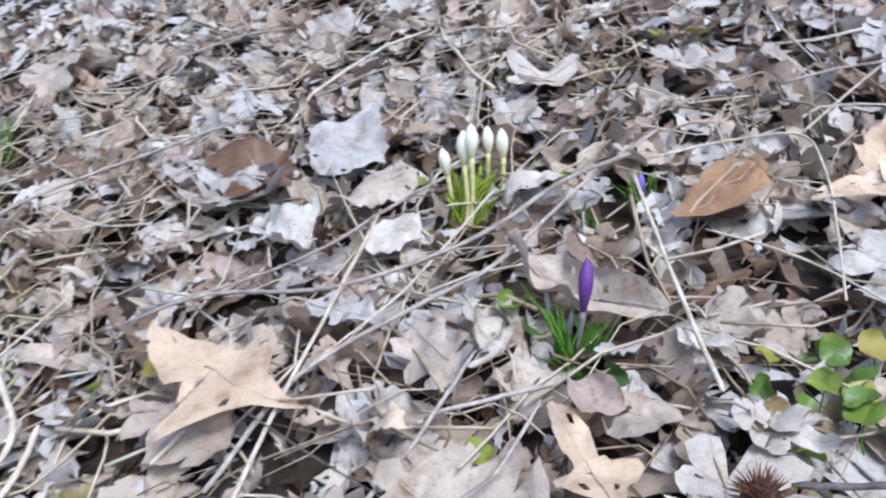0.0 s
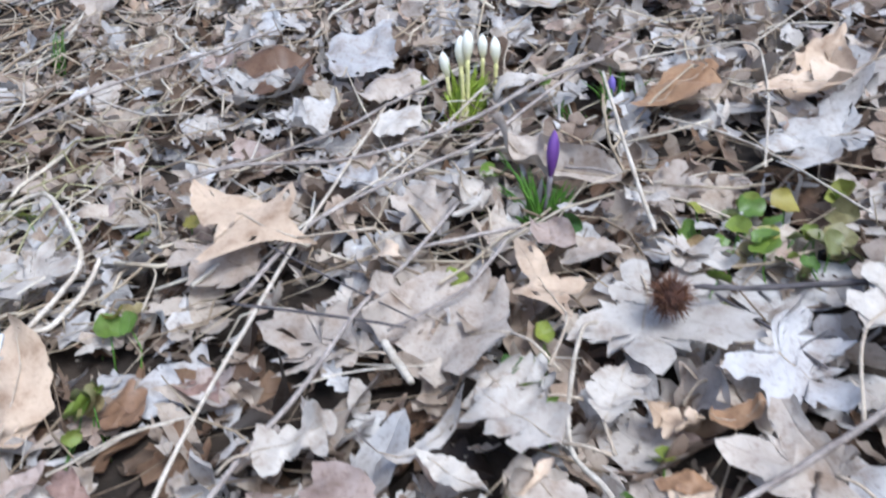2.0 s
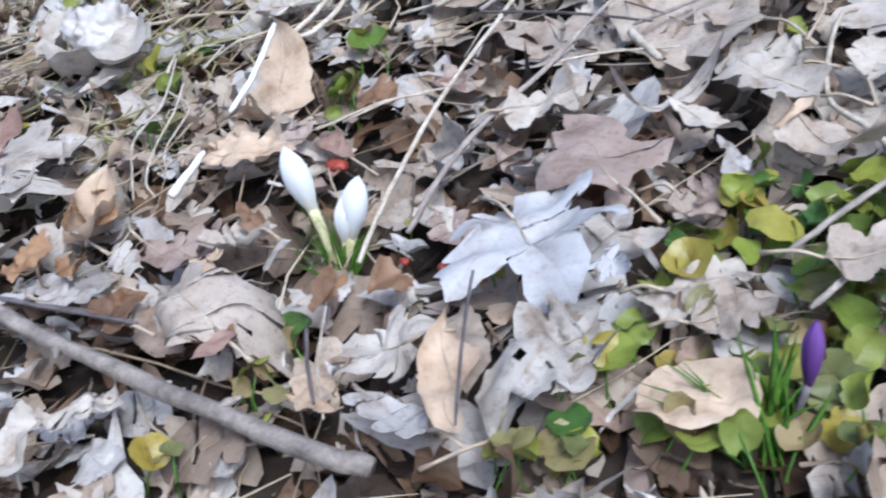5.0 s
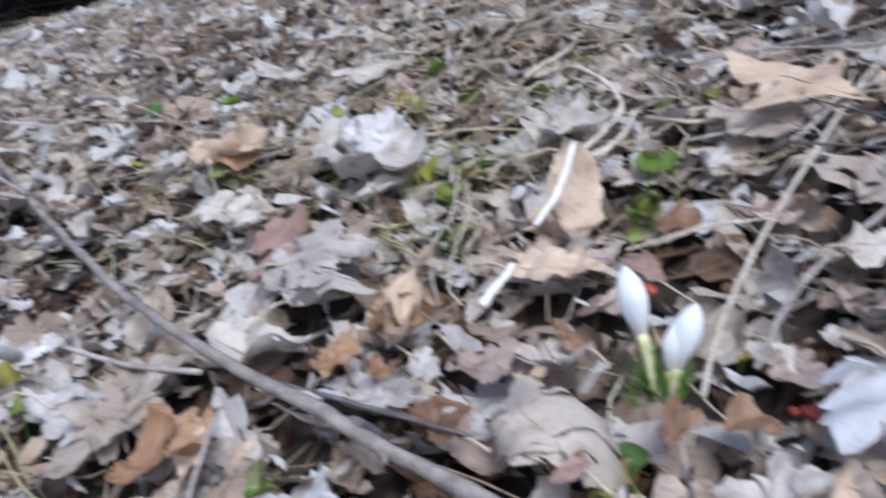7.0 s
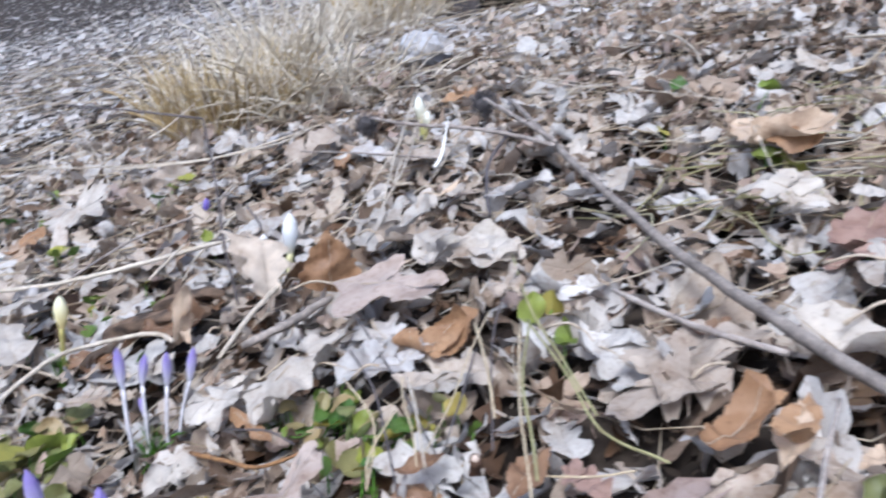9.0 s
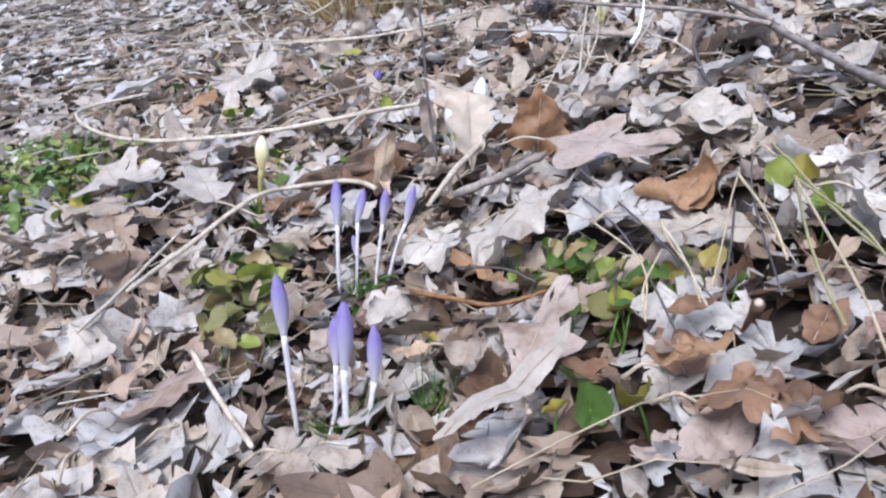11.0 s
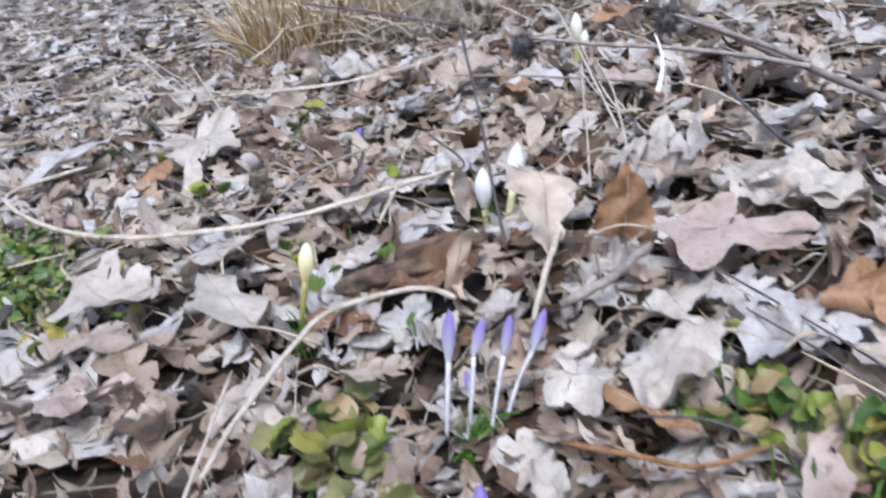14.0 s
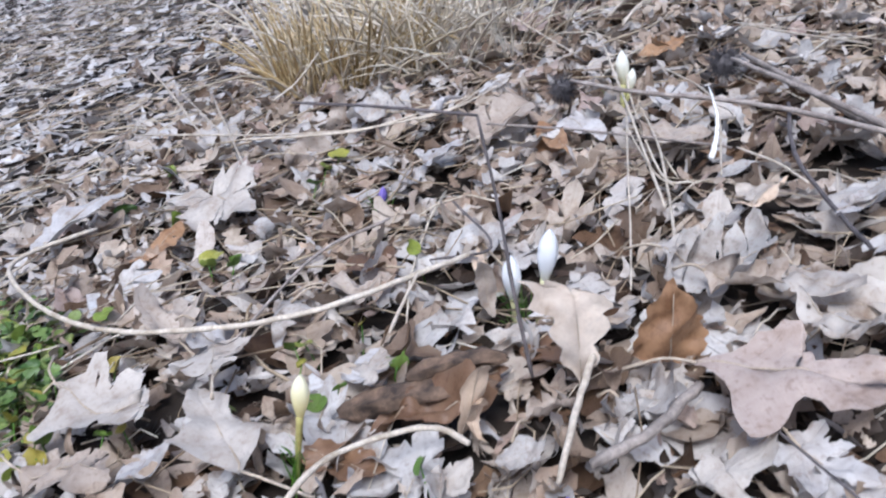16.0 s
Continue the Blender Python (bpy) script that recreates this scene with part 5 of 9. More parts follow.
fallen_leaf("oval", "lilac", (-0.292, 0.175, 0.030), (-0.254, 0.154, 0.030), 86, 0.6, 0.3, 0.2, 0.05, 0)
fallen_leaf("scrap", "pale", (-0.269, 0.185, 0.020), (-0.244, 0.191, 0.020), 87, 0.9, 0.3, 0.2, 0.05, 0)
fallen_leaf("oval", "pale", (-0.131, 0.140, 0.030), (-0.100, 0.108, 0.030), 89, 0.5, 0.3, 0.2, 0.05, 0)
fallen_leaf("oval", "pale", (-0.131, 0.194, 0.020), (-0.098, 0.179, 0.020), 90, 0.8, 0.3, 0.2, 0.05, 0)
fallen_leaf("oval", "pale", (-0.558, 0.335, 0.020), (-0.484, 0.294, 0.020), 91, 0.7, 0.3, 0.2, 0.05, 0)
fallen_leaf("scrap", "lilac", (-0.264, 0.046, 0.020), (-0.229, 0.061, 0.020), 92, 1.1, 0.3, 0.2, 0.05, 0)
fallen_leaf("scrap", "lilac", (-0.243, 0.036, 0.020), (-0.205, 0.023, 0.020), 93, 1.0, 0.3, 0.2, 0.05, 0)
fallen_leaf("oval", "tan", (-0.644, 0.382, 0.040), (-0.601, 0.423, 0.040), 94, 1.1, 0.3, 0.2, 0.05, 0)
fallen_leaf("oval", "beige", (-0.614, 0.582, 0.030), (-0.531, 0.590, 0.030), 95, 0.8, 0.3, 0.2, 0.05, 0)
fallen_leaf("oval", "pale", (-0.749, 0.622, 0.030), (-0.687, 0.604, 0.030), 96, 0.8, 0.3, 0.2, 0.05, 0)
fallen_leaf("maple", "lilac", (-1.529, 0.637, 0.040), (-1.437, 0.617, 0.040), 97, 1.0, 0.3, 0.2, 0.05, 0)
fallen_leaf("oval", "pink", (-1.470, 0.517, 0.030), (-1.389, 0.494, 0.030), 98, 1.2, 0.3, 0.2, 0.05, 0)
fallen_leaf("oval", "red", (-0.447, 0.227, 0.035), (-0.467, 0.290, 0.035), 99, 1.0, 0.3, 0.2, 0.05, 0)
fallen_leaf("oval", "pale", (-0.717, 0.139, 0.030), (-0.640, 0.133, 0.030), 102, 1.0, 0.3, 0.2, 0.05, 0)
fallen_leaf("maple", "beige", (-0.480, 0.092, 0.030), (-0.416, 0.088, 0.030), 103, 1.2, 0.3, 0.2, 0.05, 0)
fallen_leaf("oval", "rust", (-0.396, 0.046, 0.035), (-0.402, 0.090, 0.035), 104, 0.7, 0.3, 0.2, 0.05, 0)
fallen_leaf("oval", "lilac", (-0.337, 0.123, 0.030), (-0.295, 0.121, 0.030), 105, 0.7, 0.3, 0.2, 0.05, 0)
fallen_leaf("oval", "beige", (-0.565, 0.007, 0.030), (-0.532, 0.035, 0.030), 108, 0.8, 0.3, 0.2, 0.05, 0)
fallen_leaf("oval", "pale", (-0.703, 0.116, 0.030), (-0.655, 0.138, 0.030), 110, 0.9, 0.3, 0.2, 0.05, 0)
fallen_leaf("scrap", "white", (-0.661, -0.027, 0.034), (-0.648, 0.016, 0.034), 114, 1.1, 0.3, 0.2, 0.05, 0)
fallen_leaf("maple", "lilac", (-0.656, 0.025, 0.025), (-0.609, 0.027, 0.025), 115, 1.0, 0.3, 0.2, 0.05, 0)
fallen_leaf("oval", "lilac", (-0.901, -0.228, 0.020), (-0.913, -0.182, 0.020), 118, 1.0, 0.3, 0.2, 0.05, 0)
fallen_leaf("oak", "beige", (-0.965, -0.274, 0.020), (-0.934, -0.233, 0.020), 119, 1.0, 0.3, 0.2, 0.05, 0)
fallen_leaf("scrap", "brown", (-0.790, -0.001, 0.020), (-0.830, 0.056, 0.020), 122, 1.2, 0.3, 0.2, 0.05, 0)
fallen_leaf("oval", "lilac", (-0.872, -0.085, 0.020), (-0.890, -0.041, 0.020), 123, 1.0, 0.3, 0.2, 0.05, 0)
fallen_leaf("oak", "grey", (-0.754, 0.158, 0.020), (-0.690, 0.140, 0.020), 124, 0.8, 0.3, 0.2, 0.05, 0)
fallen_leaf("maple", "grey", (-0.823, 0.146, 0.020), (-0.759, 0.159, 0.020), 125, 0.8, 0.3, 0.2, 0.05, 0)
fallen_leaf("scrap", "pale", (-0.831, 0.121, 0.030), (-0.824, 0.150, 0.030), 126, 1.2, 0.3, 0.2, 0.05, 0)
fallen_leaf("oak", "brown", (-0.995, -0.040, 0.030), (-0.998, 0.029, 0.030), 127, 0.9, 0.3, 0.2, 0.05, 0)
fallen_leaf("oval", "rust", (-1.188, -0.128, 0.030), (-1.228, -0.065, 0.030), 130, 0.8, 0.3, 0.2, 0.05, 0)
fallen_leaf("oval", "pink", (-1.476, 0.187, 0.020), (-1.527, 0.254, 0.020), 131, 1.2, 0.3, 0.2, 0.05, 0)
fallen_leaf("oval", "lilac", (-1.387, 0.186, 0.020), (-1.387, 0.254, 0.020), 132, 1.2, 0.3, 0.2, 0.05, 0)
fallen_leaf("maple", "grey", (-1.147, 0.143, 0.020), (-1.158, 0.204, 0.020), 133, 0.9, 0.3, 0.2, 0.05, 0)
fallen_leaf("oak", "beige", (-1.230, 0.259, 0.020), (-1.164, 0.293, 0.020), 134, 1.0, 0.3, 0.2, 0.05, 0)
fallen_leaf("oval", "beige", (-0.994, 0.274, 0.030), (-0.910, 0.282, 0.030), 135, 0.8, 0.3, 0.2, 0.05, 0)
fallen_leaf("maple", "grey", (-1.144, 0.506, 0.020), (-1.113, 0.567, 0.020), 136, 1.1, 0.3, 0.2, 0.05, 0)
fallen_leaf("oval", "pink", (-1.432, 0.539, 0.020), (-1.407, 0.617, 0.020), 137, 1.1, 0.3, 0.2, 0.05, 0)
fallen_leaf("oak", "beige", (-1.075, -0.098, 0.020), (-1.056, -0.044, 0.020), 138, 0.9, 0.3, 0.2, 0.05, 0)
fallen_leaf("oval", "grey", (-0.756, 0.206, 0.030), (-0.763, 0.270, 0.030), 139, 1.1, 0.3, 0.2, 0.05, 0)
fallen_leaf("oval", "pale", (-0.822, -0.009, 0.020), (-0.863, 0.047, 0.020), 140, 0.9, 0.3, 0.2, 0.05, 0)
fallen_leaf("oval", "pale", (-0.747, -0.094, 0.030), (-0.760, -0.075, 0.030), 143, 0.9, 0.3, 0.2, 0.05, 0)
fallen_leaf("oval", "lilac", (-0.730, -0.014, 0.020), (-0.712, -0.005, 0.020), 144, 0.9, 0.3, 0.2, 0.05, 0)
fallen_leaf("oak", "grey", (-0.742, 0.009, 0.020), (-0.710, 0.011, 0.020), 145, 0.9, 0.3, 0.2, 0.05, 0)
fallen_leaf("oval", "brown", (-0.839, -0.129, 0.020), (-0.788, -0.105, 0.020), 146, 1.0, 0.3, 0.2, 0.05, 0)
fallen_leaf("oval", "beige", (-0.908, -0.120, 0.020), (-0.906, -0.089, 0.020), 147, 0.9, 0.3, 0.2, 0.05, 0)
fallen_leaf("oval", "tan", (-0.912, 0.045, 0.030), (-0.946, 0.067, 0.030), 149, 0.6, 0.3, 0.2, 0.05, 0)
fallen_leaf("oval", "pink", (-1.249, 0.400, 0.020), (-1.259, 0.340, 0.020), 150, 1.1, 0.3, 0.2, 0.05, 0)
fallen_leaf("oval", "beige", (-0.955, 0.189, 0.020), (-1.033, 0.223, 0.020), 151, 1.0, 0.3, 0.2, 0.05, 0)
fallen_leaf("oval", "rust", (-1.094, 0.248, 0.030), (-1.018, 0.210, 0.030), 152, 0.7, 0.3, 0.2, 0.05, 0)
fallen_leaf("oak", "beige", (-1.021, 0.155, 0.020), (-0.975, 0.154, 0.020), 153, 1.0, 0.3, 0.2, 0.05, 0)
fallen_leaf("oak", "pale", (-0.840, 0.216, 0.030), (-0.805, 0.218, 0.030), 154, 0.8, 0.3, 0.2, 0.05, 0)
fallen_leaf("oval", "grey", (-1.156, -0.246, 0.020), (-1.174, -0.230, 0.020), 156, 1.0, 0.3, 0.2, 0.05, 0)
fallen_leaf("oval", "beige", (-1.337, 0.119, 0.020), (-1.269, 0.067, 0.020), 157, 0.9, 0.3, 0.2, 0.05, 0)
fallen_leaf("oval", "lilac", (-1.121, 0.107, 0.020), (-1.141, 0.139, 0.020), 158, 1.0, 0.3, 0.2, 0.05, 0)
fallen_leaf("maple", "beige", (-0.548, -0.223, 0.030), (-0.510, -0.187, 0.030), 162, 0.9, 0.3, 0.2, 0.05, 0)
fallen_leaf("oak", "pink", (-0.609, -0.276, 0.030), (-0.633, -0.223, 0.030), 163, 0.9, 0.3, 0.2, 0.05, 0)
fallen_leaf("oval", "pale", (-0.712, -0.278, 0.030), (-0.657, -0.275, 0.030), 164, 0.8, 0.3, 0.2, 0.05, 0)
fallen_leaf("maple", "lilac", (-0.630, 0.001, 0.020), (-0.604, 0.039, 0.020), 168, 0.9, 0.3, 0.2, 0.05, 0)
fallen_leaf("oval", "grey", (-0.730, -0.017, 0.020), (-0.687, -0.004, 0.020), 169, 1.0, 0.3, 0.2, 0.05, 0)
fallen_leaf("oval", "rust", (-0.581, 0.016, 0.030), (-0.597, 0.071, 0.030), 170, 0.9, 0.3, 0.2, 0.05, 0)
fallen_leaf("oval", "grey", (-0.568, -0.000, 0.030), (-0.529, 0.021, 0.030), 171, 0.6, 0.3, 0.2, 0.05, 0)
fallen_leaf("oak", "brown", (-0.447, -0.081, 0.030), (-0.405, -0.062, 0.030), 172, 1.1, 0.3, 0.2, 0.05, 0)
fallen_leaf("oval", "brown", (-0.498, -0.043, 0.020), (-0.465, -0.069, 0.020), 174, 1.0, 0.3, 0.2, 0.05, 0)
fallen_leaf("oval", "pale", (-0.635, -0.137, 0.030), (-0.635, -0.111, 0.030), 176, 0.7, 0.3, 0.2, 0.05, 0)
fallen_leaf("oval", "tan", (-0.601, -0.133, 0.020), (-0.589, -0.118, 0.020), 179, 1.0, 0.3, 0.2, 0.05, 0)
fallen_leaf("oak", "lilac", (-0.599, -0.294, 0.020), (-0.642, -0.253, 0.020), 180, 1.0, 0.3, 0.2, 0.05, 0)
fallen_leaf("oval", "grey", (-0.616, -0.230, 0.020), (-0.632, -0.202, 0.020), 181, 1.1, 0.3, 0.2, 0.05, 0)
fallen_leaf("oval", "beige", (-0.626, -0.169, 0.020), (-0.658, -0.144, 0.020), 182, 1.2, 0.3, 0.2, 0.05, 0)
fallen_leaf("oval", "pink", (-0.420, -0.101, 0.020), (-0.433, -0.067, 0.020), 183, 1.0, 0.3, 0.2, 0.05, 0)
fallen_leaf("scrap", "pink", (-0.433, -0.114, 0.020), (-0.440, -0.092, 0.020), 184, 1.0, 0.3, 0.2, 0.05, 0)
fallen_leaf("scrap", "red", (-0.525, -0.070, 0.020), (-0.521, -0.057, 0.020), 185, 1.0, 0.3, 0.2, 0.05, 0)
fallen_leaf("oak", "brown", (-0.406, -0.049, 0.030), (-0.434, -0.065, 0.030), 186, 0.7, 0.3, 0.2, 0.05, 0)
fallen_leaf("oak", "red", (-0.408, -0.003, 0.030), (-0.437, -0.005, 0.030), 187, 0.9, 0.3, 0.2, 0.05, 0)
fallen_leaf("oval", "pale", (-0.279, 0.185, 0.025), (-0.280, 0.228, 0.025), 188, 0.55, 0.2, 0.1, 0.01, 0)
fallen_twig("dry_stalk", M_WHITE_BLADE, 0.0026, 0.0021, [(-0.262, 0.312, 0.056), (-0.255, 0.265, 0.05), (-0.26, 0.238, 0.042)], "bleached white dry blade")
fallen_twig("dry_stalk", M_WHITE_BLADE, 0.0018, 0.0036, [(-0.26, 0.205, 0.04), (-0.26, 0.194, 0.04), (-0.264, 0.186, 0.036), (-0.266, 0.175, 0.034)], "broken end of a bleached white blade")
green_plant([(0.001, 0.132, 0.031, 0.0092), (0.023, 0.178, 0.031, 0.0089), (0.033, 0.190, 0.031, 0.0064), (0.054, 0.160, 0.031, 0.0081), (0.068, 0.165, 0.031, 0.0082), (0.040, 0.150, 0.031, 0.0089), (0.064, 0.108, 0.031, 0.0119), (0.103, 0.116, 0.031, 0.0107), (0.103, 0.089, 0.031, 0.0093), (-0.020, 0.086, 0.031, 0.0117), (-0.031, 0.054, 0.031, 0.0090), (0.064, 0.070, 0.031, 0.0089), (0.124, 0.142, 0.031, 0.0074), (0.089, 0.063, 0.031, 0.0084), (0.084, 0.201, 0.031, 0.0077), (0.045, 0.125, 0.031, 0.0071), (0.085, 0.140, 0.031, 0.0083), (0.028, 0.149, 0.031, 0.0064)], M_GREEN, "creeping plant with round green leaves among dry leaves")
green_plant([(0.111, 0.103, 0.031, 0.0078), (0.052, 0.134, 0.031, 0.0082), (0.117, 0.119, 0.031, 0.0080)], M_GREEN, "creeping plant with round green leaves among dry leaves")
green_plant([(0.067, 0.093, 0.031, 0.0093), (0.087, 0.091, 0.031, 0.0066), (0.017, 0.066, 0.031, 0.0098), (0.035, 0.072, 0.031, 0.0085), (0.013, 0.049, 0.031, 0.0083), (0.059, 0.096, 0.031, 0.0067), (0.102, 0.142, 0.031, 0.0088), (0.088, 0.154, 0.031, 0.0075), (-0.078, 0.135, 0.031, 0.0062)], M_YELLOW_GREEN, "yellowing round leaves of a creeping plant")
green_plant([(-0.168, 0.109, 0.031, 0.0089), (-0.133, 0.186, 0.031, 0.0042), (0.104, 0.229, 0.031, 0.0058), (-0.210, 0.292, 0.031, 0.0140), (-0.225, 0.364, 0.031, 0.0106), (-0.386, 0.355, 0.031, 0.0120)], M_GREEN, "creeping plant with round green leaves among dry leaves")
green_plant([(-0.323, 0.267, 0.031, 0.0090), (-0.361, 0.350, 0.031, 0.0103), (-0.211, 0.363, 0.031, 0.0087), (-0.050, 0.041, 0.031, 0.0120), (-0.027, 0.045, 0.031, 0.0109), (-0.037, 0.079, 0.031, 0.0103), (-0.023, 0.086, 0.031, 0.0082), (-0.006, 0.123, 0.031, 0.0098), (-0.328, 0.056, 0.031, 0.0082), (-0.198, 0.033, 0.031, 0.0084), (-0.150, 0.046, 0.031, 0.0049)], M_GREEN, "creeping plant with round green leaves among dry leaves")
green_plant([(-0.352, 0.322, 0.031, 0.0090), (-0.580, 0.365, 0.031, 0.0157), (-0.210, 0.275, 0.031, 0.0062), (-0.174, 0.071, 0.031, 0.0053), (-0.178, 0.106, 0.031, 0.0062), (-0.452, 0.280, 0.031, 0.0052), (-0.172, 0.082, 0.031, 0.0059)], M_YELLOW_GREEN, "small yellow-green leaves among litter")
green_plant([(-0.209, 0.294, 0.031, 0.0146), (0.166, 0.383, 0.031, 0.0085), (0.182, 0.388, 0.031, 0.0093), (0.177, 0.370, 0.031, 0.0104), (0.155, 0.375, 0.031, 0.0083), (0.138, 0.388, 0.031, 0.0070), (0.196, 0.346, 0.031, 0.0068), (0.018, 0.476, 0.031, 0.0118), (0.069, 0.410, 0.031, 0.0086), (0.035, 0.291, 0.031, 0.0102), (0.051, 0.272, 0.031, 0.0064), (0.050, 0.314, 0.031, 0.0075), (-0.224, 0.371, 0.031, 0.0107), (-0.002, 0.375, 0.031, 0.0089), (0.145, 0.407, 0.031, 0.0072), (-0.037, 0.562, 0.031, 0.0053), (0.056, 0.600, 0.031, 0.0065), (0.149, 0.349, 0.031, 0.0080)], M_GREEN, "creeping plant with round green leaves among dry leaves")
green_plant([(0.189, 0.361, 0.031, 0.0083)], M_GREEN, "creeping plant with round green leaves among dry leaves")
green_plant([(0.197, 0.404, 0.031, 0.0111), (0.231, 0.408, 0.031, 0.0113), (0.177, 0.410, 0.031, 0.0088), (0.206, 0.377, 0.031, 0.0071), (-0.237, 0.458, 0.031, 0.0077), (-0.202, 0.466, 0.031, 0.0084), (0.191, 0.800, 0.031, 0.0143), (0.157, 0.816, 0.031, 0.0108), (-0.047, 0.634, 0.031, 0.0068), (-0.352, 0.503, 0.031, 0.0097)], M_YELLOW_GREEN, "small yellowing leaves among dry leaves")
green_plant([(-0.422, 0.502, 0.031, 0.0133), (-0.716, 0.525, 0.031, 0.0150), (-0.602, 0.375, 0.031, 0.0131), (-0.416, 0.320, 0.031, 0.0106), (-0.371, 0.348, 0.031, 0.0090), (-0.337, 0.262, 0.031, 0.0099), (-0.470, 0.491, 0.031, 0.0124), (-0.835, 0.532, 0.031, 0.0108), (-0.487, 0.570, 0.031, 0.0125), (-0.399, 0.364, 0.031, 0.0094), (-0.451, 0.279, 0.031, 0.0056), (-0.353, 0.368, 0.031, 0.0083)], M_GREEN, "creeping plant with round green leaves among dry leaves")
green_plant([(-0.569, 0.092, 0.031, 0.0129), (-0.529, 0.083, 0.031, 0.0085), (-0.362, 0.327, 0.031, 0.0095), (-0.487, 0.505, 0.031, 0.0159), (-0.551, 0.480, 0.031, 0.0086), (-0.602, 0.362, 0.031, 0.0129), (-0.734, 0.394, 0.031, 0.0080)], M_YELLOW_GREEN, "small yellow-green seedling leaves on thin stems")
green_plant([(-0.536, -0.031, 0.031, 0.0110), (-0.502, -0.004, 0.031, 0.0059), (-0.536, -0.045, 0.031, 0.0049), (-0.506, -0.033, 0.031, 0.0058), (-1.108, -0.065, 0.031, 0.0116), (-0.515, -0.037, 0.031, 0.0071), (-0.463, 0.280, 0.031, 0.0064), (-0.741, -0.175, 0.031, 0.0124), (-0.700, -0.169, 0.031, 0.0141)], M_GREEN, "creeping plant with round green leaves among dry leaves")
green_plant([(-0.706, -0.199, 0.031, 0.0116), (-0.703, -0.176, 0.031, 0.0117), (-0.684, -0.213, 0.031, 0.0093), (-0.675, -0.176, 0.031, 0.0087), (-0.658, -0.210, 0.031, 0.0088), (-0.663, -0.178, 0.031, 0.0091), (-0.684, -0.207, 0.031, 0.0074)], M_DULL_GREEN, "dull olive and brownish round leaves of a creeping plant")
green_plant([(-0.470, -0.110, 0.031, 0.0111), (-0.462, -0.094, 0.031, 0.0121), (-0.488, -0.105, 0.031, 0.0078), (-0.475, -0.123, 0.031, 0.0079), (-0.526, -0.052, 0.031, 0.0085), (-0.543, -0.046, 0.031, 0.0071), (-0.530, -0.030, 0.031, 0.0072), (-0.515, -0.056, 0.031, 0.0068), (-0.537, -0.071, 0.031, 0.0053), (-0.561, -0.064, 0.031, 0.0061), (-0.591, -0.118, 0.031, 0.0050)], M_GREEN, "creeping plant with round green leaves among dry leaves")
green_plant([(-0.508, -0.025, 0.031, 0.0092), (-0.524, 0.000, 0.031, 0.0075), (-0.565, 0.105, 0.031, 0.0106), (-0.537, 0.090, 0.031, 0.0080), (-0.517, -0.061, 0.031, 0.0062), (-0.653, -0.197, 0.031, 0.0071)], M_YELLOW_GREEN, "small yellow-green seedling leaves on thin stems")
green_plant([(-1.149, -0.070, 0.031, 0.0112), (-1.063, -0.246, 0.031, 0.0108), (-1.034, -0.254, 0.031, 0.0095), (-1.035, -0.240, 0.031, 0.0078), (-0.987, -0.245, 0.031, 0.0081), (-0.869, -0.107, 0.031, 0.0069), (-0.865, -0.094, 0.031, 0.0055), (-0.866, -0.052, 0.031, 0.0077), (-1.119, -0.170, 0.031, 0.0087), (-0.941, -0.088, 0.031, 0.0062), (-1.121, -0.239, 0.031, 0.0097), (-1.145, -0.229, 0.031, 0.0080), (-1.115, -0.225, 0.031, 0.0087), (-1.179, -0.234, 0.031, 0.0094), (-1.112, -0.213, 0.031, 0.0067), (-1.087, -0.248, 0.031, 0.0093), (-0.950, -0.214, 0.031, 0.0076), (-0.902, -0.148, 0.031, 0.0050)], M_GREEN, "patch of small green ground leaves")
green_plant([(-0.927, -0.044, 0.031, 0.0054), (-1.198, 0.057, 0.031, 0.0112), (-1.248, 0.109, 0.031, 0.0121), (-1.431, -0.017, 0.031, 0.0097), (-1.354, -0.091, 0.031, 0.0140), (-1.268, -0.063, 0.031, 0.0094), (-1.058, -0.258, 0.031, 0.0107), (-1.083, -0.237, 0.031, 0.0092), (-1.054, -0.223, 0.031, 0.0071), (-0.934, -0.083, 0.031, 0.0069), (-0.990, 0.037, 0.031, 0.0070), (-0.774, -0.095, 0.031, 0.0060)], M_GREEN, "patch of small green ground leaves")
green_plant([(-1.177, -0.277, 0.031, 0.0107), (-1.108, -0.271, 0.031, 0.0109), (-1.068, -0.262, 0.031, 0.0094), (-1.021, -0.256, 0.031, 0.0097), (-1.072, -0.286, 0.031, 0.0104), (-1.026, -0.279, 0.031, 0.0106), (-0.984, -0.272, 0.031, 0.0092), (-1.039, -0.240, 0.031, 0.0081), (-0.988, -0.248, 0.031, 0.0076), (-1.021, -0.302, 0.031, 0.0105), (-0.984, -0.297, 0.031, 0.0100), (-1.107, -0.292, 0.031, 0.0099), (-1.121, -0.247, 0.031, 0.0080), (-1.086, -0.233, 0.031, 0.0077), (-1.067, -0.302, 0.031, 0.0094), (-0.960, -0.252, 0.031, 0.0073), (-0.958, -0.267, 0.031, 0.0072), (-1.180, -0.254, 0.031, 0.0086)], M_GREEN, "patch of small green ground leaves")
fallen_twig("twig", M_DARK_TWIG, 0.0016, 0.0011, [(-0.782, -0.016, 0.020), (-0.802, -0.017, 0.067), (-0.826, -0.012, 0.110), (-0.855, -0.009, 0.163)], "thin dark upright twig above the leaves")
fallen_twig("twig", M_DARK_TWIG, 0.0009, 0.0013, [(-0.882, -0.108, 0.199), (-0.871, -0.058, 0.180), (-0.855, -0.009, 0.163)], "thin dark side shoot held above the leaves")
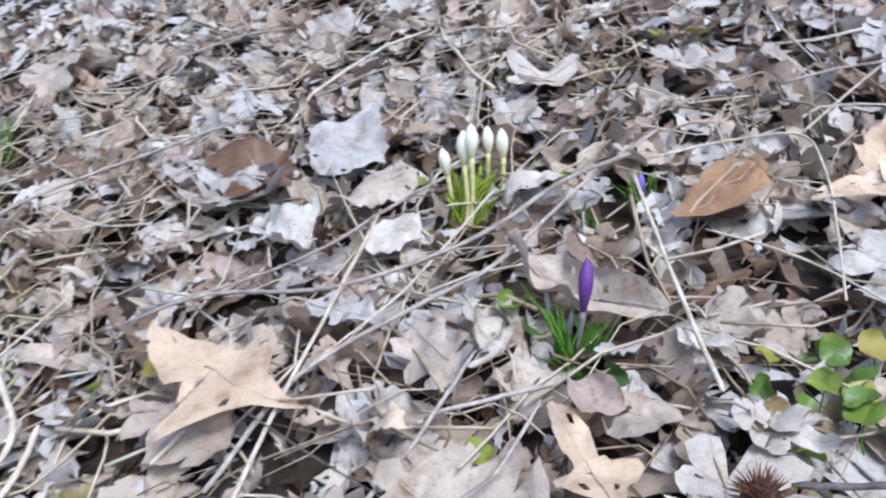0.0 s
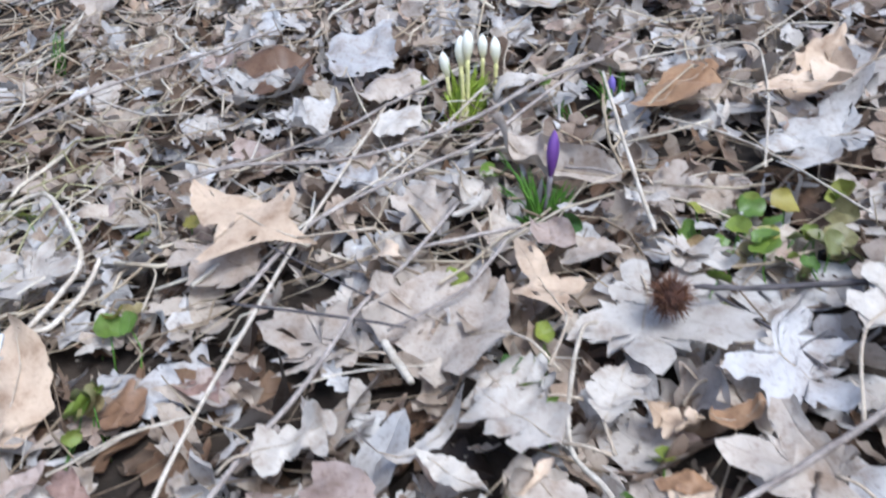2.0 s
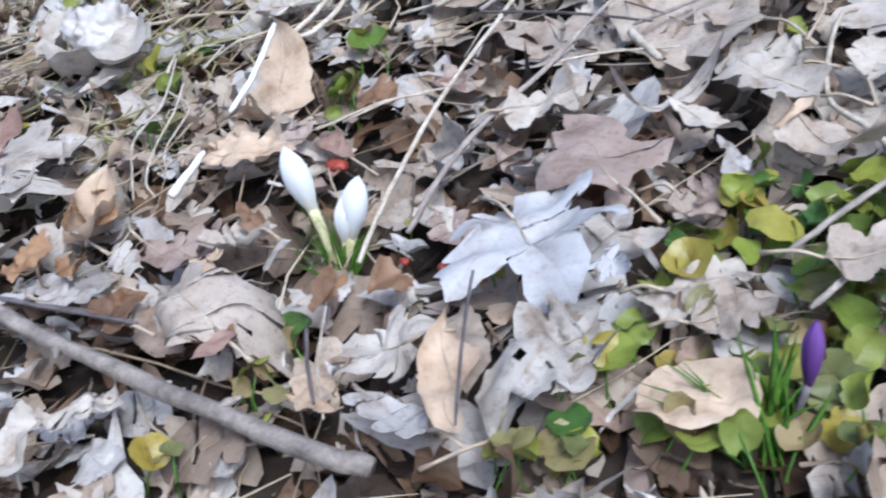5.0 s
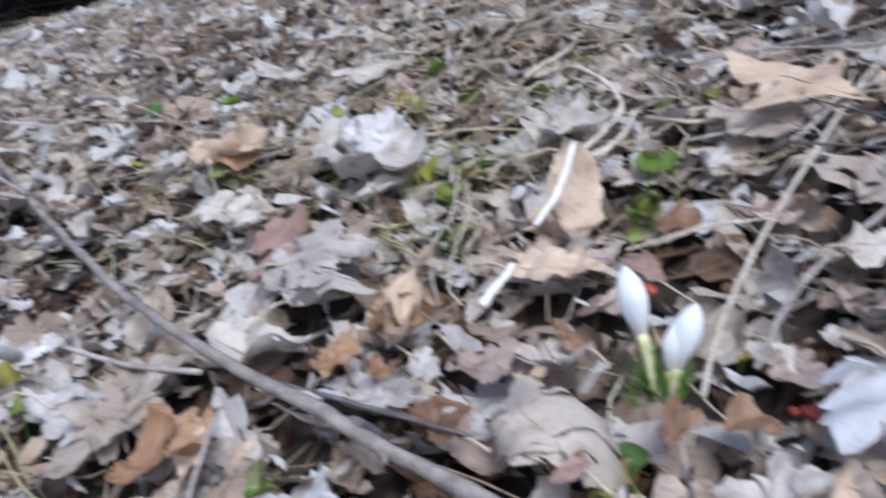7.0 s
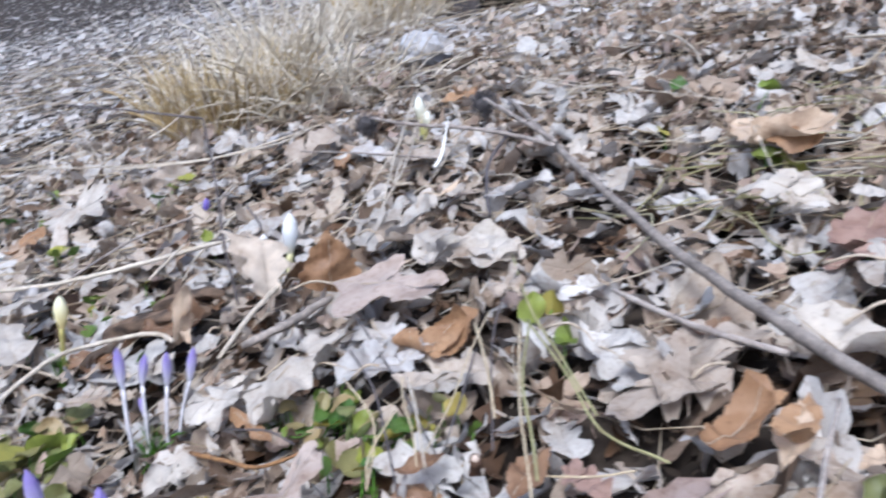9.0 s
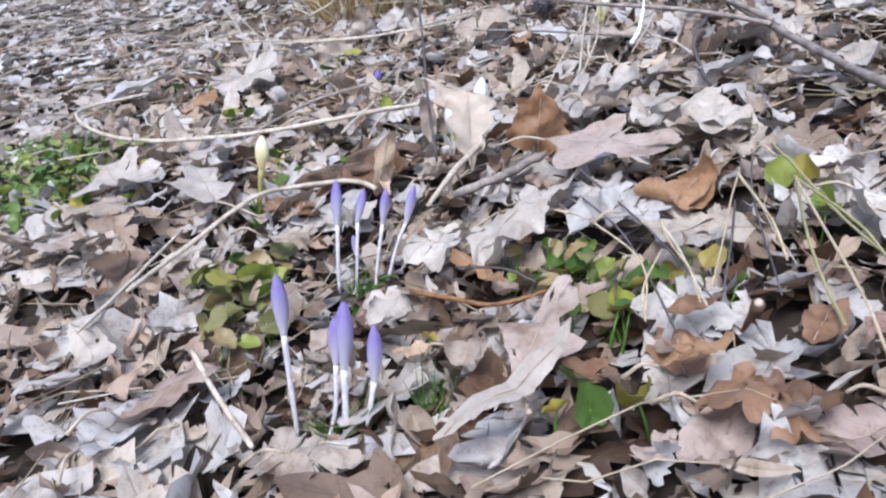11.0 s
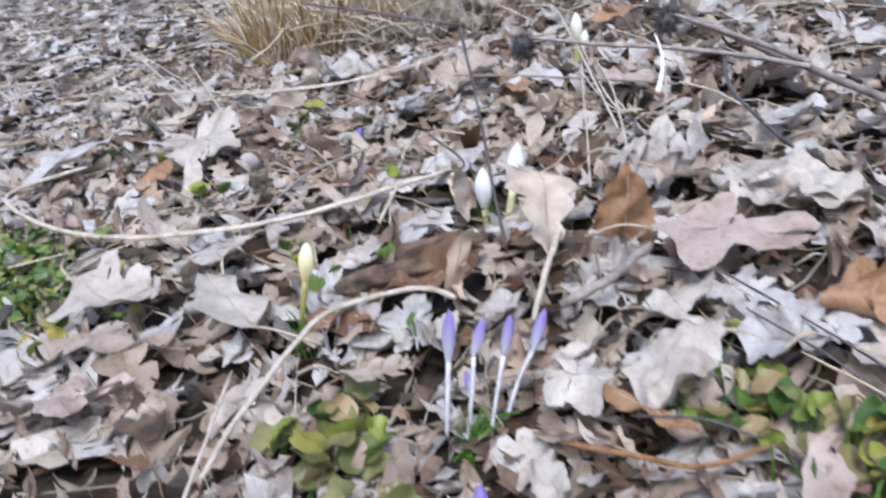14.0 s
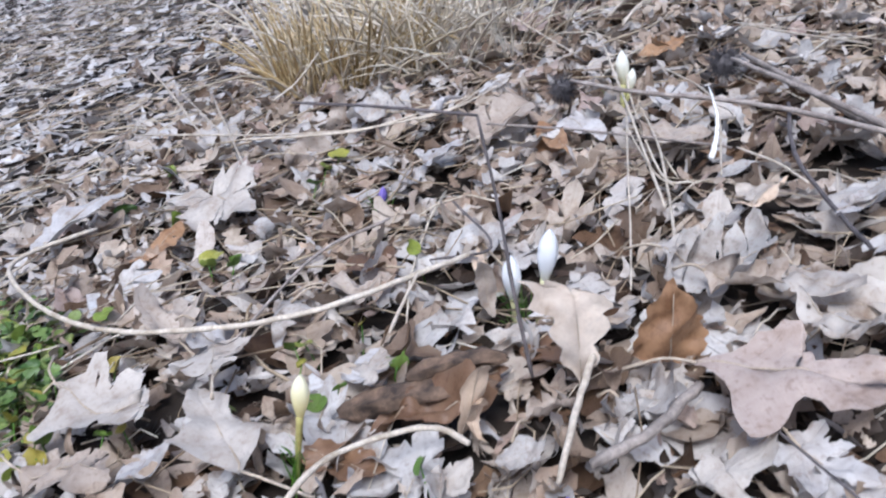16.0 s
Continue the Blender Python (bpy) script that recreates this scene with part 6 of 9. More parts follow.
green_plant([(0.035, 0.190, 0.034, 0.0062), (0.023, 0.177, 0.034, 0.0092), (0.031, 0.163, 0.034, 0.0089), (0.069, 0.163, 0.034, 0.0074), (0.057, 0.159, 0.034, 0.0083), (0.039, 0.150, 0.034, 0.0102), (0.027, 0.140, 0.034, 0.0086), (0.005, 0.130, 0.034, 0.0119), (0.125, 0.143, 0.034, 0.0072), (0.134, 0.135, 0.034, 0.0057), (0.148, 0.142, 0.034, 0.0092), (0.109, 0.121, 0.034, 0.0092), (0.102, 0.115, 0.034, 0.0091), (0.122, 0.112, 0.034, 0.0068), (0.142, 0.131, 0.034, 0.0066), (0.094, 0.134, 0.034, 0.0047), (0.074, 0.199, 0.034, 0.0105), (0.103, 0.231, 0.034, 0.0078)], M_GREEN, "creeping plant with round green leaves among dry leaves")
green_plant([(0.044, 0.281, 0.034, 0.0115), (0.053, 0.261, 0.034, 0.0070), (0.050, 0.301, 0.034, 0.0063), (0.181, 0.378, 0.034, 0.0087), (0.206, 0.375, 0.034, 0.0066), (0.176, 0.360, 0.034, 0.0092), (0.178, 0.406, 0.034, 0.0091), (0.230, 0.405, 0.034, 0.0093), (0.198, 0.170, 0.034, 0.0063), (0.171, 0.141, 0.034, 0.0049), (0.015, 0.152, 0.034, 0.0059), (-0.001, 0.147, 0.034, 0.0064), (0.050, 0.184, 0.034, 0.0077), (0.080, 0.178, 0.034, 0.0060), (0.117, 0.127, 0.034, 0.0070), (0.081, 0.119, 0.034, 0.0078)], M_GREEN, "creeping plant with round green leaves among dry leaves")
green_plant([(-0.718, -0.172, 0.032, 0.0124), (-0.723, -0.193, 0.032, 0.0111), (-0.741, -0.200, 0.032, 0.0097), (-0.713, -0.159, 0.032, 0.0085), (-1.126, -0.081, 0.032, 0.0094), (-1.419, -0.020, 0.032, 0.0086), (-1.031, -0.185, 0.032, 0.0072), (-0.941, -0.204, 0.032, 0.0055), (-0.576, -0.048, 0.032, 0.0105), (-0.591, -0.033, 0.032, 0.0071), (-0.616, -0.013, 0.032, 0.0069), (-1.231, 0.085, 0.032, 0.0087), (-0.917, -0.094, 0.032, 0.0048)], M_YELLOW_GREEN, "small olive-green leaves between the dry leaves")
fallen_leaf("maple", "beige", (-0.048, 0.317, 0.022), (-0.123, 0.352, 0.022), 190, 1.0, 0.1, 0.1, 0.03, 0)
fallen_leaf("oval", "tan", (0.179, 0.183, 0.036), (0.199, 0.151, 0.036), 196, 0.9, 0.3, 0.2, 0.05, 0)
fallen_leaf("oval", "rust", (0.096, 0.211, 0.034), (0.122, 0.205, 0.034), 201, 0.9, 0.3, 0.2, 0.05, 0)
fallen_leaf("oval", "lilac", (0.014, 0.206, 0.036), (0.027, 0.183, 0.036), 203, 0.7, 0.3, 0.2, 0.05, 0)
fallen_leaf("maple", "pink", (-0.882, -0.303, 0.030), (-0.851, -0.235, 0.030), 210, 0.9, 0.3, 0.2, 0.05, 0)
fallen_leaf("oval", "pale", (-0.680, -0.072, 0.034), (-0.667, -0.046, 0.034), 211, 1.0, 0.3, 0.2, 0.05, 0)
fallen_leaf("oval", "brown", (-0.496, -0.057, 0.036), (-0.481, -0.035, 0.036), 218, 0.9, 0.3, 0.2, 0.05, 0)
fallen_leaf("oak", "rust", (-0.463, -0.089, 0.036), (-0.459, -0.054, 0.036), 219, 0.8, 0.3, 0.2, 0.05, 0)
fallen_leaf("oval", "brown", (-0.494, -0.109, 0.034), (-0.479, -0.094, 0.034), 220, 0.8, 0.3, 0.2, 0.05, 0)
fallen_leaf("oval", "rust", (-0.637, -0.079, 0.034), (-0.585, -0.080, 0.034), 221, 0.5, 0.3, 0.2, 0.05, 0)
fallen_leaf("oval", "brown", (-0.436, -0.035, 0.034), (-0.453, 0.001, 0.034), 223, 0.9, 0.3, 0.2, 0.05, 0)
fallen_leaf("oak", "brown", (-0.474, 0.112, 0.034), (-0.446, 0.125, 0.034), 225, 0.7, 0.3, 0.2, 0.05, 0)
fallen_leaf("scrap", "grey", (-0.505, 0.090, 0.034), (-0.470, 0.087, 0.034), 226, 0.8, 0.3, 0.2, 0.05, 0)
fallen_leaf("oak", "tan", (-0.275, 0.219, 0.034), (-0.243, 0.244, 0.034), 228, 0.8, 0.3, 0.2, 0.05, 0)
fallen_leaf("oval", "pink", (-0.231, 0.229, 0.034), (-0.207, 0.247, 0.034), 229, 0.9, 0.3, 0.2, 0.05, 0)
fallen_leaf("oak", "pink", (-0.271, 0.150, 0.034), (-0.220, 0.145, 0.034), 230, 0.9, 0.3, 0.2, 0.05, 0)
fallen_leaf("round", "white", (-0.516, 0.392, 0.036), (-0.451, 0.416, 0.036), 231, 0.8, 0.4, 0.2, 0.08, 0)
green_plant([(-0.589, -0.062, 0.033, 0.0077), (-0.569, -0.061, 0.033, 0.0091), (-0.570, -0.041, 0.033, 0.0072), (-0.550, -0.050, 0.033, 0.0069), (-0.546, -0.036, 0.033, 0.0059), (-0.609, -0.057, 0.033, 0.0063), (-0.593, -0.043, 0.033, 0.0057), (-0.527, -0.049, 0.033, 0.0062), (-0.551, -0.070, 0.033, 0.0057)], M_DULL_GREEN, "low olive-green leaves between brown leaves")
green_plant([(-0.705, -0.201, 0.034, 0.0107), (-0.712, -0.183, 0.034, 0.0104), (-0.695, -0.173, 0.034, 0.0090), (-0.674, -0.209, 0.034, 0.0095), (-0.722, -0.165, 0.034, 0.0075), (-0.740, -0.195, 0.034, 0.0063)], M_DULL_GREEN, "low olive-green leaves between dry leaves")
fallen_twig("twig", M_DARK_TWIG, 0.0008, 0.0007, [(-0.612, -0.016, 0.036), (-0.556, -0.032, 0.036), (-0.508, -0.053, 0.034), (-0.473, -0.069, 0.030)], "thin dark stem across a hollow")
fallen_twig("twig", M_DARK_TWIG, 0.0009, 0.0008, [(-0.611, -0.094, 0.034), (-0.582, -0.083, 0.034), (-0.559, -0.078, 0.030)], "thin dark stem")
fallen_twig("twig", M_DARK_TWIG, 0.0008, 0.0008, [(-0.540, 0.025, 0.036), (-0.511, -0.005, 0.036), (-0.479, -0.040, 0.034)], "thin dark stem")
fallen_twig("dry_stalk", M_PALE_STALK, 0.0009, 0.0008, [(-0.546, -0.017, 0.038), (-0.513, -0.033, 0.038), (-0.473, -0.055, 0.036)], "thin pale stem")
fallen_twig("twig", M_DARK_TWIG, 0.0008, 0.0007, [(-0.664, 0.015, 0.034), (-0.558, -0.017, 0.034), (-0.484, -0.041, 0.030)], "thin dark stem")
fallen_twig("twig", M_DARK_TWIG, 0.0007, 0.0007, [(-0.587, 0.084, 0.034), (-0.536, 0.033, 0.036), (-0.462, -0.025, 0.032)], "thin dark stem")
fallen_twig("twig", M_DARK_TWIG, 0.0009, 0.0007, [(-0.132, 0.405, 0.034), (-0.076, 0.357, 0.036), (-0.020, 0.316, 0.034)], "thin dark stem over the leaves")
fallen_twig("dry_stalk", M_PALE_STALK, 0.0009, 0.0007, [(-0.147, 0.106, 0.032), (-0.133, 0.063, 0.034), (-0.122, 0.041, 0.030)], "thin reddish stem")
fallen_twig("grass_blade", M_PALE_STALK, 0.0018, 0.0012, [(-1.439, 0.119, 0.050), (-1.464, 0.169, 0.060), (-1.578, 0.271, 0.075)], "bleached grass blade at the tuft")
fallen_twig("grass_blade", M_PALE_STALK, 0.0016, 0.001, [(-1.917, 0.304, 0.100), (-1.950, 0.357, 0.110), (-2.024, 0.426, 0.110)], "bleached grass blade at the tuft")
fallen_twig("grass_blade", M_PALE_STALK, 0.0014, 0.001, [(-2.157, 0.265, 0.060), (-1.691, 0.258, 0.080), (-1.452, 0.291, 0.060)], "bleached grass blade at the tuft")
fallen_twig("grass_blade", M_PALE_STALK, 0.0014, 0.0012, [(-3.034, 1.212, 0.060), (-1.815, 0.628, 0.060), (-1.381, 0.458, 0.040), (-1.217, 0.402, 0.030)], "bleached arching grass blade")
fallen_twig("grass_blade", M_PALE_STALK, 0.0016, 0.0012, [(-1.197, 0.171, 0.040), (-1.172, 0.206, 0.045), (-1.194, 0.274, 0.040)], "bleached grass blade on the litter")
fallen_twig("grass_blade", M_PALE_STALK, 0.0014, 0.001, [(-4.904, 1.022, 0.080), (-2.830, 0.570, 0.090), (-2.388, 0.471, 0.060)], "bleached arching grass blade")
fallen_twig("grass_blade", M_PALE_STALK, 0.0016, 0.001, [(-1.614, 0.439, 0.060), (-1.504, 0.427, 0.070), (-1.529, 0.483, 0.060)], "bleached grass blade at the tuft")
fallen_twig("grass_blade", M_PALE_STALK, 0.0014, 0.001, [(-4.534, 1.223, 0.080), (-2.824, 0.745, 0.100), (-1.904, 0.428, 0.080)], "bleached grass blade at the tuft")
fallen_twig("dry_stalk", M_PALE_STALK, 0.002, 0.0014, [(-2.003, 0.127, 0.040), (-1.728, 0.084, 0.036), (-1.469, 0.038, 0.030)], "pale upright stem")
fallen_twig("dry_stalk", M_PALE_STALK, 0.002, 0.0016, [(-1.282, 0.514, 0.034), (-1.316, 0.581, 0.040), (-1.391, 0.684, 0.034)], "bleached pale stalk")
fallen_twig("dry_stalk", M_PALE_STALK, 0.0016, 0.0014, [(-1.187, 0.415, 0.040), (-0.953, 0.234, 0.034), (-0.851, 0.157, 0.030)], "pale bent stem below a crocus")
fallen_leaf("oval", "grey", (-1.061, 0.196, 0.030), (-1.051, 0.257, 0.030), 232, 0.8, 0.3, 0.2, 0.05, 0)
fallen_leaf("oval", "lilac", (-1.323, 0.167, 0.030), (-1.375, 0.234, 0.030), 233, 0.8, 0.3, 0.2, 0.05, 0)
fallen_leaf("oval", "rust", (-1.144, 0.427, 0.036), (-1.114, 0.470, 0.036), 234, 0.8, 0.3, 0.2, 0.05, 0)
fallen_leaf("oval", "beige", (-1.804, 0.672, 0.040), (-1.722, 0.650, 0.040), 235, 0.9, 0.3, 0.2, 0.05, 0)
fallen_leaf("oval", "lilac", (-1.453, 0.514, 0.034), (-1.489, 0.590, 0.034), 236, 0.9, 0.3, 0.2, 0.05, 0)
fallen_leaf("round", "lilac", (-1.470, 0.602, 0.040), (-1.494, 0.682, 0.040), 237, 0.8, 0.3, 0.2, 0.05, 0)
fallen_leaf("oval", "beige", (-1.732, 0.575, 0.034), (-1.813, 0.601, 0.034), 238, 0.9, 0.3, 0.2, 0.05, 0)
fallen_leaf("oval", "grey", (-1.041, 0.467, 0.030), (-1.029, 0.525, 0.030), 239, 0.9, 0.3, 0.2, 0.05, 0)
fallen_leaf("scrap", "rust", (-1.147, 0.441, 0.034), (-1.145, 0.498, 0.034), 240, 0.9, 0.3, 0.2, 0.05, 0)
fallen_leaf("round", "grey", (-0.791, 0.401, 0.030), (-0.786, 0.447, 0.030), 241, 0.9, 0.3, 0.2, 0.05, 0)
fallen_leaf("oval", "tan", (-0.664, 0.407, 0.038), (-0.587, 0.372, 0.038), 242, 0.8, 0.3, 0.2, 0.05, 0)
green_plant([(-0.588, -0.041, 0.030, 0.0118), (-0.606, -0.037, 0.030, 0.0072), (-0.572, -0.042, 0.030, 0.0106), (-0.597, -0.060, 0.030, 0.0079), (-0.581, -0.061, 0.030, 0.0093), (-0.587, -0.027, 0.030, 0.0066)], M_GREEN, "olive-green leaves in a dark hollow")
crocus_clump("none", (-0.616, -0.054, -0.000), [], [(-0.629, -0.061, 0.025), (-0.618, -0.055, 0.019), (-0.613, -0.052, 0.026), (-0.605, -0.048, 0.014), (-0.623, -0.058, 0.016)], "tuft of dark green shoots in a hollow")
fallen_leaf("oval", "beige", (-0.452, 0.949, 0.034), (-0.423, 1.012, 0.034), 256, 1.0, 0.3, 0.2, 0.05, 0)
fallen_leaf("oak", "lilac", (-0.110, 0.493, 0.034), (-0.058, 0.472, 0.034), 260, 0.9, 0.3, 0.2, 0.05, 0)
fallen_leaf("oval", "white", (0.102, 0.426, 0.034), (0.130, 0.412, 0.034), 263, 0.8, 0.3, 0.2, 0.05, 0)
fallen_leaf("round", "tan", (-0.010, 0.064, 0.030), (0.033, 0.063, 0.030), 268, 0.6, 0.3, 0.2, 0.05, 0)
fallen_leaf("oak", "beige", (0.004, 0.100, 0.034), (0.044, 0.107, 0.034), 269, 0.9, 0.3, 0.2, 0.05, 0)
fallen_leaf("oval", "tan", (0.114, 0.064, 0.036), (0.120, 0.044, 0.036), 271, 0.5, 0.3, 0.2, 0.05, 0)
fallen_leaf("round", "pink", (0.002, 0.159, 0.034), (0.018, 0.153, 0.034), 272, 1.0, 0.3, 0.2, 0.05, 0)
fallen_leaf("oval", "tan", (-0.637, 0.381, 0.036), (-0.593, 0.415, 0.036), 273, 0.8, 0.3, 0.2, 0.05, 0)
fallen_leaf("oval", "pale", (-0.437, 0.304, 0.030), (-0.399, 0.357, 0.030), 274, 0.9, 0.3, 0.2, 0.05, 0)
fallen_leaf("oak", "grey", (-0.516, 0.079, 0.032), (-0.445, 0.080, 0.032), 275, 0.8, 0.3, 0.2, 0.05, 0)
fallen_leaf("oval", "white", (-0.704, 0.133, 0.034), (-0.637, 0.137, 0.034), 279, 0.7, 0.3, 0.2, 0.05, 0)
fallen_twig("dry_stalk", M_WHITE_BLADE, 0.001, 0.0032, [(-0.932, 0.286, 0.060), (-0.898, 0.258, 0.050), (-0.886, 0.246, 0.036), (-0.876, 0.231, 0.030)], "bleached white sheath of a dry stem")
fallen_twig("twig", M_GREY_TWIG, 0.0026, 0.0036, [(-0.977, 0.369, 0.052), (-0.921, 0.350, 0.048), (-0.852, 0.329, 0.042), (-0.789, 0.309, 0.036)], "grey dry stem with a dark seed head")
fallen_twig("dry_stalk", M_PALE_STALK, 0.0014, 0.0012, [(-1.076, 0.494, 0.040), (-0.987, 0.470, 0.040), (-0.905, 0.464, 0.036)], "pale dry stem over the leaves")
fallen_twig("dry_stalk", M_PALE_STALK, 0.0012, 0.0012, [(-0.864, 0.243, 0.036), (-0.820, 0.231, 0.036), (-0.788, 0.221, 0.032)], "pale dry stem over the leaves")
fallen_twig("dry_stalk", M_PALE_STALK, 0.0018, 0.0016, [(-1.187, 0.442, 0.050), (-1.200, 0.477, 0.060), (-1.215, 0.523, 0.060)], "bleached upright stem")
fallen_leaf("oval", "beige", (-0.990, 0.267, 0.034), (-0.913, 0.263, 0.034), 283, 0.8, 0.3, 0.2, 0.05, 0)
fallen_leaf("oval", "lilac", (-1.078, 0.259, 0.034), (-1.006, 0.248, 0.034), 285, 0.8, 0.3, 0.2, 0.05, 0)
fallen_leaf("oval", "lilac", (-0.750, 0.192, 0.036), (-0.748, 0.244, 0.036), 287, 0.9, 0.3, 0.2, 0.05, 0)
fallen_leaf("oval", "rust", (-1.072, 0.229, 0.036), (-0.994, 0.195, 0.036), 288, 0.6, 0.3, 0.2, 0.05, 0)
fallen_leaf("oak", "lilac", (-1.016, -0.137, 0.033), (-0.963, -0.116, 0.033), 289, 0.7, 0.3, 0.2, 0.05, 0)
fallen_leaf("maple", "grey", (-0.978, -0.101, 0.028), (-0.990, -0.037, 0.028), 290, 0.8, 0.3, 0.2, 0.05, 0)
fallen_leaf("tri", "tan", (-0.097, 0.391, 0.05), (-0.196, 0.459, 0.05), 400, 0.95, 0.15, 0.25, 0.02, 0)
fallen_leaf("oak", "beige", (0.041, 0.299, 0.032), (-0.041, 0.349, 0.032), 401, 1.2, 0.2, 0.2, 0.04, 0)
fallen_leaf("maple", "white", (0.116, 0.356, 0.034), (0.101, 0.266, 0.034), 402, 0.85, 0.08, 0.1, 0.02, 0)
fallen_leaf("tri", "tan", (0.065, 0.304, 0.038), (0.033, 0.384, 0.038), 403, 0.6, 0.2, 0.4, 0.03, 0)
fallen_leaf("round", "pink", (0.057, 0.37, 0.04), (0.053, 0.396, 0.04), 404, 1, 0.3, 0.2, 0.04, 0)
fallen_leaf("tri", "tan", (0.288, 0.515, 0.045), (0.196, 0.512, 0.045), 405, 0.8, 0.35, 0.4, 0.03, 0)
fallen_leaf("oval", "rust", (0.181, 0.562, 0.04), (0.117, 0.514, 0.04), 406, 1.3, 0.2, 0.3, 0.05, 0)
fallen_leaf("oval", "lilac", (-0.124, 0.646, 0.036), (-0.083, 0.747, 0.036), 407, 1.2, 0.2, 0.2, 0.06, 0)
fallen_leaf("oak", "brown", (-0.214, 0.724, 0.034), (-0.145, 0.635, 0.034), 408, 1.2, 0.12, 0.2, 0.06, 0)
fallen_leaf("maple", "grey", (-0.217, 0.616, 0.036), (-0.175, 0.673, 0.036), 409, 1.1, 0.3, 0.2, 0.06, 0)
fallen_leaf("oval", "beige", (-0.047, 0.627, 0.036), (-0.112, 0.599, 0.036), 410, 0.9, 0.3, 0.3, 0.05, 0)
fallen_leaf("maple", "grey", (-0.15, 0.552, 0.036), (-0.119, 0.611, 0.036), 411, 0.7, 0.5, 0.3, 0.1, 0)
fallen_leaf("oval", "beige", (0.097, 0.438, 0.036), (0.011, 0.504, 0.036), 412, 0.8, 0.5, 0.4, 0.06, 0)
fallen_leaf("maple", "grey", (0.268, 0.467, 0.03), (0.19, 0.469, 0.03), 413, 1.0, 0.2, 0.2, 0.04, 0)
fallen_leaf("maple", "white", (0.115, 0.366, 0.036), (0.16, 0.355, 0.036), 414, 0.9, 0.3, 0.3, 0.05, 0)
fallen_leaf("oak", "white", (0.054, 0.253, 0.036), (0.013, 0.283, 0.036), 415, 1.3, 0.35, 0.3, 0.04, 0)
fallen_leaf("maple", "white", (-0.318, 0.403, 0.036), (-0.263, 0.417, 0.036), 416, 1.1, 0.3, 0.2, 0.05, 0)
fallen_leaf("oval", "tan", (-0.063, 0.394, 0.038), (-0.032, 0.378, 0.038), 417, 0.8, 1.4, 0.3, 0.04, 0)
fallen_leaf("oak", "beige", (-0.129, 0.395, 0.03), (-0.195, 0.429, 0.03), 418, 1.1, 0.2, 0.2, 0.04, 0)
fallen_leaf("oval", "white", (-0.054, 0.571, 0.036), (-0.067, 0.531, 0.036), 419, 1.0, 0.5, 0.2, 0.05, 0)
fallen_leaf("oval", "white", (0.013, 0.58, 0.036), (0.062, 0.6, 0.036), 420, 0.6, 0.4, 0.2, 0.05, 0)
fallen_leaf("oval", "white", (0.022, 0.751, 0.036), (0.087, 0.762, 0.036), 421, 0.7, 0.6, 0.3, 0.05, 0)
fallen_leaf("maple", "white", (0.18, 0.698, 0.038), (0.138, 0.772, 0.038), 422, 0.8, 0.4, 0.3, 0.04, 0)
fallen_leaf("maple", "white", (-0.261, 0.897, 0.036), (-0.316, 0.884, 0.036), 423, 0.9, 0.4, 0.3, 0.05, 0)
fallen_leaf("oak", "beige", (-0.478, 0.905, 0.036), (-0.457, 0.995, 0.036), 424, 1.2, 0.3, 0.3, 0.05, 0)
fallen_leaf("oak", "beige", (-0.044, 0.463, 0.036), (-0.011, 0.406, 0.036), 425, 0.8, 0.5, 0.4, 0.05, 0)
fallen_leaf("oak", "pale", (-0.011, 0.456, 0.036), (0.021, 0.416, 0.036), 426, 0.9, 0.5, 0.4, 0.05, 0)
fallen_leaf("oval", "beige", (0.097, 0.373, 0.034), (0.06, 0.368, 0.034), 427, 1.2, 0.3, 0.2, 0.04, 0)
fallen_leaf("tri", "pink", (-0.023, 0.159, 0.04), (-0.059, 0.233, 0.04), 428, 1.3, 0.1, 0.15, 0.03, 0)
fallen_leaf("maple", "silver", (-0.08, 0.163, 0.044), (-0.035, 0.095, 0.044), 429, 1.15, 0.06, 0.1, 0.05, 0)
fallen_leaf("scrap", "silver", (-0.034, 0.125, 0.042), (-0.013, 0.115, 0.042), 430, 1.2, 0.4, 0.2, 0.04, 0)
fallen_leaf("oak", "pale", (0.187, 0.262, 0.05), (0.27, 0.332, 0.05), 431, 0.65, 0.35, 0.5, 0.03, 12)
fallen_leaf("oval", "tan", (0.282, 0.262, 0.06), (0.255, 0.31, 0.06), 432, 0.8, 0.6, 0.3, 0.03, 0)
fallen_leaf("oval", "white", (0.199, 0.218, 0.055), (0.256, 0.2, 0.055), 433, 0.5, 0.5, 0.3, 0.04, 0)
fallen_leaf("oak", "beige", (0.22, 0.208, 0.04), (0.254, 0.189, 0.04), 434, 0.7, 0.3, 0.3, 0.04, 0)
fallen_leaf("oval", "lilac", (0.123, 0.179, 0.046), (0.133, 0.127, 0.046), 435, 0.75, 0.12, 0.12, 0.02, 0)
fallen_leaf("oval", "tan", (0.171, 0.169, 0.046), (0.191, 0.134, 0.046), 436, 1.1, 0.25, 0.2, 0.02, 0)
fallen_leaf("oak", "beige", (0.049, 0.114, 0.046), (0.104, 0.123, 0.046), 437, 0.75, 0.15, 0.2, 0.03, 0)
fallen_leaf("maple", "beige", (0.175, 0.099, 0.036), (0.193, 0.137, 0.036), 438, 1.1, 0.2, 0.2, 0.03, 0)
fallen_leaf("oval", "beige", (0.037, 0.213, 0.046), (0.079, 0.171, 0.046), 439, 0.7, 1.0, 0.4, 0.04, 0)
fallen_leaf("oval", "tan", (0.036, 0.194, 0.05), (0.052, 0.212, 0.05), 440, 0.6, 1.6, 0.3, 0.04, 0)
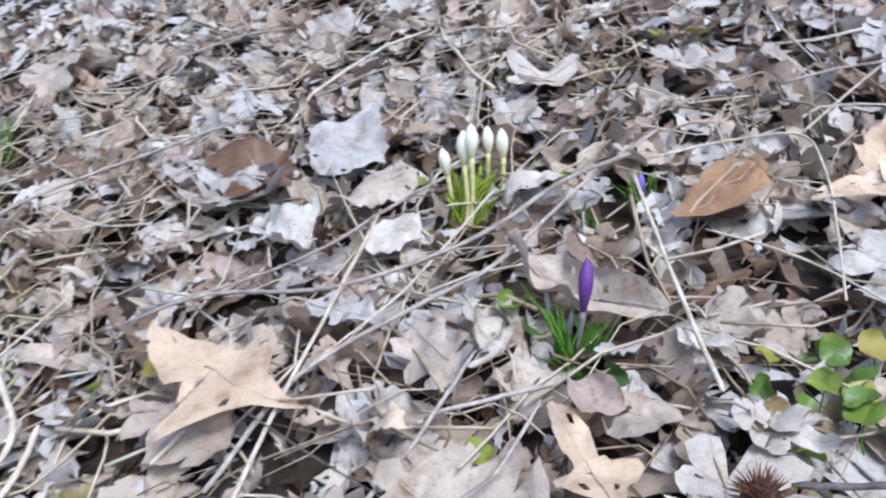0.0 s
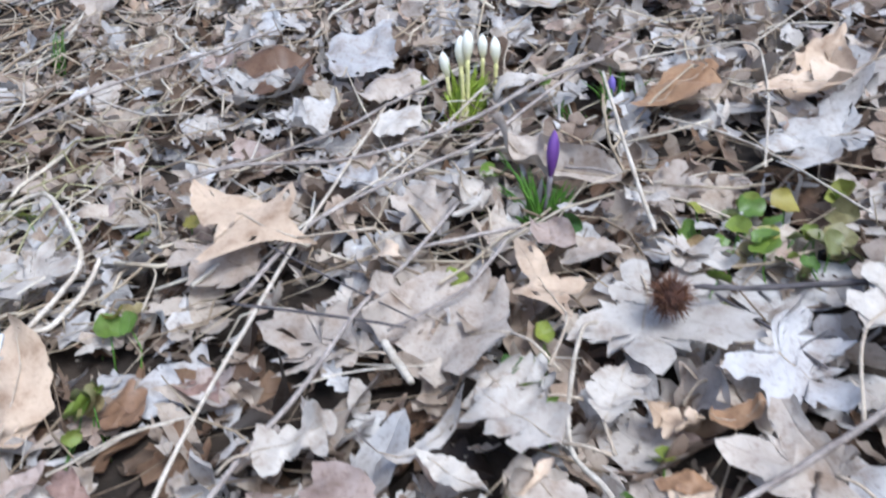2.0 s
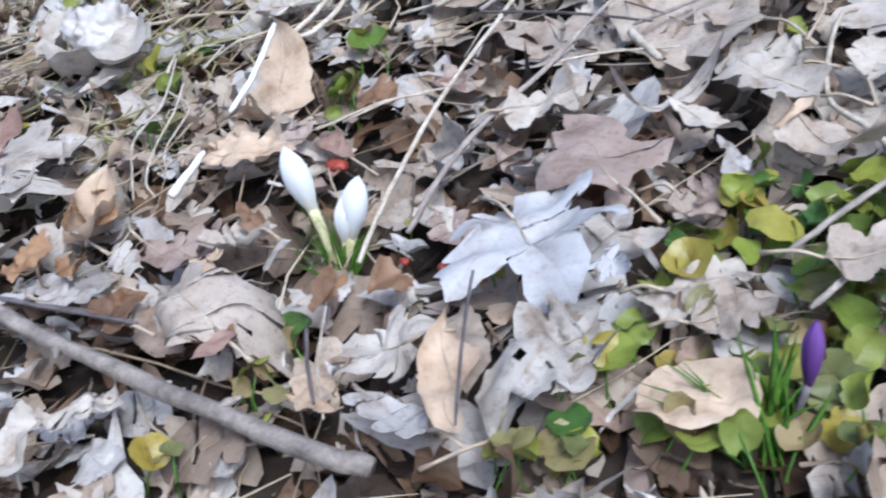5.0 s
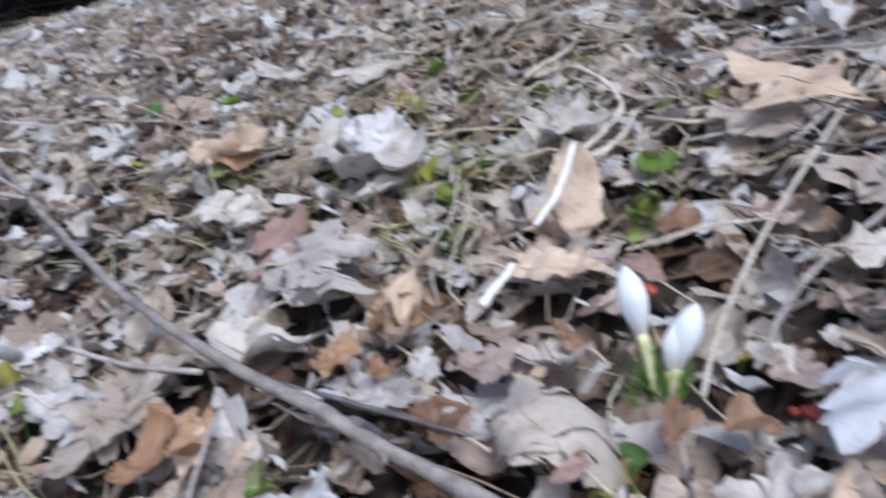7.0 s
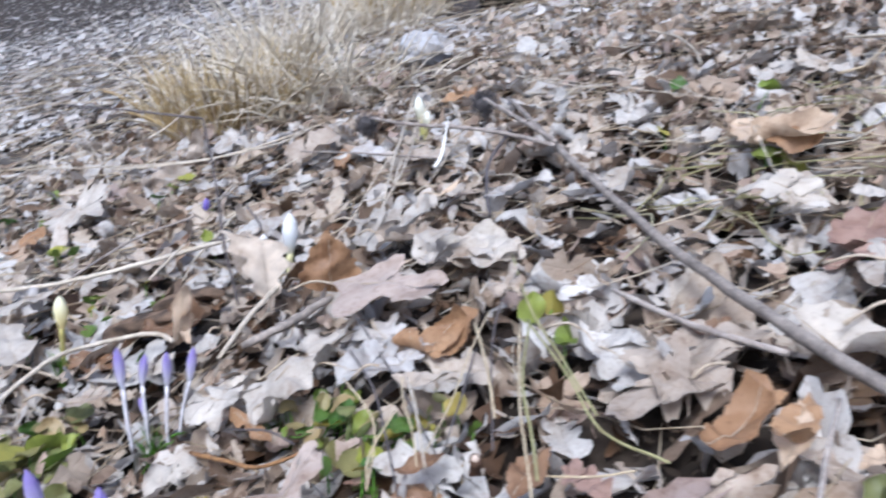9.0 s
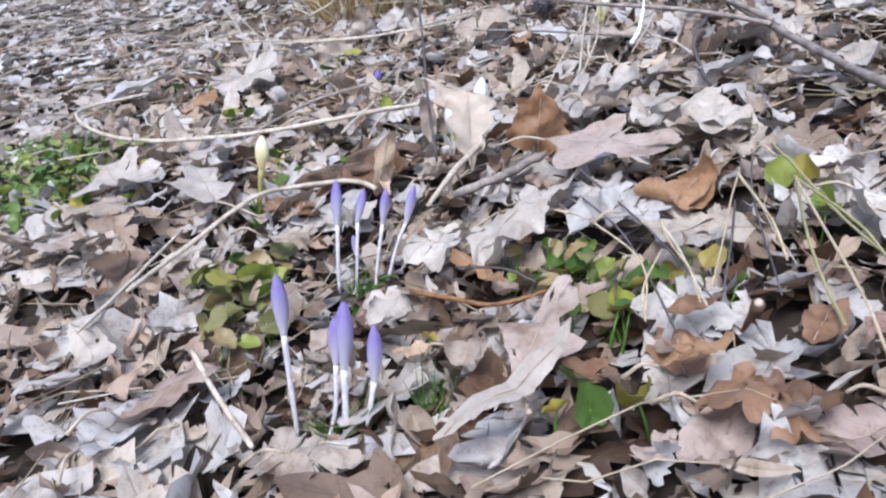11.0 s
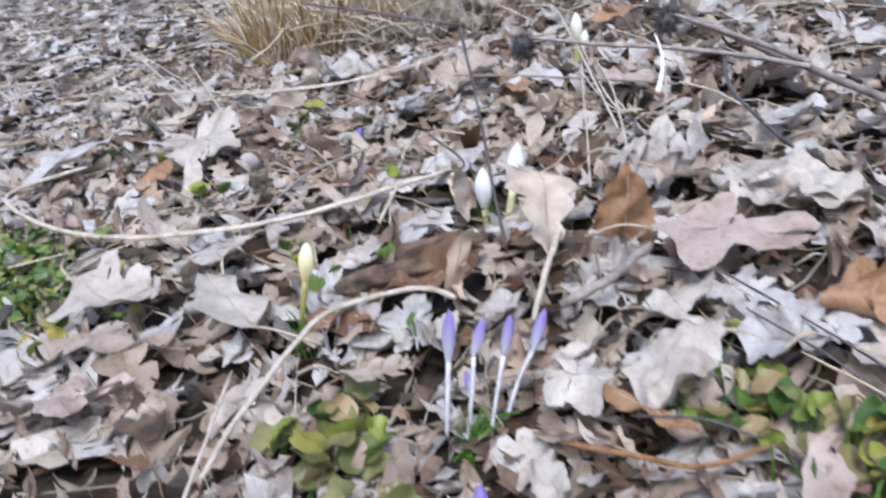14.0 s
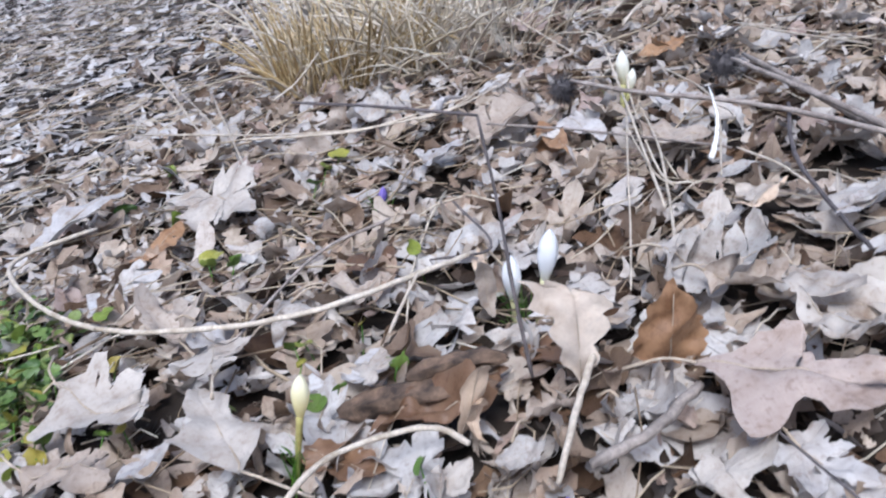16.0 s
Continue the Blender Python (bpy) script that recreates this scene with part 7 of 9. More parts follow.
fallen_leaf("maple", "beige", (0.18, 0.191, 0.044), (0.122, 0.217, 0.044), 441, 0.8, 0.3, 0.3, 0.04, 0)
fallen_leaf("oval", "rust", (0.115, 0.23, 0.046), (0.154, 0.236, 0.046), 442, 0.5, 1.0, 0.3, 0.04, 0)
fallen_leaf("oak", "pale", (0.075, 0.236, 0.04), (0.089, 0.272, 0.04), 443, 1.0, 0.3, 0.3, 0.05, 0)
fallen_leaf("oval", "tan", (0.1, 0.179, 0.05), (0.118, 0.191, 0.05), 444, 0.9, 0.8, 0.4, 0.04, 0)
fallen_leaf("oval", "white", (-0.035, 0.222, 0.042), (0.014, 0.245, 0.042), 445, 0.5, 0.8, 0.4, 0.04, 0)
fallen_leaf("oak", "pale", (-0.1, 0.239, 0.04), (-0.053, 0.252, 0.04), 446, 0.9, 0.4, 0.3, 0.05, 0)
fallen_leaf("oak", "white", (0.058, 0.226, 0.042), (0.017, 0.264, 0.042), 447, 1.1, 0.3, 0.3, 0.04, 0)
fallen_leaf("maple", "lilac", (0.152, 0.278, 0.042), (0.191, 0.233, 0.042), 448, 1.1, 0.25, 0.25, 0.03, 0)
fallen_leaf("maple", "white", (0.121, 0.356, 0.04), (0.157, 0.335, 0.04), 449, 0.8, 0.4, 0.3, 0.05, 0)
fallen_leaf("oval", "pink", (0.155, 0.11, 0.04), (0.171, 0.113, 0.04), 450, 0.7, 0.5, 0.3, 0.04, 0)
fallen_leaf("oval", "white", (-0.025, 0.136, 0.04), (-0.003, 0.137, 0.04), 451, 1.2, 0.5, 0.3, 0.04, 0)
fallen_leaf("maple", "white", (-0.427, 0.196, 0.045), (-0.349, 0.232, 0.045), 452, 1.1, 0.12, 0.2, 0.03, 0)
fallen_leaf("oval", "red", (-0.437, 0.201, 0.046), (-0.414, 0.224, 0.046), 453, 0.7, 0.4, 0.3, 0.04, 0)
fallen_leaf("oval", "tan", (-0.251, 0.256, 0.03), (-0.275, 0.358, 0.03), 454, 0.75, 0.3, 0.4, 0.03, 0)
fallen_leaf("oak", "tan", (-0.268, 0.212, 0.042), (-0.209, 0.219, 0.042), 455, 0.8, 0.4, 0.3, 0.05, 0)
fallen_leaf("oval", "tan", (-0.286, 0.127, 0.05), (-0.324, 0.186, 0.05), 456, 0.9, 0.9, 0.5, 0.05, 20)
fallen_leaf("maple", "beige", (-0.177, 0.065, 0.045), (-0.231, 0.125, 0.045), 457, 1.0, 0.5, 0.4, 0.05, 0)
fallen_leaf("oval", "red", (-0.186, 0.056, 0.05), (-0.176, 0.076, 0.05), 458, 0.8, 0.4, 0.3, 0.03, 0)
fallen_leaf("maple", "pale", (-0.085, 0.07, 0.042), (-0.133, 0.079, 0.042), 459, 0.9, 0.35, 0.3, 0.04, 0)
fallen_leaf("oval", "tan", (-0.067, 0.03, 0.046), (-0.091, 0.084, 0.046), 460, 0.6, 0.7, 0.4, 0.03, 0)
fallen_leaf("oak", "lilac", (-0.077, 0.036, 0.04), (-0.112, 0.054, 0.04), 461, 0.8, 0.3, 0.3, 0.04, 0)
fallen_leaf("oak", "grey", (-0.062, 0.039, 0.04), (-0.026, 0.098, 0.04), 462, 0.8, 0.5, 0.3, 0.09, 0)
fallen_leaf("oval", "white", (-0.263, -0.009, 0.042), (-0.242, 0.035, 0.042), 463, 0.8, 0.5, 0.3, 0.08, 0)
fallen_leaf("oak", "lilac", (-0.312, 0.021, 0.04), (-0.271, 0.042, 0.04), 464, 0.9, 0.4, 0.3, 0.05, 0)
fallen_leaf("round", "pale", (-0.314, 0.003, 0.04), (-0.269, 0.008, 0.04), 465, 0.8, 0.3, 0.2, 0.05, 0)
fallen_leaf("oval", "rust", (-0.358, 0.037, 0.045), (-0.38, 0.086, 0.045), 466, 0.7, 0.5, 0.3, 0.04, 0)
fallen_leaf("scrap", "white", (-0.245, 0.05, 0.04), (-0.213, 0.037, 0.04), 467, 1.1, 0.6, 0.3, 0.1, 0)
fallen_leaf("oak", "grey", (-0.313, 0.105, 0.036), (-0.266, 0.112, 0.036), 468, 0.8, 0.4, 0.3, 0.05, 0)
fallen_leaf("oval", "brown", (-0.271, 0.085, 0.04), (-0.251, 0.105, 0.04), 469, 0.6, 0.6, 0.3, 0.04, 0)
fallen_leaf("scrap", "rust", (-0.337, 0.127, 0.04), (-0.329, 0.149, 0.04), 470, 0.9, 0.6, 0.3, 0.05, 0)
fallen_leaf("scrap", "rust", (-0.305, 0.116, 0.042), (-0.282, 0.128, 0.042), 471, 0.8, 0.7, 0.3, 0.05, 0)
fallen_leaf("oval", "white", (-0.499, 0.246, 0.04), (-0.492, 0.277, 0.04), 472, 0.8, 0.6, 0.4, 0.05, 0)
fallen_leaf("oval", "white", (-0.49, 0.295, 0.04), (-0.459, 0.302, 0.04), 473, 0.7, 0.6, 0.4, 0.05, 0)
fallen_leaf("oval", "tan", (-0.629, 0.381, 0.05), (-0.543, 0.371, 0.05), 474, 1.1, 0.6, 0.5, 0.04, 0)
fallen_leaf("maple", "pale", (-0.228, 0.141, 0.036), (-0.204, 0.173, 0.036), 475, 0.9, 0.4, 0.3, 0.04, 0)
fallen_leaf("oval", "beige", (-0.141, 0.043, 0.04), (-0.12, 0.053, 0.04), 476, 0.7, 0.7, 0.3, 0.04, 0)
fallen_leaf("oval", "brown", (-0.147, 0.095, 0.045), (-0.154, 0.13, 0.045), 477, 0.7, 0.5, 0.3, 0.03, 0)
fallen_leaf("oval", "pale", (0.026, 0.203, 0.04), (-0.01, 0.229, 0.04), 478, 0.8, 0.5, 0.3, 0.04, 0)
fallen_leaf("tri", "pink", (-0.715, 0.022, 0.046), (-0.628, 0.068, 0.046), 486, 1.25, 0.08, 0.08, 0.02, 0)
fallen_leaf("oval", "white", (-0.621, -0.084, 0.045), (-0.617, -0.015, 0.045), 480, 1.0, 0.5, 0.3, 0.1, 0)
fallen_leaf("oak", "lilac", (-0.612, -0.029, 0.04), (-0.568, -0.008, 0.04), 481, 1.2, 0.35, 0.3, 0.06, 0)
fallen_leaf("maple", "white", (-0.665, -0.088, 0.042), (-0.631, -0.064, 0.042), 482, 0.9, 0.4, 0.3, 0.05, 0)
fallen_leaf("tri", "white", (-0.825, -0.174, 0.04), (-0.925, -0.158, 0.04), 483, 0.8, 0.12, 0.2, 0.03, 0)
fallen_leaf("oak", "white", (-0.905, -0.152, 0.045), (-0.967, -0.139, 0.045), 484, 0.9, 0.3, 0.3, 0.04, 0)
fallen_leaf("oak", "white", (-1.016, -0.232, 0.04), (-0.926, -0.187, 0.04), 485, 1.0, 0.3, 0.3, 0.04, 0)
fallen_leaf("oval", "brown", (-0.777, -0.041, 0.03), (-0.833, -0.096, 0.03), 486, 0.7, 0.35, 0.5, 0.08, 0)
fallen_leaf("oak", "brown", (-0.82, -0.06, 0.03), (-0.801, -0.018, 0.03), 487, 0.6, 0.35, 0.4, 0.08, 0)
fallen_leaf("oval", "lilac", (-1.314, -0.193, 0.04), (-1.387, -0.084, 0.04), 488, 0.9, 0.15, 0.2, 0.03, 0)
fallen_leaf("oval", "grey", (-1.299, 0.15, 0.042), (-1.316, 0.208, 0.042), 489, 1.2, 0.3, 0.3, 0.04, 0)
fallen_leaf("oval", "lilac", (-1.232, 0.197, 0.04), (-1.236, 0.266, 0.04), 490, 1.0, 0.4, 0.3, 0.05, 0)
fallen_leaf("oak", "beige", (-1.134, 0.189, 0.042), (-1.127, 0.271, 0.042), 491, 1.1, 0.3, 0.3, 0.05, 0)
fallen_leaf("oval", "lilac", (-1.126, 0.129, 0.036), (-1.117, 0.18, 0.036), 492, 1.4, 0.2, 0.2, 0.04, 0)
fallen_leaf("oak", "grey", (-0.802, 0.101, 0.042), (-0.742, 0.137, 0.042), 493, 1.2, 0.3, 0.2, 0.04, 0)
fallen_leaf("oval", "white", (-0.73, 0.117, 0.046), (-0.676, 0.109, 0.046), 494, 0.7, 0.5, 0.3, 0.04, 0)
fallen_leaf("oval", "white", (-0.818, 0.1, 0.045), (-0.801, 0.121, 0.045), 495, 1.0, 0.6, 0.3, 0.05, 0)
fallen_leaf("oak", "beige", (-0.787, 0.033, 0.03), (-0.793, 0.066, 0.03), 496, 1.0, 0.4, 0.3, 0.05, 0)
fallen_leaf("maple", "white", (-1.29, -0.025, 0.04), (-1.154, -0.026, 0.04), 497, 0.9, 0.3, 0.3, 0.04, 0)
fallen_leaf("maple", "white", (-0.844, -0.075, 0.04), (-0.868, -0.08, 0.04), 498, 1.2, 0.4, 0.3, 0.05, 0)
fallen_leaf("oval", "tan", (-0.805, 0.17, 0.042), (-0.799, 0.218, 0.042), 499, 0.7, 0.7, 0.4, 0.05, 0)
fallen_leaf("oak", "beige", (-0.949, -0.267, 0.036), (-0.887, -0.223, 0.036), 500, 0.9, 0.3, 0.3, 0.05, 0)
fallen_leaf("oval", "lilac", (-0.878, -0.228, 0.04), (-0.884, -0.191, 0.04), 501, 0.8, 0.4, 0.3, 0.04, 0)
fallen_leaf("oak", "beige", (-0.978, -0.052, 0.04), (-0.936, -0.012, 0.04), 502, 0.7, 0.5, 0.3, 0.06, 0)
fallen_leaf("maple", "beige", (-1.006, -0.152, 0.036), (-1.069, -0.114, 0.036), 503, 1.0, 0.4, 0.3, 0.05, 0)
fallen_leaf("oak", "beige", (-0.757, -0.046, 0.036), (-0.746, -0.017, 0.036), 504, 1.1, 0.4, 0.3, 0.06, 0)
fallen_leaf("oval", "grey", (-0.74, -0.072, 0.036), (-0.734, -0.046, 0.036), 505, 1.1, 0.4, 0.3, 0.06, 0)
fallen_leaf("oval", "pale", (-0.482, -0.175, 0.045), (-0.486, -0.108, 0.045), 506, 0.5, 0.35, 0.3, 0.02, 0)
fallen_leaf("tri", "pink", (-0.499, -0.129, 0.045), (-0.534, -0.076, 0.045), 507, 1.0, 0.4, 0.4, 0.04, 0)
fallen_leaf("oak", "beige", (-0.553, -0.132, 0.036), (-0.538, -0.111, 0.036), 508, 1.0, 0.4, 0.3, 0.05, 0)
fallen_leaf("oval", "white", (-0.635, -0.126, 0.04), (-0.6, -0.14, 0.04), 509, 0.8, 0.4, 0.3, 0.05, 0)
fallen_leaf("oak", "beige", (-0.763, -0.163, 0.04), (-0.729, -0.128, 0.04), 510, 0.7, 0.5, 0.4, 0.05, 0)
fallen_leaf("oval", "beige", (-0.558, -0.019, 0.045), (-0.521, -0.005, 0.045), 511, 0.5, 0.6, 0.4, 0.04, 0)
fallen_leaf("oval", "rust", (-0.572, -0.002, 0.042), (-0.58, 0.045, 0.042), 512, 0.9, 0.5, 0.3, 0.04, 0)
fallen_leaf("oak", "beige", (-0.771, 0.1, 0.042), (-0.718, 0.113, 0.042), 513, 1.1, 0.3, 0.3, 0.05, 0)
fallen_leaf("oval", "white", (-0.706, 0.099, 0.045), (-0.652, 0.085, 0.045), 514, 0.9, 0.6, 0.4, 0.06, 0)
fallen_leaf("maple", "beige", (-0.575, 0.082, 0.045), (-0.611, 0.088, 0.045), 515, 1.0, 0.4, 0.3, 0.05, 0)
fallen_leaf("oak", "beige", (-0.798, -0.267, 0.04), (-0.802, -0.234, 0.04), 516, 0.9, 0.4, 0.3, 0.05, 0)
fallen_leaf("maple", "white", (-0.398, 0.152, 0.045), (-0.372, 0.238, 0.045), 517, 1.0, 0.35, 0.3, 0.04, 0)
fallen_leaf("oval", "pale", (-0.42, 0.135, 0.036), (-0.346, 0.158, 0.036), 518, 0.6, 0.4, 0.3, 0.06, 0)
fallen_leaf("oval", "white", (-0.537, 0.185, 0.04), (-0.485, 0.195, 0.04), 519, 0.6, 0.6, 0.4, 0.06, 0)
fallen_leaf("oval", "white", (-0.697, 0.275, 0.04), (-0.635, 0.253, 0.04), 520, 0.7, 0.5, 0.3, 0.06, 0)
fallen_leaf("oak", "pale", (-0.568, 0.274, 0.04), (-0.499, 0.28, 0.04), 521, 0.8, 0.5, 0.3, 0.06, 0)
fallen_leaf("maple", "beige", (-0.434, 0.089, 0.034), (-0.447, 0.027, 0.034), 522, 1.1, 0.3, 0.3, 0.05, 0)
fallen_leaf("oval", "rust", (-0.386, 0.022, 0.045), (-0.389, 0.069, 0.045), 523, 0.7, 0.5, 0.4, 0.04, 0)
fallen_leaf("oval", "rust", (-0.566, 0.014, 0.042), (-0.573, 0.046, 0.042), 524, 0.8, 0.5, 0.4, 0.04, 0)
fallen_leaf("oak", "lilac", (-0.575, -0.019, 0.04), (-0.576, 0.021, 0.04), 525, 0.9, 0.4, 0.3, 0.06, 0)
fallen_leaf("oval", "lilac", (-0.33, 0.093, 0.045), (-0.303, 0.1, 0.045), 526, 0.6, 0.4, 0.3, 0.04, 0)
fallen_leaf("oval", "pale", (-0.59, 0.534, 0.042), (-0.515, 0.554, 0.042), 527, 0.8, 0.4, 0.3, 0.04, 0)
fallen_leaf("fan", "cream", (-0.757, 0.0, 0.02), (-0.781, 0.003, 0.088), 528, 1.25, 0.1, 0.35, 0.05, 26.0)
fallen_leaf("oval", "rust", (-0.737, 0.042, 0.02), (-0.742, 0.038, 0.076), 529, 1.8, 0.3, 0.6, 0.05, 86.3)
fallen_leaf("oval", "tan", (-0.779, -0.066, 0.02), (-0.773, -0.059, 0.076), 530, 0.5, 0.5, 0.5, 0.03, 111.5)
fallen_leaf("oval", "beige", (-0.881, 0.029, 0.02), (-0.884, 0.025, 0.068), 531, 0.42, 0.4, 0.5, 0.03, 114.7)
fallen_leaf("oval", "tan", (-0.776, -0.063, 0.02), (-0.772, -0.057, 0.056), 532, 0.5, 0.5, 0.6, 0.03, 113.4)
fallen_leaf("oval", "beige", (-1.339, 0.149, 0.02), (-1.334, 0.159, 0.074), 533, 0.7, 0.2, 0.3, 0.04, 99.6)
fallen_leaf("scrap", "rust", (-0.326, 0.118, 0.042), (-0.329, 0.145, 0.042), 900, 0.9, 0.35, 0.25, 0.05, 0)
fallen_leaf("oval", "rust", (-0.295, 0.113, 0.042), (-0.291, 0.13, 0.042), 901, 0.9, 0.35, 0.25, 0.05, 0)
fallen_leaf("tri", "rust", (-0.343, 0.127, 0.042), (-0.324, 0.113, 0.042), 902, 0.9, 0.35, 0.25, 0.05, 0)
fallen_leaf("scrap", "rust", (-0.148, 0.106, 0.042), (-0.156, 0.13, 0.042), 903, 0.9, 0.35, 0.25, 0.05, 0)
fallen_leaf("oval", "rust", (-0.084, 0.116, 0.042), (-0.073, 0.107, 0.042), 904, 0.9, 0.35, 0.25, 0.05, 0)
fallen_leaf("tri", "brown", (-0.232, 0.082, 0.042), (-0.267, 0.098, 0.042), 905, 0.9, 0.35, 0.25, 0.05, 0)
fallen_leaf("scrap", "brown", (-0.179, 0.067, 0.042), (-0.2, 0.091, 0.042), 906, 0.9, 0.35, 0.25, 0.05, 0)
fallen_leaf("oval", "tan", (-0.358, 0.036, 0.042), (-0.374, 0.073, 0.042), 907, 0.9, 0.35, 0.25, 0.05, 0)
fallen_leaf("tri", "tan", (-0.141, 0.049, 0.042), (-0.119, 0.043, 0.042), 908, 0.9, 0.35, 0.25, 0.05, 0)
fallen_leaf("scrap", "brown", (-0.129, 0.131, 0.042), (-0.112, 0.105, 0.042), 909, 0.9, 0.35, 0.25, 0.05, 0)
fallen_leaf("oval", "rust", (-0.304, 0.14, 0.042), (-0.324, 0.187, 0.042), 910, 0.9, 0.35, 0.25, 0.05, 0)
fallen_leaf("tri", "brown", (-0.202, 0.154, 0.042), (-0.225, 0.175, 0.042), 911, 0.9, 0.35, 0.25, 0.05, 0)
fallen_leaf("scrap", "rust", (-0.613, 0.368, 0.042), (-0.553, 0.373, 0.042), 912, 0.9, 0.35, 0.25, 0.05, 0)
fallen_leaf("oval", "beige", (-0.038, 0.053, 0.042), (-0.026, 0.071, 0.042), 913, 0.9, 0.35, 0.25, 0.05, 0)
fallen_leaf("tri", "tan", (-0.221, 0.114, 0.042), (-0.218, 0.141, 0.042), 914, 0.9, 0.35, 0.25, 0.05, 0)
fallen_leaf("scrap", "tan", (-0.335, 0.068, 0.042), (-0.334, 0.049, 0.042), 915, 0.9, 0.35, 0.25, 0.05, 0)
green_plant([(-0.172, 0.067, 0.03, 0.006), (-0.168, 0.082, 0.03, 0.007), (-0.167, 0.105, 0.03, 0.007), (-0.178, 0.108, 0.03, 0.0054), (-0.18, 0.075, 0.03, 0.0045), (-0.16, 0.051, 0.03, 0.0061), (-0.157, 0.069, 0.03, 0.006)], M_DULL_GREEN, "olive round leaves growing beneath white crocuses")
green_plant([(-0.046, 0.043, 0.036, 0.006), (-0.028, 0.043, 0.036, 0.0051), (-0.056, 0.043, 0.036, 0.0041)], M_DULL_GREEN, "dull green round leaves beneath grey leaves")
green_plant([(-0.197, 0.035, 0.03, 0.0061), (-0.329, 0.058, 0.03, 0.0091), (-0.186, 0.032, 0.03, 0.0051)], M_DULL_GREEN, "olive leaves half hidden under a branch")
green_plant([(-0.329, 0.28, 0.026, 0.01), (-0.356, 0.36, 0.026, 0.009), (-0.367, 0.334, 0.026, 0.0091), (-0.4, 0.335, 0.026, 0.0082), (-0.214, 0.379, 0.026, 0.0082), (-0.207, 0.297, 0.026, 0.0081)], M_DULL_GREEN, "small dull green leaves among dry grass")
fallen_twig("twig", M_DARK_TWIG, 0.0017, 0.0013, [(-0.323, 0.097, 0.036), (-0.275, 0.089, 0.036), (-0.23, 0.082, 0.036)], "dark thin twig lying under the branch")
fallen_twig("twig", M_DARK_TWIG, 0.001, 0.0008, [(-0.077, 0.096, 0.05), (-0.072, 0.06, 0.05), (-0.065, 0.023, 0.05)], "thin dark twig crossing pale leaves")
fallen_twig("twig", M_DARK_TWIG, 0.0012, 0.001, [(-0.14, 0.071, 0.046), (-0.131, 0.051, 0.046), (-0.121, 0.033, 0.046)], "fine brown twig in the litter")
fallen_twig("twig", M_GREY_TWIG, 0.0017, 0.0013, [(-0.324, 0.001, 0.046), (-0.341, 0.033, 0.046), (-0.358, 0.068, 0.046)], "thin grey twig leaning on dry leaves")
green_plant([(0.122, 0.127, 0.0272, 0.0076), (0.003, 0.184, 0.0257, 0.0067), (0.005, 0.134, 0.0291, 0.0074), (0.065, 0.125, 0.0326, 0.0099), (0.061, 0.162, 0.0295, 0.0067), (0.089, 0.175, 0.0323, 0.0068), (0.103, 0.126, 0.0232, 0.0101), (0.079, 0.164, 0.0228, 0.0078), (0.02, 0.154, 0.0263, 0.0097), (0.035, 0.183, 0.0312, 0.0085), (0.082, 0.181, 0.0202, 0.0102), (0.01, 0.144, 0.0252, 0.0103), (0.06, 0.128, 0.0278, 0.0075), (0.114, 0.137, 0.0296, 0.0084)], M_GREEN, "creeping plant with round green leaves among dry leaves")
green_plant([(0.004, 0.088, 0.0215, 0.01), (0.073, 0.121, 0.0312, 0.0075), (0.033, 0.067, 0.0253, 0.0101), (0.066, 0.051, 0.0339, 0.0101), (0.105, 0.152, 0.03, 0.0107), (0.034, 0.099, 0.0267, 0.0113), (0.018, 0.122, 0.02, 0.0086), (0.069, 0.051, 0.0329, 0.0081), (0.134, 0.145, 0.0315, 0.0073), (0.032, 0.174, 0.032, 0.0106), (-0.013, 0.105, 0.0236, 0.009), (0.061, 0.165, 0.0321, 0.0079), (0.041, 0.177, 0.02, 0.0075), (0.026, 0.052, 0.0325, 0.0089), (0.043, 0.082, 0.032, 0.0082), (0.099, 0.116, 0.0283, 0.0102)], M_YELLOW_GREEN, "yellowing round leaves of a creeping plant")
green_plant([(0.05, 0.079, 0.0298, 0.0065), (0.065, 0.058, 0.0249, 0.0081), (0.037, 0.081, 0.031, 0.0107), (0.03, 0.079, 0.0248, 0.0102), (0.008, 0.059, 0.0271, 0.0098), (0.057, 0.131, 0.0269, 0.0067), (0.047, 0.062, 0.0203, 0.009), (0.049, 0.092, 0.0302, 0.0089), (0.061, 0.105, 0.0286, 0.0076), (0.058, 0.082, 0.0227, 0.011), (0.085, 0.049, 0.0241, 0.0085), (0.114, 0.15, 0.0297, 0.0076), (0.079, 0.103, 0.0277, 0.0085), (0.011, 0.109, 0.0329, 0.0074), (0.091, 0.138, 0.0227, 0.008)], M_DULL_GREEN, "dull olive and brownish round leaves of a creeping plant")
green_plant([(0.012, 0.137, 0.0251, 0.0072), (0.031, 0.175, 0.0284, 0.0104), (0.092, 0.124, 0.0214, 0.0099), (0.06, 0.14, 0.0245, 0.009), (0.115, 0.126, 0.0268, 0.0081), (0.15, 0.155, 0.0323, 0.0082), (0.058, 0.174, 0.0208, 0.0076), (0.034, 0.206, 0.0276, 0.0083), (0.056, 0.129, 0.0216, 0.0081), (0.008, 0.139, 0.0296, 0.0075), (0.077, 0.18, 0.0325, 0.0103), (0.007, 0.17, 0.0226, 0.0081), (0.114, 0.136, 0.0227, 0.0078), (0.067, 0.171, 0.0295, 0.0097)], M_GREEN, "creeping plant with round green leaves among dry leaves")
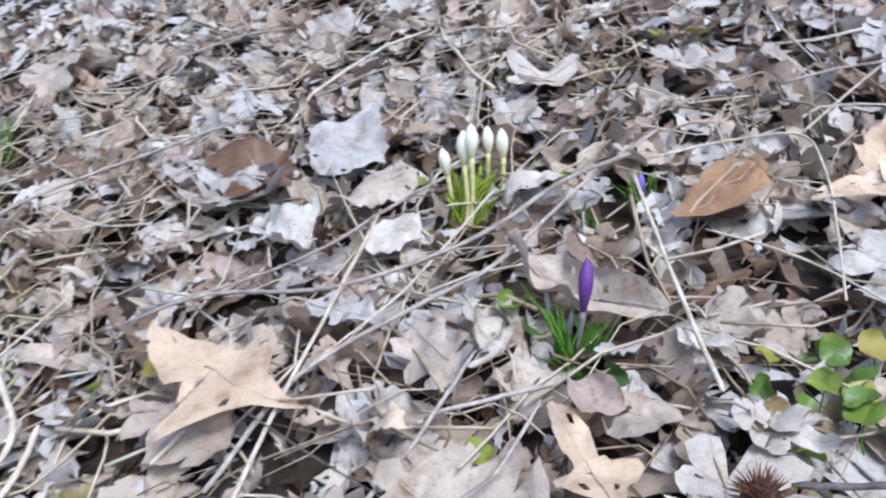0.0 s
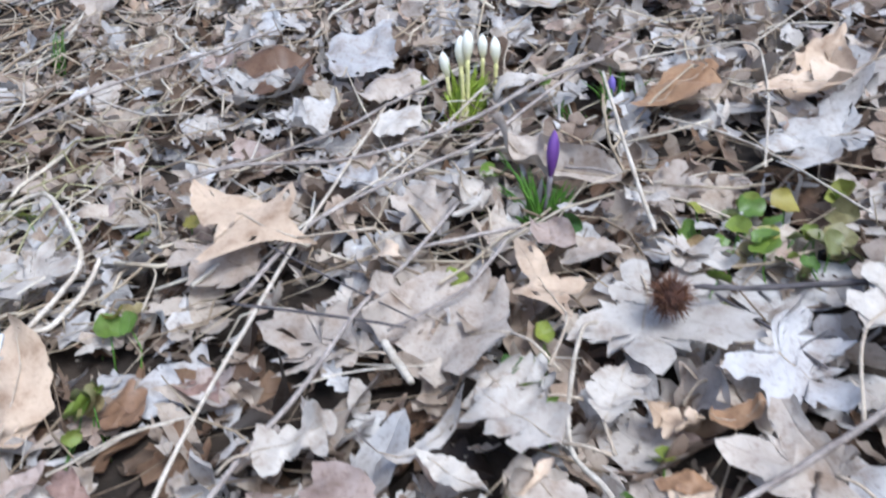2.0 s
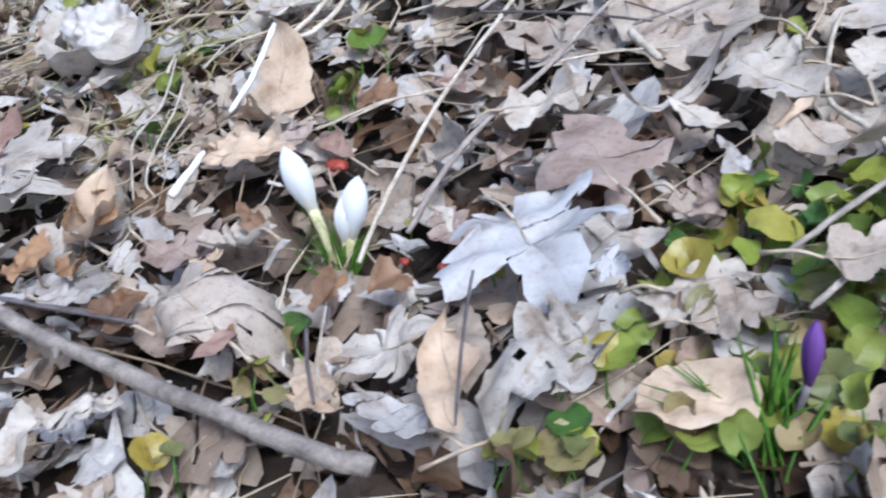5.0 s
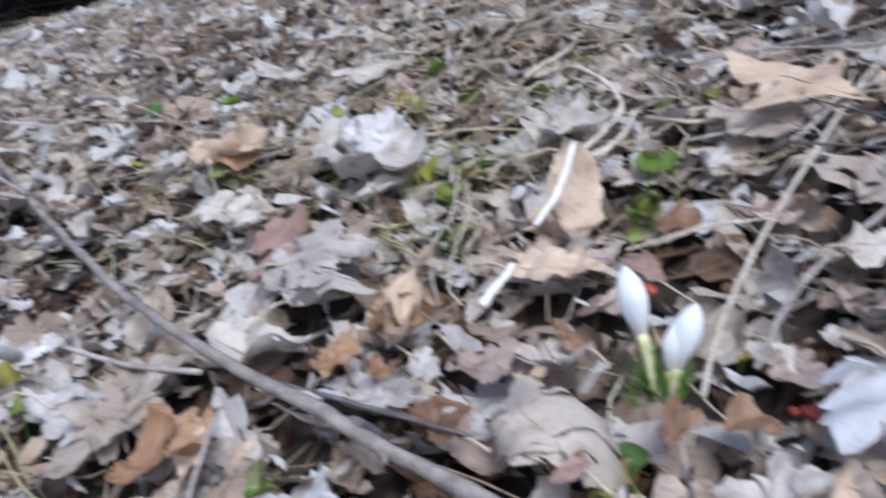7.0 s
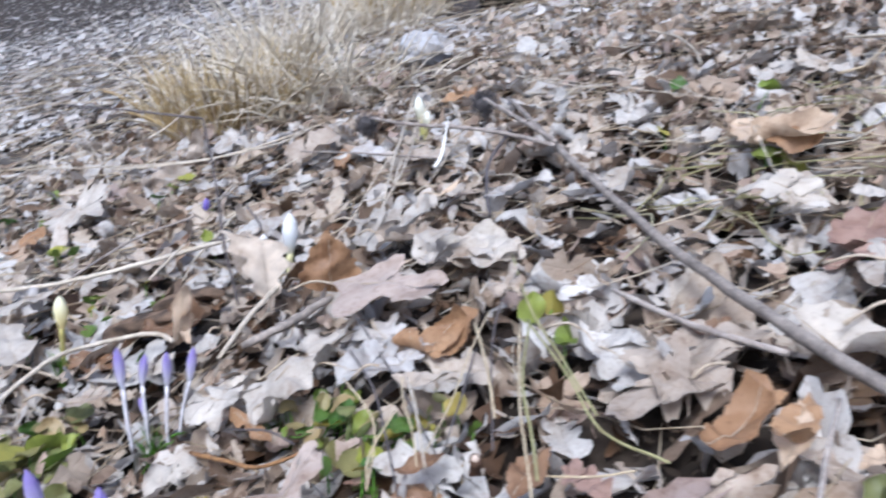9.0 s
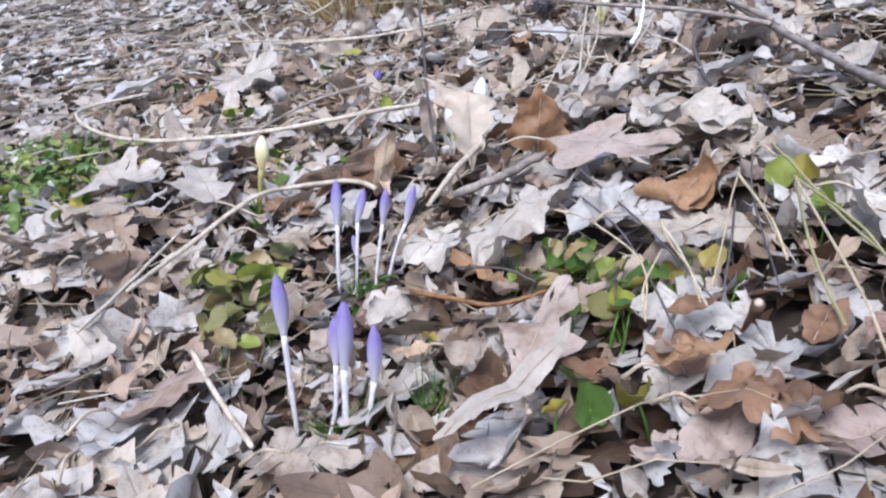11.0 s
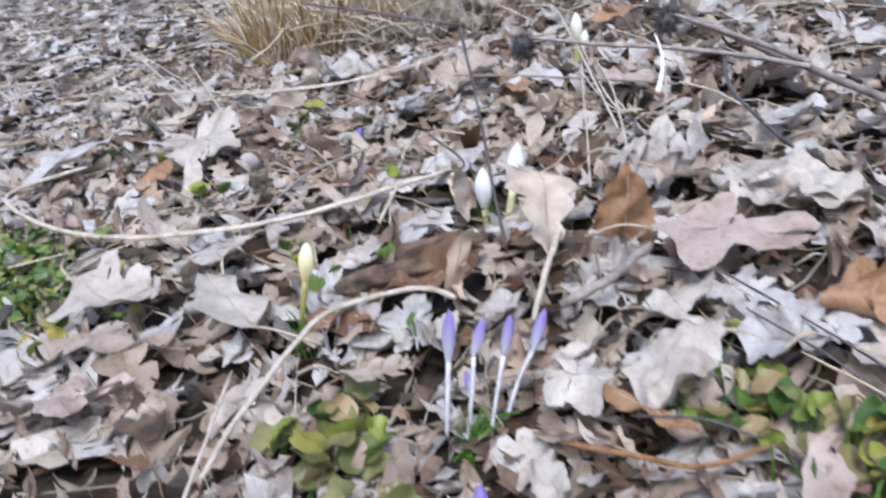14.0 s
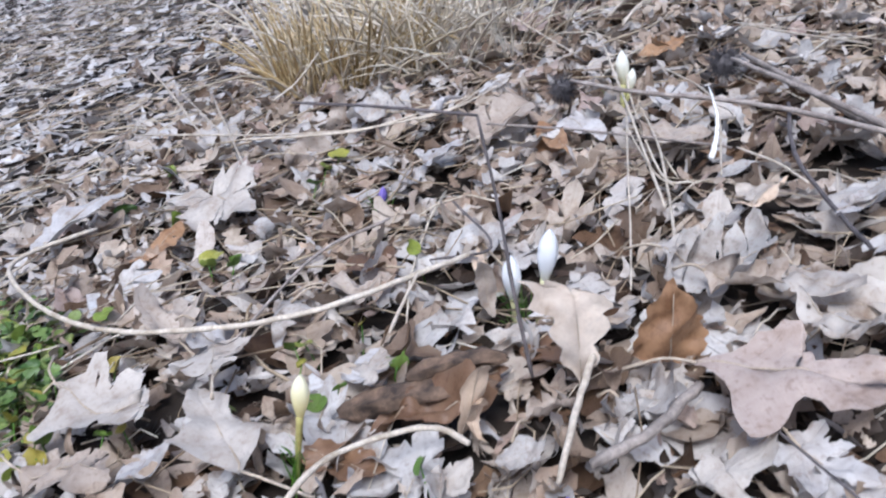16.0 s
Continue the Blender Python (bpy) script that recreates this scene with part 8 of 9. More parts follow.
green_plant([(0.022, 0.114, 0.0209, 0.0083), (0.12, 0.101, 0.0278, 0.0095), (0.06, 0.066, 0.0236, 0.0081), (0.111, 0.101, 0.0334, 0.0072), (0.096, 0.105, 0.0266, 0.0109), (-0.015, 0.107, 0.0235, 0.0082), (0.102, 0.116, 0.031, 0.0066), (0.118, 0.049, 0.0295, 0.0075), (0.079, 0.15, 0.0252, 0.0067), (-0.0, 0.063, 0.0234, 0.0106), (0.124, 0.139, 0.0237, 0.0094), (0.028, 0.096, 0.028, 0.0079), (0.083, 0.046, 0.0283, 0.0069), (0.097, 0.082, 0.0269, 0.0098), (0.007, 0.137, 0.0272, 0.0068), (0.067, 0.151, 0.0236, 0.011)], M_GREEN, "creeping plant with round green leaves among dry leaves")
green_plant([(0.066, 0.142, 0.0298, 0.011), (0.108, 0.066, 0.0247, 0.0091), (0.067, 0.167, 0.0297, 0.0088), (0.054, 0.075, 0.0211, 0.0075), (0.131, 0.128, 0.0236, 0.0068), (0.019, 0.098, 0.0205, 0.0078), (0.091, 0.049, 0.0328, 0.0085), (0.055, 0.122, 0.0302, 0.0098), (0.113, 0.105, 0.0233, 0.0106), (0.118, 0.155, 0.023, 0.0095), (0.095, 0.048, 0.0203, 0.0074), (0.038, 0.098, 0.0309, 0.009), (0.054, 0.143, 0.0291, 0.0091), (0.127, 0.144, 0.0217, 0.0081), (0.02, 0.113, 0.0224, 0.0097)], M_DULL_GREEN, "dull olive and brownish round leaves of a creeping plant")
green_plant([(0.047, 0.166, 0.0259, 0.0069), (0.11, 0.127, 0.0232, 0.0067), (0.132, 0.156, 0.031, 0.0076), (0.001, 0.16, 0.0227, 0.0098), (0.088, 0.151, 0.0325, 0.0072), (0.074, 0.19, 0.0239, 0.009), (0.059, 0.176, 0.0233, 0.0081), (0.128, 0.128, 0.0284, 0.0082), (0.085, 0.121, 0.0302, 0.0079), (0.067, 0.132, 0.0201, 0.0068), (0.129, 0.147, 0.0206, 0.0081), (0.072, 0.125, 0.0209, 0.0062)], M_YELLOW_GREEN, "yellowing round leaves of a creeping plant")
green_plant([(0.133, 0.347, 0.0325, 0.0068), (0.228, 0.394, 0.0275, 0.0098), (0.139, 0.371, 0.0321, 0.0078), (0.214, 0.364, 0.0332, 0.008), (0.233, 0.416, 0.0247, 0.0067), (0.173, 0.377, 0.0234, 0.0081), (0.197, 0.351, 0.0234, 0.0096), (0.206, 0.37, 0.0264, 0.0069), (0.222, 0.377, 0.0241, 0.0106), (0.169, 0.408, 0.0254, 0.0086), (0.196, 0.374, 0.0296, 0.0061), (0.226, 0.361, 0.0263, 0.0082), (0.148, 0.329, 0.0263, 0.0065), (0.165, 0.367, 0.025, 0.0065)], M_DULL_GREEN, "dull olive and brownish round leaves of a creeping plant")
green_plant([(-0.74, -0.15, 0.0302, 0.0099), (-0.7, -0.194, 0.0202, 0.0102), (-0.726, -0.184, 0.02, 0.0081), (-0.721, -0.184, 0.0247, 0.0085), (-0.704, -0.199, 0.0315, 0.0114), (-0.75, -0.201, 0.0268, 0.0117), (-0.686, -0.196, 0.0296, 0.0083), (-0.738, -0.169, 0.0326, 0.0125), (-0.722, -0.192, 0.0209, 0.0114), (-0.739, -0.166, 0.0316, 0.0105), (-0.675, -0.181, 0.0214, 0.0091), (-0.752, -0.146, 0.0218, 0.0121)], M_DULL_GREEN, "dull olive and brownish round leaves of a creeping plant")
green_plant([(-0.544, 0.006, 0.0247, 0.0062), (-0.541, -0.033, 0.022, 0.0093), (-0.549, -0.038, 0.0293, 0.0068), (-0.536, -0.008, 0.027, 0.0065), (-0.575, -0.04, 0.0301, 0.0078), (-0.536, -0.044, 0.0256, 0.0061), (-0.527, -0.055, 0.0205, 0.0079), (-0.543, -0.021, 0.0214, 0.0081), (-0.53, -0.058, 0.023, 0.01), (-0.547, -0.059, 0.0273, 0.0091), (-0.511, -0.034, 0.0221, 0.0096), (-0.575, -0.057, 0.0244, 0.0083), (-0.581, -0.038, 0.0326, 0.0084), (-0.542, -0.046, 0.0339, 0.0073)], M_DULL_GREEN, "dull olive and brownish round leaves of a creeping plant")
green_plant([(-0.595, -0.025, 0.0222, 0.0076), (-0.523, -0.028, 0.0215, 0.0066), (-0.544, -0.05, 0.0268, 0.0082), (-0.564, -0.036, 0.0285, 0.0073), (-0.532, -0.034, 0.025, 0.0078), (-0.592, -0.025, 0.0206, 0.0062), (-0.532, -0.017, 0.0312, 0.0067), (-0.557, -0.036, 0.032, 0.0082), (-0.52, -0.02, 0.0266, 0.0079)], M_YELLOW_GREEN, "small yellow-green seedling leaves on thin stems")
green_plant([(-0.035, 0.076, 0.034, 0.0125), (-0.026, 0.085, 0.03, 0.0105), (-0.048, 0.043, 0.034, 0.0125), (-0.031, 0.044, 0.03, 0.0115), (-0.204, 0.292, 0.036, 0.015), (-0.362, 0.352, 0.036, 0.011), (-0.324, 0.27, 0.036, 0.011), (-0.209, 0.297, 0.036, 0.0125)], M_DULL_GREEN, "large pale olive round leaves between dry leaves")

def crumpled_leaf(x, y, wide, mat, seed, label):
    """A dry leaf crumpled into a loose hollow ball with sharp creases and a ragged hem."""
    bm = bmesh.new()
    bmesh.ops.create_icosphere(bm, subdivisions=5, radius=1.0)
    for v in bm.verts:
        p, q = v.co.copy(), v.co * 1.2 + Vector((seed, 0, 0))
        ridge = sum(abs(noise.noise(q * f + Vector((0, f, 0)))) / f ** 0.8 for f in (1.0, 2.1, 4.3))
        v.co = p * (0.72 + 0.42 * ridge)
        v.co.z *= 0.85
    bmesh.ops.delete(bm, geom=[v for v in bm.verts if v.co.z < -0.5 + 0.16 * noise.noise(v.co * 5)], context='VERTS')
    for v in bm.verts:
        v.co = v.co * wide / 2
    me = bpy.data.meshes.new("crumpled_leaf")
    bm.to_mesh(me)
    bm.free()
    me.polygons.foreach_set("use_smooth", [True] * len(me.polygons))
    me.materials.append(mat)
    ob = new("crumpled_leaf", me)
    ob.location = on(x, y, 0.034)
    return tagged(ob, label, "leaf", "fallen leaves on the bank")


crumpled_leaf(-0.454, 0.393, 0.065, M_BLEACHED, 3, "crumpled bleached leaf on the litter")
crumpled_leaf(-1.512, 0.654, 0.106, LEAVES["silver"], 8, "crumpled pale silver leaf beside dry grass")

M_BARK = plain_material("old_bark", (0.035, 0.024, 0.018), (0.20, 0.13, 0.085), 70.0, 0.85, 1.0)
M_STUB = plain_material("dark_stub", (0.05, 0.026, 0.016), (0.14, 0.075, 0.045), 120.0, 0.6, 0.6)
M_CUT = plain_material("cut_wood", (0.50, 0.38, 0.30), (0.66, 0.54, 0.45), 200.0, 0.6, 0.4)
M_RUSTY = plain_material("rusty_twig", (0.13, 0.06, 0.025), (0.32, 0.17, 0.07), 120.0, 0.8, 0.9)


def bark_piece(a, b, wide, thick, label):
    """A slab of old bark with ridges along it and ragged ends."""
    a, b = on(*a), on(*b)
    x, y, z = frame_of(a, b, 0)
    far, rows, cols = (b - a).length, 26, 14
    verts = []
    for i in range(rows):
        t = i / (rows - 1)
        for j in range(cols):
            q = 2 * math.pi * j / cols
            ridge = noise.noise(Vector((t * 1.6, math.cos(q) * 3.0, math.sin(q) * 3.0 + 4))) * 0.8 + noise.noise(Vector((t * 7, q * 2.2, 9))) * 0.5
            s = (1 + ridge) * (0.35 + 0.65 * min(1, t * 7, (1 - t) * 7))
            end = far * 0.05 * noise.noise(Vector((q * 2, t * 3, 1)))
            verts.append(x * (t * far + end) + y * (math.cos(q) * wide / 2 * s) + z * (math.sin(q) * thick / 2 * s + 0.004 * math.sin(t * 3)))
    faces = [(i * cols + j, i * cols + (j + 1) % cols, (i + 1) * cols + (j + 1) % cols, (i + 1) * cols + j) for i in range(rows - 1) for j in range(cols)]
    faces += [tuple(range(cols))[::-1], tuple(range((rows - 1) * cols, rows * cols))]
    ob = new("bark_piece", mesh_from("bark_piece", verts, faces, M_BARK))
    ob.location = a
    return tagged(ob, label, "bark")


def plant_stump(points, radius, label):
    root = new("plant_stump")
    line = smooth_line([on(*p) for p in points], 5)
    root.location = line[0]
    tagged(root, label, "stalk")
    line = [p - line[0] for p in line]
    n = len(line)
    v, f = tube(line, [radius * (1.25 - 0.35 * i / n + 0.1 * math.sin(i * 2.1)) for i in range(n)], 10)
    part("stub", mesh_from("stub", v, f, M_STUB), root)
    d = (line[-1] - line[-2]).normalized()
    v, f = tube([line[-1] - d * 0.001, line[-1] + d * radius * 0.25, line[-1] + d * radius * 0.5], [radius * 0.74, radius * 0.66, radius * 0.3], 10)
    part("cut_end", mesh_from("cut_end", v, f, M_CUT), root, "pale broken end")
    return root


bark_piece((-0.852, -0.101, 0.022), (-0.79, -0.034, 0.03), 0.020, 0.013, "dark brown slab of old bark among leaves")
bark_piece((-0.834, -0.066, 0.035), (-0.802, -0.018, 0.035), 0.014, 0.009, "small grey-brown chip of bark on leaves")
plant_stump([(-0.48, -0.019, 0.008), (-0.474, -0.024, 0.018), (-0.468, -0.03, 0.037)], 0.0029, "dark broken plant stem with a pale end")
fallen_twig("dry_stalk", M_STRAW_STALK, 0.0007, 0.0005, [(-0.539, -0.025, 0.045), (-0.517, -0.038, 0.045), (-0.491, -0.05, 0.045), (-0.472, -0.06, 0.04)], "thin straw-coloured stem over green leaves")
fallen_twig("dry_stalk", M_STRAW_STALK, 0.0007, 0.0005, [(-0.569, 0.057, 0.036), (-0.539, 0.021, 0.038), (-0.506, -0.016, 0.038), (-0.472, -0.056, 0.045)], "thin straw-coloured stem over dry leaves")
fallen_twig("dry_stalk", M_STRAW_STALK, 0.001, 0.0008, [(-0.544, 0.026, 0.05), (-0.508, 0.005, 0.05), (-0.486, -0.009, 0.05), (-0.467, -0.021, 0.045)], "straw-coloured stem over dry leaves")
fallen_twig("dry_stalk", M_STRAW_STALK, 0.0007, 0.0006, [(-0.568, -0.044, 0.045), (-0.525, -0.053, 0.045), (-0.5, -0.065, 0.045), (-0.481, -0.08, 0.04)], "thin dry stem over green leaves")
fallen_twig("dry_stalk", M_STRAW_STALK, 0.0007, 0.0006, [(-0.514, -0.045, 0.045), (-0.493, -0.072, 0.045), (-0.477, -0.083, 0.04)], "thin dry stem over green leaves")
fallen_twig("dry_stalk", M_STRAW_STALK, 0.0008, 0.0007, [(-0.519, 0.037, 0.05), (-0.455, -0.018, 0.06), (-0.413, -0.049, 0.06), (-0.373, -0.076, 0.05)], "upright straw-coloured grass stem")
fallen_twig("dry_stalk", M_STRAW_STALK, 0.0007, 0.0006, [(-0.412, -0.039, 0.05), (-0.397, -0.028, 0.05), (-0.387, -0.016, 0.05)], "straw-coloured stem over dry leaves")
fallen_twig("twig", M_RUSTY, 0.0019, 0.0012, [(-0.636, -0.108, 0.022), (-0.601, -0.1, 0.022), (-0.573, -0.092, 0.022), (-0.557, -0.071, 0.022)], "rusty brown rotten twig under the leaves")

# ---- seed heads ----
M_BURR = plain_material("burr_core", (0.03, 0.012, 0.008), (0.09, 0.035, 0.018), 200.0, 0.8, 0.8)
M_SPINE = plain_material("burr_spine", (0.07, 0.026, 0.013), (0.17, 0.075, 0.035), 200.0, 0.6, 0.3)
M_DARK_SEED = plain_material("dark_seed_head", (0.045, 0.04, 0.043), (0.13, 0.115, 0.115), 200.0, 0.8, 0.8)


def seed_head(x, y, h, rad, core_mat, spine_mat, label, seed):
    root = new("seed_head")
    root.location = on(x, y, h)
    tagged(root, label, "seed head")
    r = np.random.default_rng(seed)
    bm = bmesh.new()
    bmesh.ops.create_icosphere(bm, subdivisions=2, radius=rad * 0.6)
    for v in bm.verts:
        v.co *= 1 + r.uniform(-0.15, 0.15)
    me = bpy.data.meshes.new("core")
    bm.to_mesh(me)
    bm.free()
    me.materials.append(core_mat)
    part("core", me, root)
    verts, faces = [], []
    for k in range(320):
        d = Vector(r.normal(0, 1, 3)).normalized()
        far = rad * r.uniform(0.85, 1.12)
        q = d.orthogonal().normalized()
        bend = Vector(r.normal(0, 1, 3)) * rad * 0.08
        v, f = tube([d * rad * 0.4, d * far * 0.75 + bend * 0.4, d * far + bend], [rad * 0.03, rad * 0.02, rad * 0.006], 4)
        o = len(verts)
        verts += v
        faces += [tuple(o + i for i in t) for t in f]
    part("bristle", mesh_from("bristle", verts, faces, spine_mat), root, "fine stiff bristles")
    return root


seed_head(0.114, 0.306, 0.050, 0.0135, M_BURR, M_SPINE, "round bristly reddish-brown seed head on a pale leaf", 3)
seed_head(-1.118, 0.296, 0.048, 0.017, M_DARK_SEED, M_DARK_SEED, "dark spiky dry seed head on a grey stalk", 4)
seed_head(-0.996, 0.384, 0.050, 0.018, M_DARK_SEED, M_DARK_SEED, "dark spiky dry seed head on a grey stalk", 5)

# ---- grass tufts ----
M_GOLD = leaf_material("dry_grass", [(0.0, (0.27, 0.185, 0.085)), (0.35, (0.46, 0.345, 0.17)), (0.7, (0.60, 0.48, 0.28)), (1.0, (0.70, 0.61, 0.45))], True, veins=0.0, spots=0.2, thin=0.15)
M_PALE_GRASS = leaf_material("bleached_grass", [(0.0, (0.50, 0.42, 0.30)), (0.5, (0.68, 0.61, 0.49)), (1.0, (0.76, 0.71, 0.62))], True, veins=0.0, spots=0.2, thin=0.15)


def grass_tuft(x, y, spread, tall, n, mat, seed, label, flop):
    """Dry arching blades that fan out from one crown."""
    r = np.random.default_rng(seed)
    verts, faces = [], []
    for k in range(n):
        a = r.uniform(0, 6.28)
        d = spread * math.sqrt(r.uniform(0, 1))
        px, py = x + d * math.cos(a), y + d * math.sin(a)
        out = a + r.normal(0, 0.9)
        far = tall * r.uniform(0.45, 1.15)
        lean = abs(r.normal(0.25, 0.3)) + flop * r.uniform(0, 1)
        pts = [on(px, py, -0.01)]
        for i in range(1, 6):
            t = i / 5
            ang = min(lean * (0.35 + 1.1 * t), 1.62)
            step = far / 5
            last = pts[-1]
            nxt = last + Vector((math.sin(ang) * math.cos(out), math.sin(ang) * math.sin(out), math.cos(ang))) * step
            nxt.z = max(nxt.z, ground_z(nxt.x, nxt.y) + 0.006)
            pts.append(nxt)
        w = r.uniform(0.0008, 0.0016) + (0.0014 if r.uniform(0, 1) < 0.25 else 0)
        v, f = tube(pts, [w, w * 1.1, w, w * 0.85, w * 0.6, w * 0.2], 3)
        o = len(verts)
        verts += v
        faces += [tuple(o + i for i in t) for t in f]
    ob = new("grass_tuft", mesh_from("grass_tuft", verts, faces, mat, np.zeros((len(verts), 2)) + 0.9))
    return tagged(ob, label, "dry grass", kind="stuff")


grass_tuft(-1.600, 0.318, 0.115, 0.15, 480, M_GOLD, 11, "golden brown tuft of dry grass", 0.4)
grass_tuft(-1.600, 0.325, 0.12, 0.22, 110, M_PALE_GRASS, 12, "bleached arching dry grass blades", 0.9)
grass_tuft(-2.131, 0.660, 0.13, 0.22, 320, M_PALE_GRASS, 13, "bleached floppy dry grass", 1.25)
grass_tuft(-1.478, 0.456, 0.12, 0.2, 150, M_PALE_GRASS, 14, "bleached floppy dry grass", 1.1)
grass_tuft(-2.346, 1.100, 0.14, 0.15, 280, M_GOLD, 15, "dry grass tuft further up the bank", 0.5)
grass_tuft(-2.346, 1.100, 0.16, 0.17, 170, M_PALE_GRASS, 16, "bleached dry grass further up the bank", 1.1)
grass_tuft(-2.171, 0.973, 0.13, 0.19, 190, M_PALE_GRASS, 17, "bleached dry grass beside the platform", 1.2)
grass_tuft(-1.560, 0.411, 0.09, 0.18, 90, M_PALE_GRASS, 18, "bleached tangled dry grass beside the tuft", 1.0)
# ---- things beyond the bank ----
M_BOARD = plain_material("weathered_board", (0.26, 0.26, 0.24), (0.42, 0.42, 0.40), 6.0, 0.7, 0.4, (1, 8, 1))
M_CONCRETE = plain_material("bluish_concrete", (0.20, 0.225, 0.25), (0.30, 0.325, 0.35), 8.0, 0.85, 0.5)
M_CAN = plain_material("green_can", (0.10, 0.36, 0.03), (0.14, 0.44, 0.05), 20.0, 0.3, 0.05)
M_CAN_YELLOW = plain_material("yellow_label", (0.62, 0.50, 0.05), (0.70, 0.58, 0.08), 20.0, 0.35, 0.05)
M_CAN_METAL = plain_material("can_rim", (0.25, 0.24, 0.22), (0.4, 0.38, 0.34), 20.0, 0.4, 0.1)


def box(dx, dy, dz, bevel):
    bm = bmesh.new()
    bmesh.ops.create_cube(bm, size=1.0)
    bmesh.ops.scale(bm, vec=(dx, dy, dz), verts=bm.verts)
    bmesh.ops.bevel(bm, geom=bm.edges[:], offset=bevel, segments=2, affect='EDGES')
    return bm


def bm_part(name, bm, mat, parent, at, turn=0.0, label=""):
    me = bpy.data.meshes.new(name)
    bm.to_mesh(me)
    bm.free()
    me.materials.append(mat)
    ob = part(name, me, parent, label)
    ob.matrix_local = Matrix.Translation(at) @ Matrix.Rotation(turn, 4, 'Z')
    return ob


bench = new("low_platform")
bench.location = (-2.083, 1.107, 0.024)
bench.rotation_euler = (0, 0, radians(48.9))
tagged(bench, "low grey weathered board platform on short blocks", "platform")
for k in range(4):
    bm_part("plank", box(0.58, 0.255, 0.026, 0.004), M_BOARD, bench, (0.29, 0.13 + 0.262 * k, 0.036))
# the blocks' dark colour stands in for the shade beneath the planks
for bx, by in ((0.05, 0.2), (0.05, 0.85), (0.52, 0.4)):
    bm_part("support_block", box(0.07, 0.30, 0.17, 0.005), M_DARK_TWIG, bench, (bx, by, -0.064))

kerb = new("garden_step")
kerb.location = (-6.0, 2.8, -0.24)
kerb.rotation_euler = (0, 0, radians(105))
tagged(kerb, "two bluish concrete courses of a garden step", "step")
for k in range(4):
    bm_part("upper_block", box(1.18, 3.0, 0.09, 0.008), M_CONCRETE, kerb, (0.6 + 1.19 * k, 1.5, 0.075))
    bm_part("lower_block", box(1.18, 3.0, 0.2, 0.008), M_CONCRETE, kerb, (0.56 + 1.19 * k, 1.46, -0.072))

can = new("drink_can")
can.location = (-2.109, 1.329, 0.073)
can.scale = (0.9, 0.9, 0.9)
tagged(can, "green and yellow can standing on the platform", "can")


def turned(profile, n=28):
    verts, faces = [], []
    for rad, z in profile:
        verts += [(rad * math.cos(2 * math.pi * k / n), rad * math.sin(2 * math.pi * k / n), z) for k in range(n)]
    for i in range(len(profile) - 1):
        faces += [(i * n + k, i * n + (k + 1) % n, (i + 1) * n + (k + 1) % n, (i + 1) * n + k) for k in range(n)]
    faces += [tuple(range(n))[::-1], tuple(range((len(profile) - 1) * n, len(profile) * n))]
    return verts, faces


for name, mat, prof in (("can_body", M_CAN, [(0.033, 0.014), (0.033, 0.105), (0.026, 0.116)]), ("can_base", M_CAN_METAL, [(0.024, 0.0), (0.030, 0.004), (0.033, 0.0135)]),
                        ("can_lid", M_CAN_METAL, [(0.026, 0.1165), (0.027, 0.119), (0.025, 0.1205)])):
    part(name, mesh_from(name, *turned(prof), mat), can)
arc = [(0.0336 * math.cos(a), 0.0336 * math.sin(a)) for a in np.linspace(-2.3, -0.5, 9)]
part("label_patch", mesh_from("label_patch", [(x, y, z) for z in (0.055, 0.095) for x, y in arc], [(k, k + 1, k + 10, k + 9) for k in range(8)], M_CAN_YELLOW), can, "yellow printed patch")

# ---- small finds ----
M_BERRY = plain_material("red_fruit", (0.20, 0.03, 0.018), (0.32, 0.055, 0.035), 150.0, 0.5, 0.4)


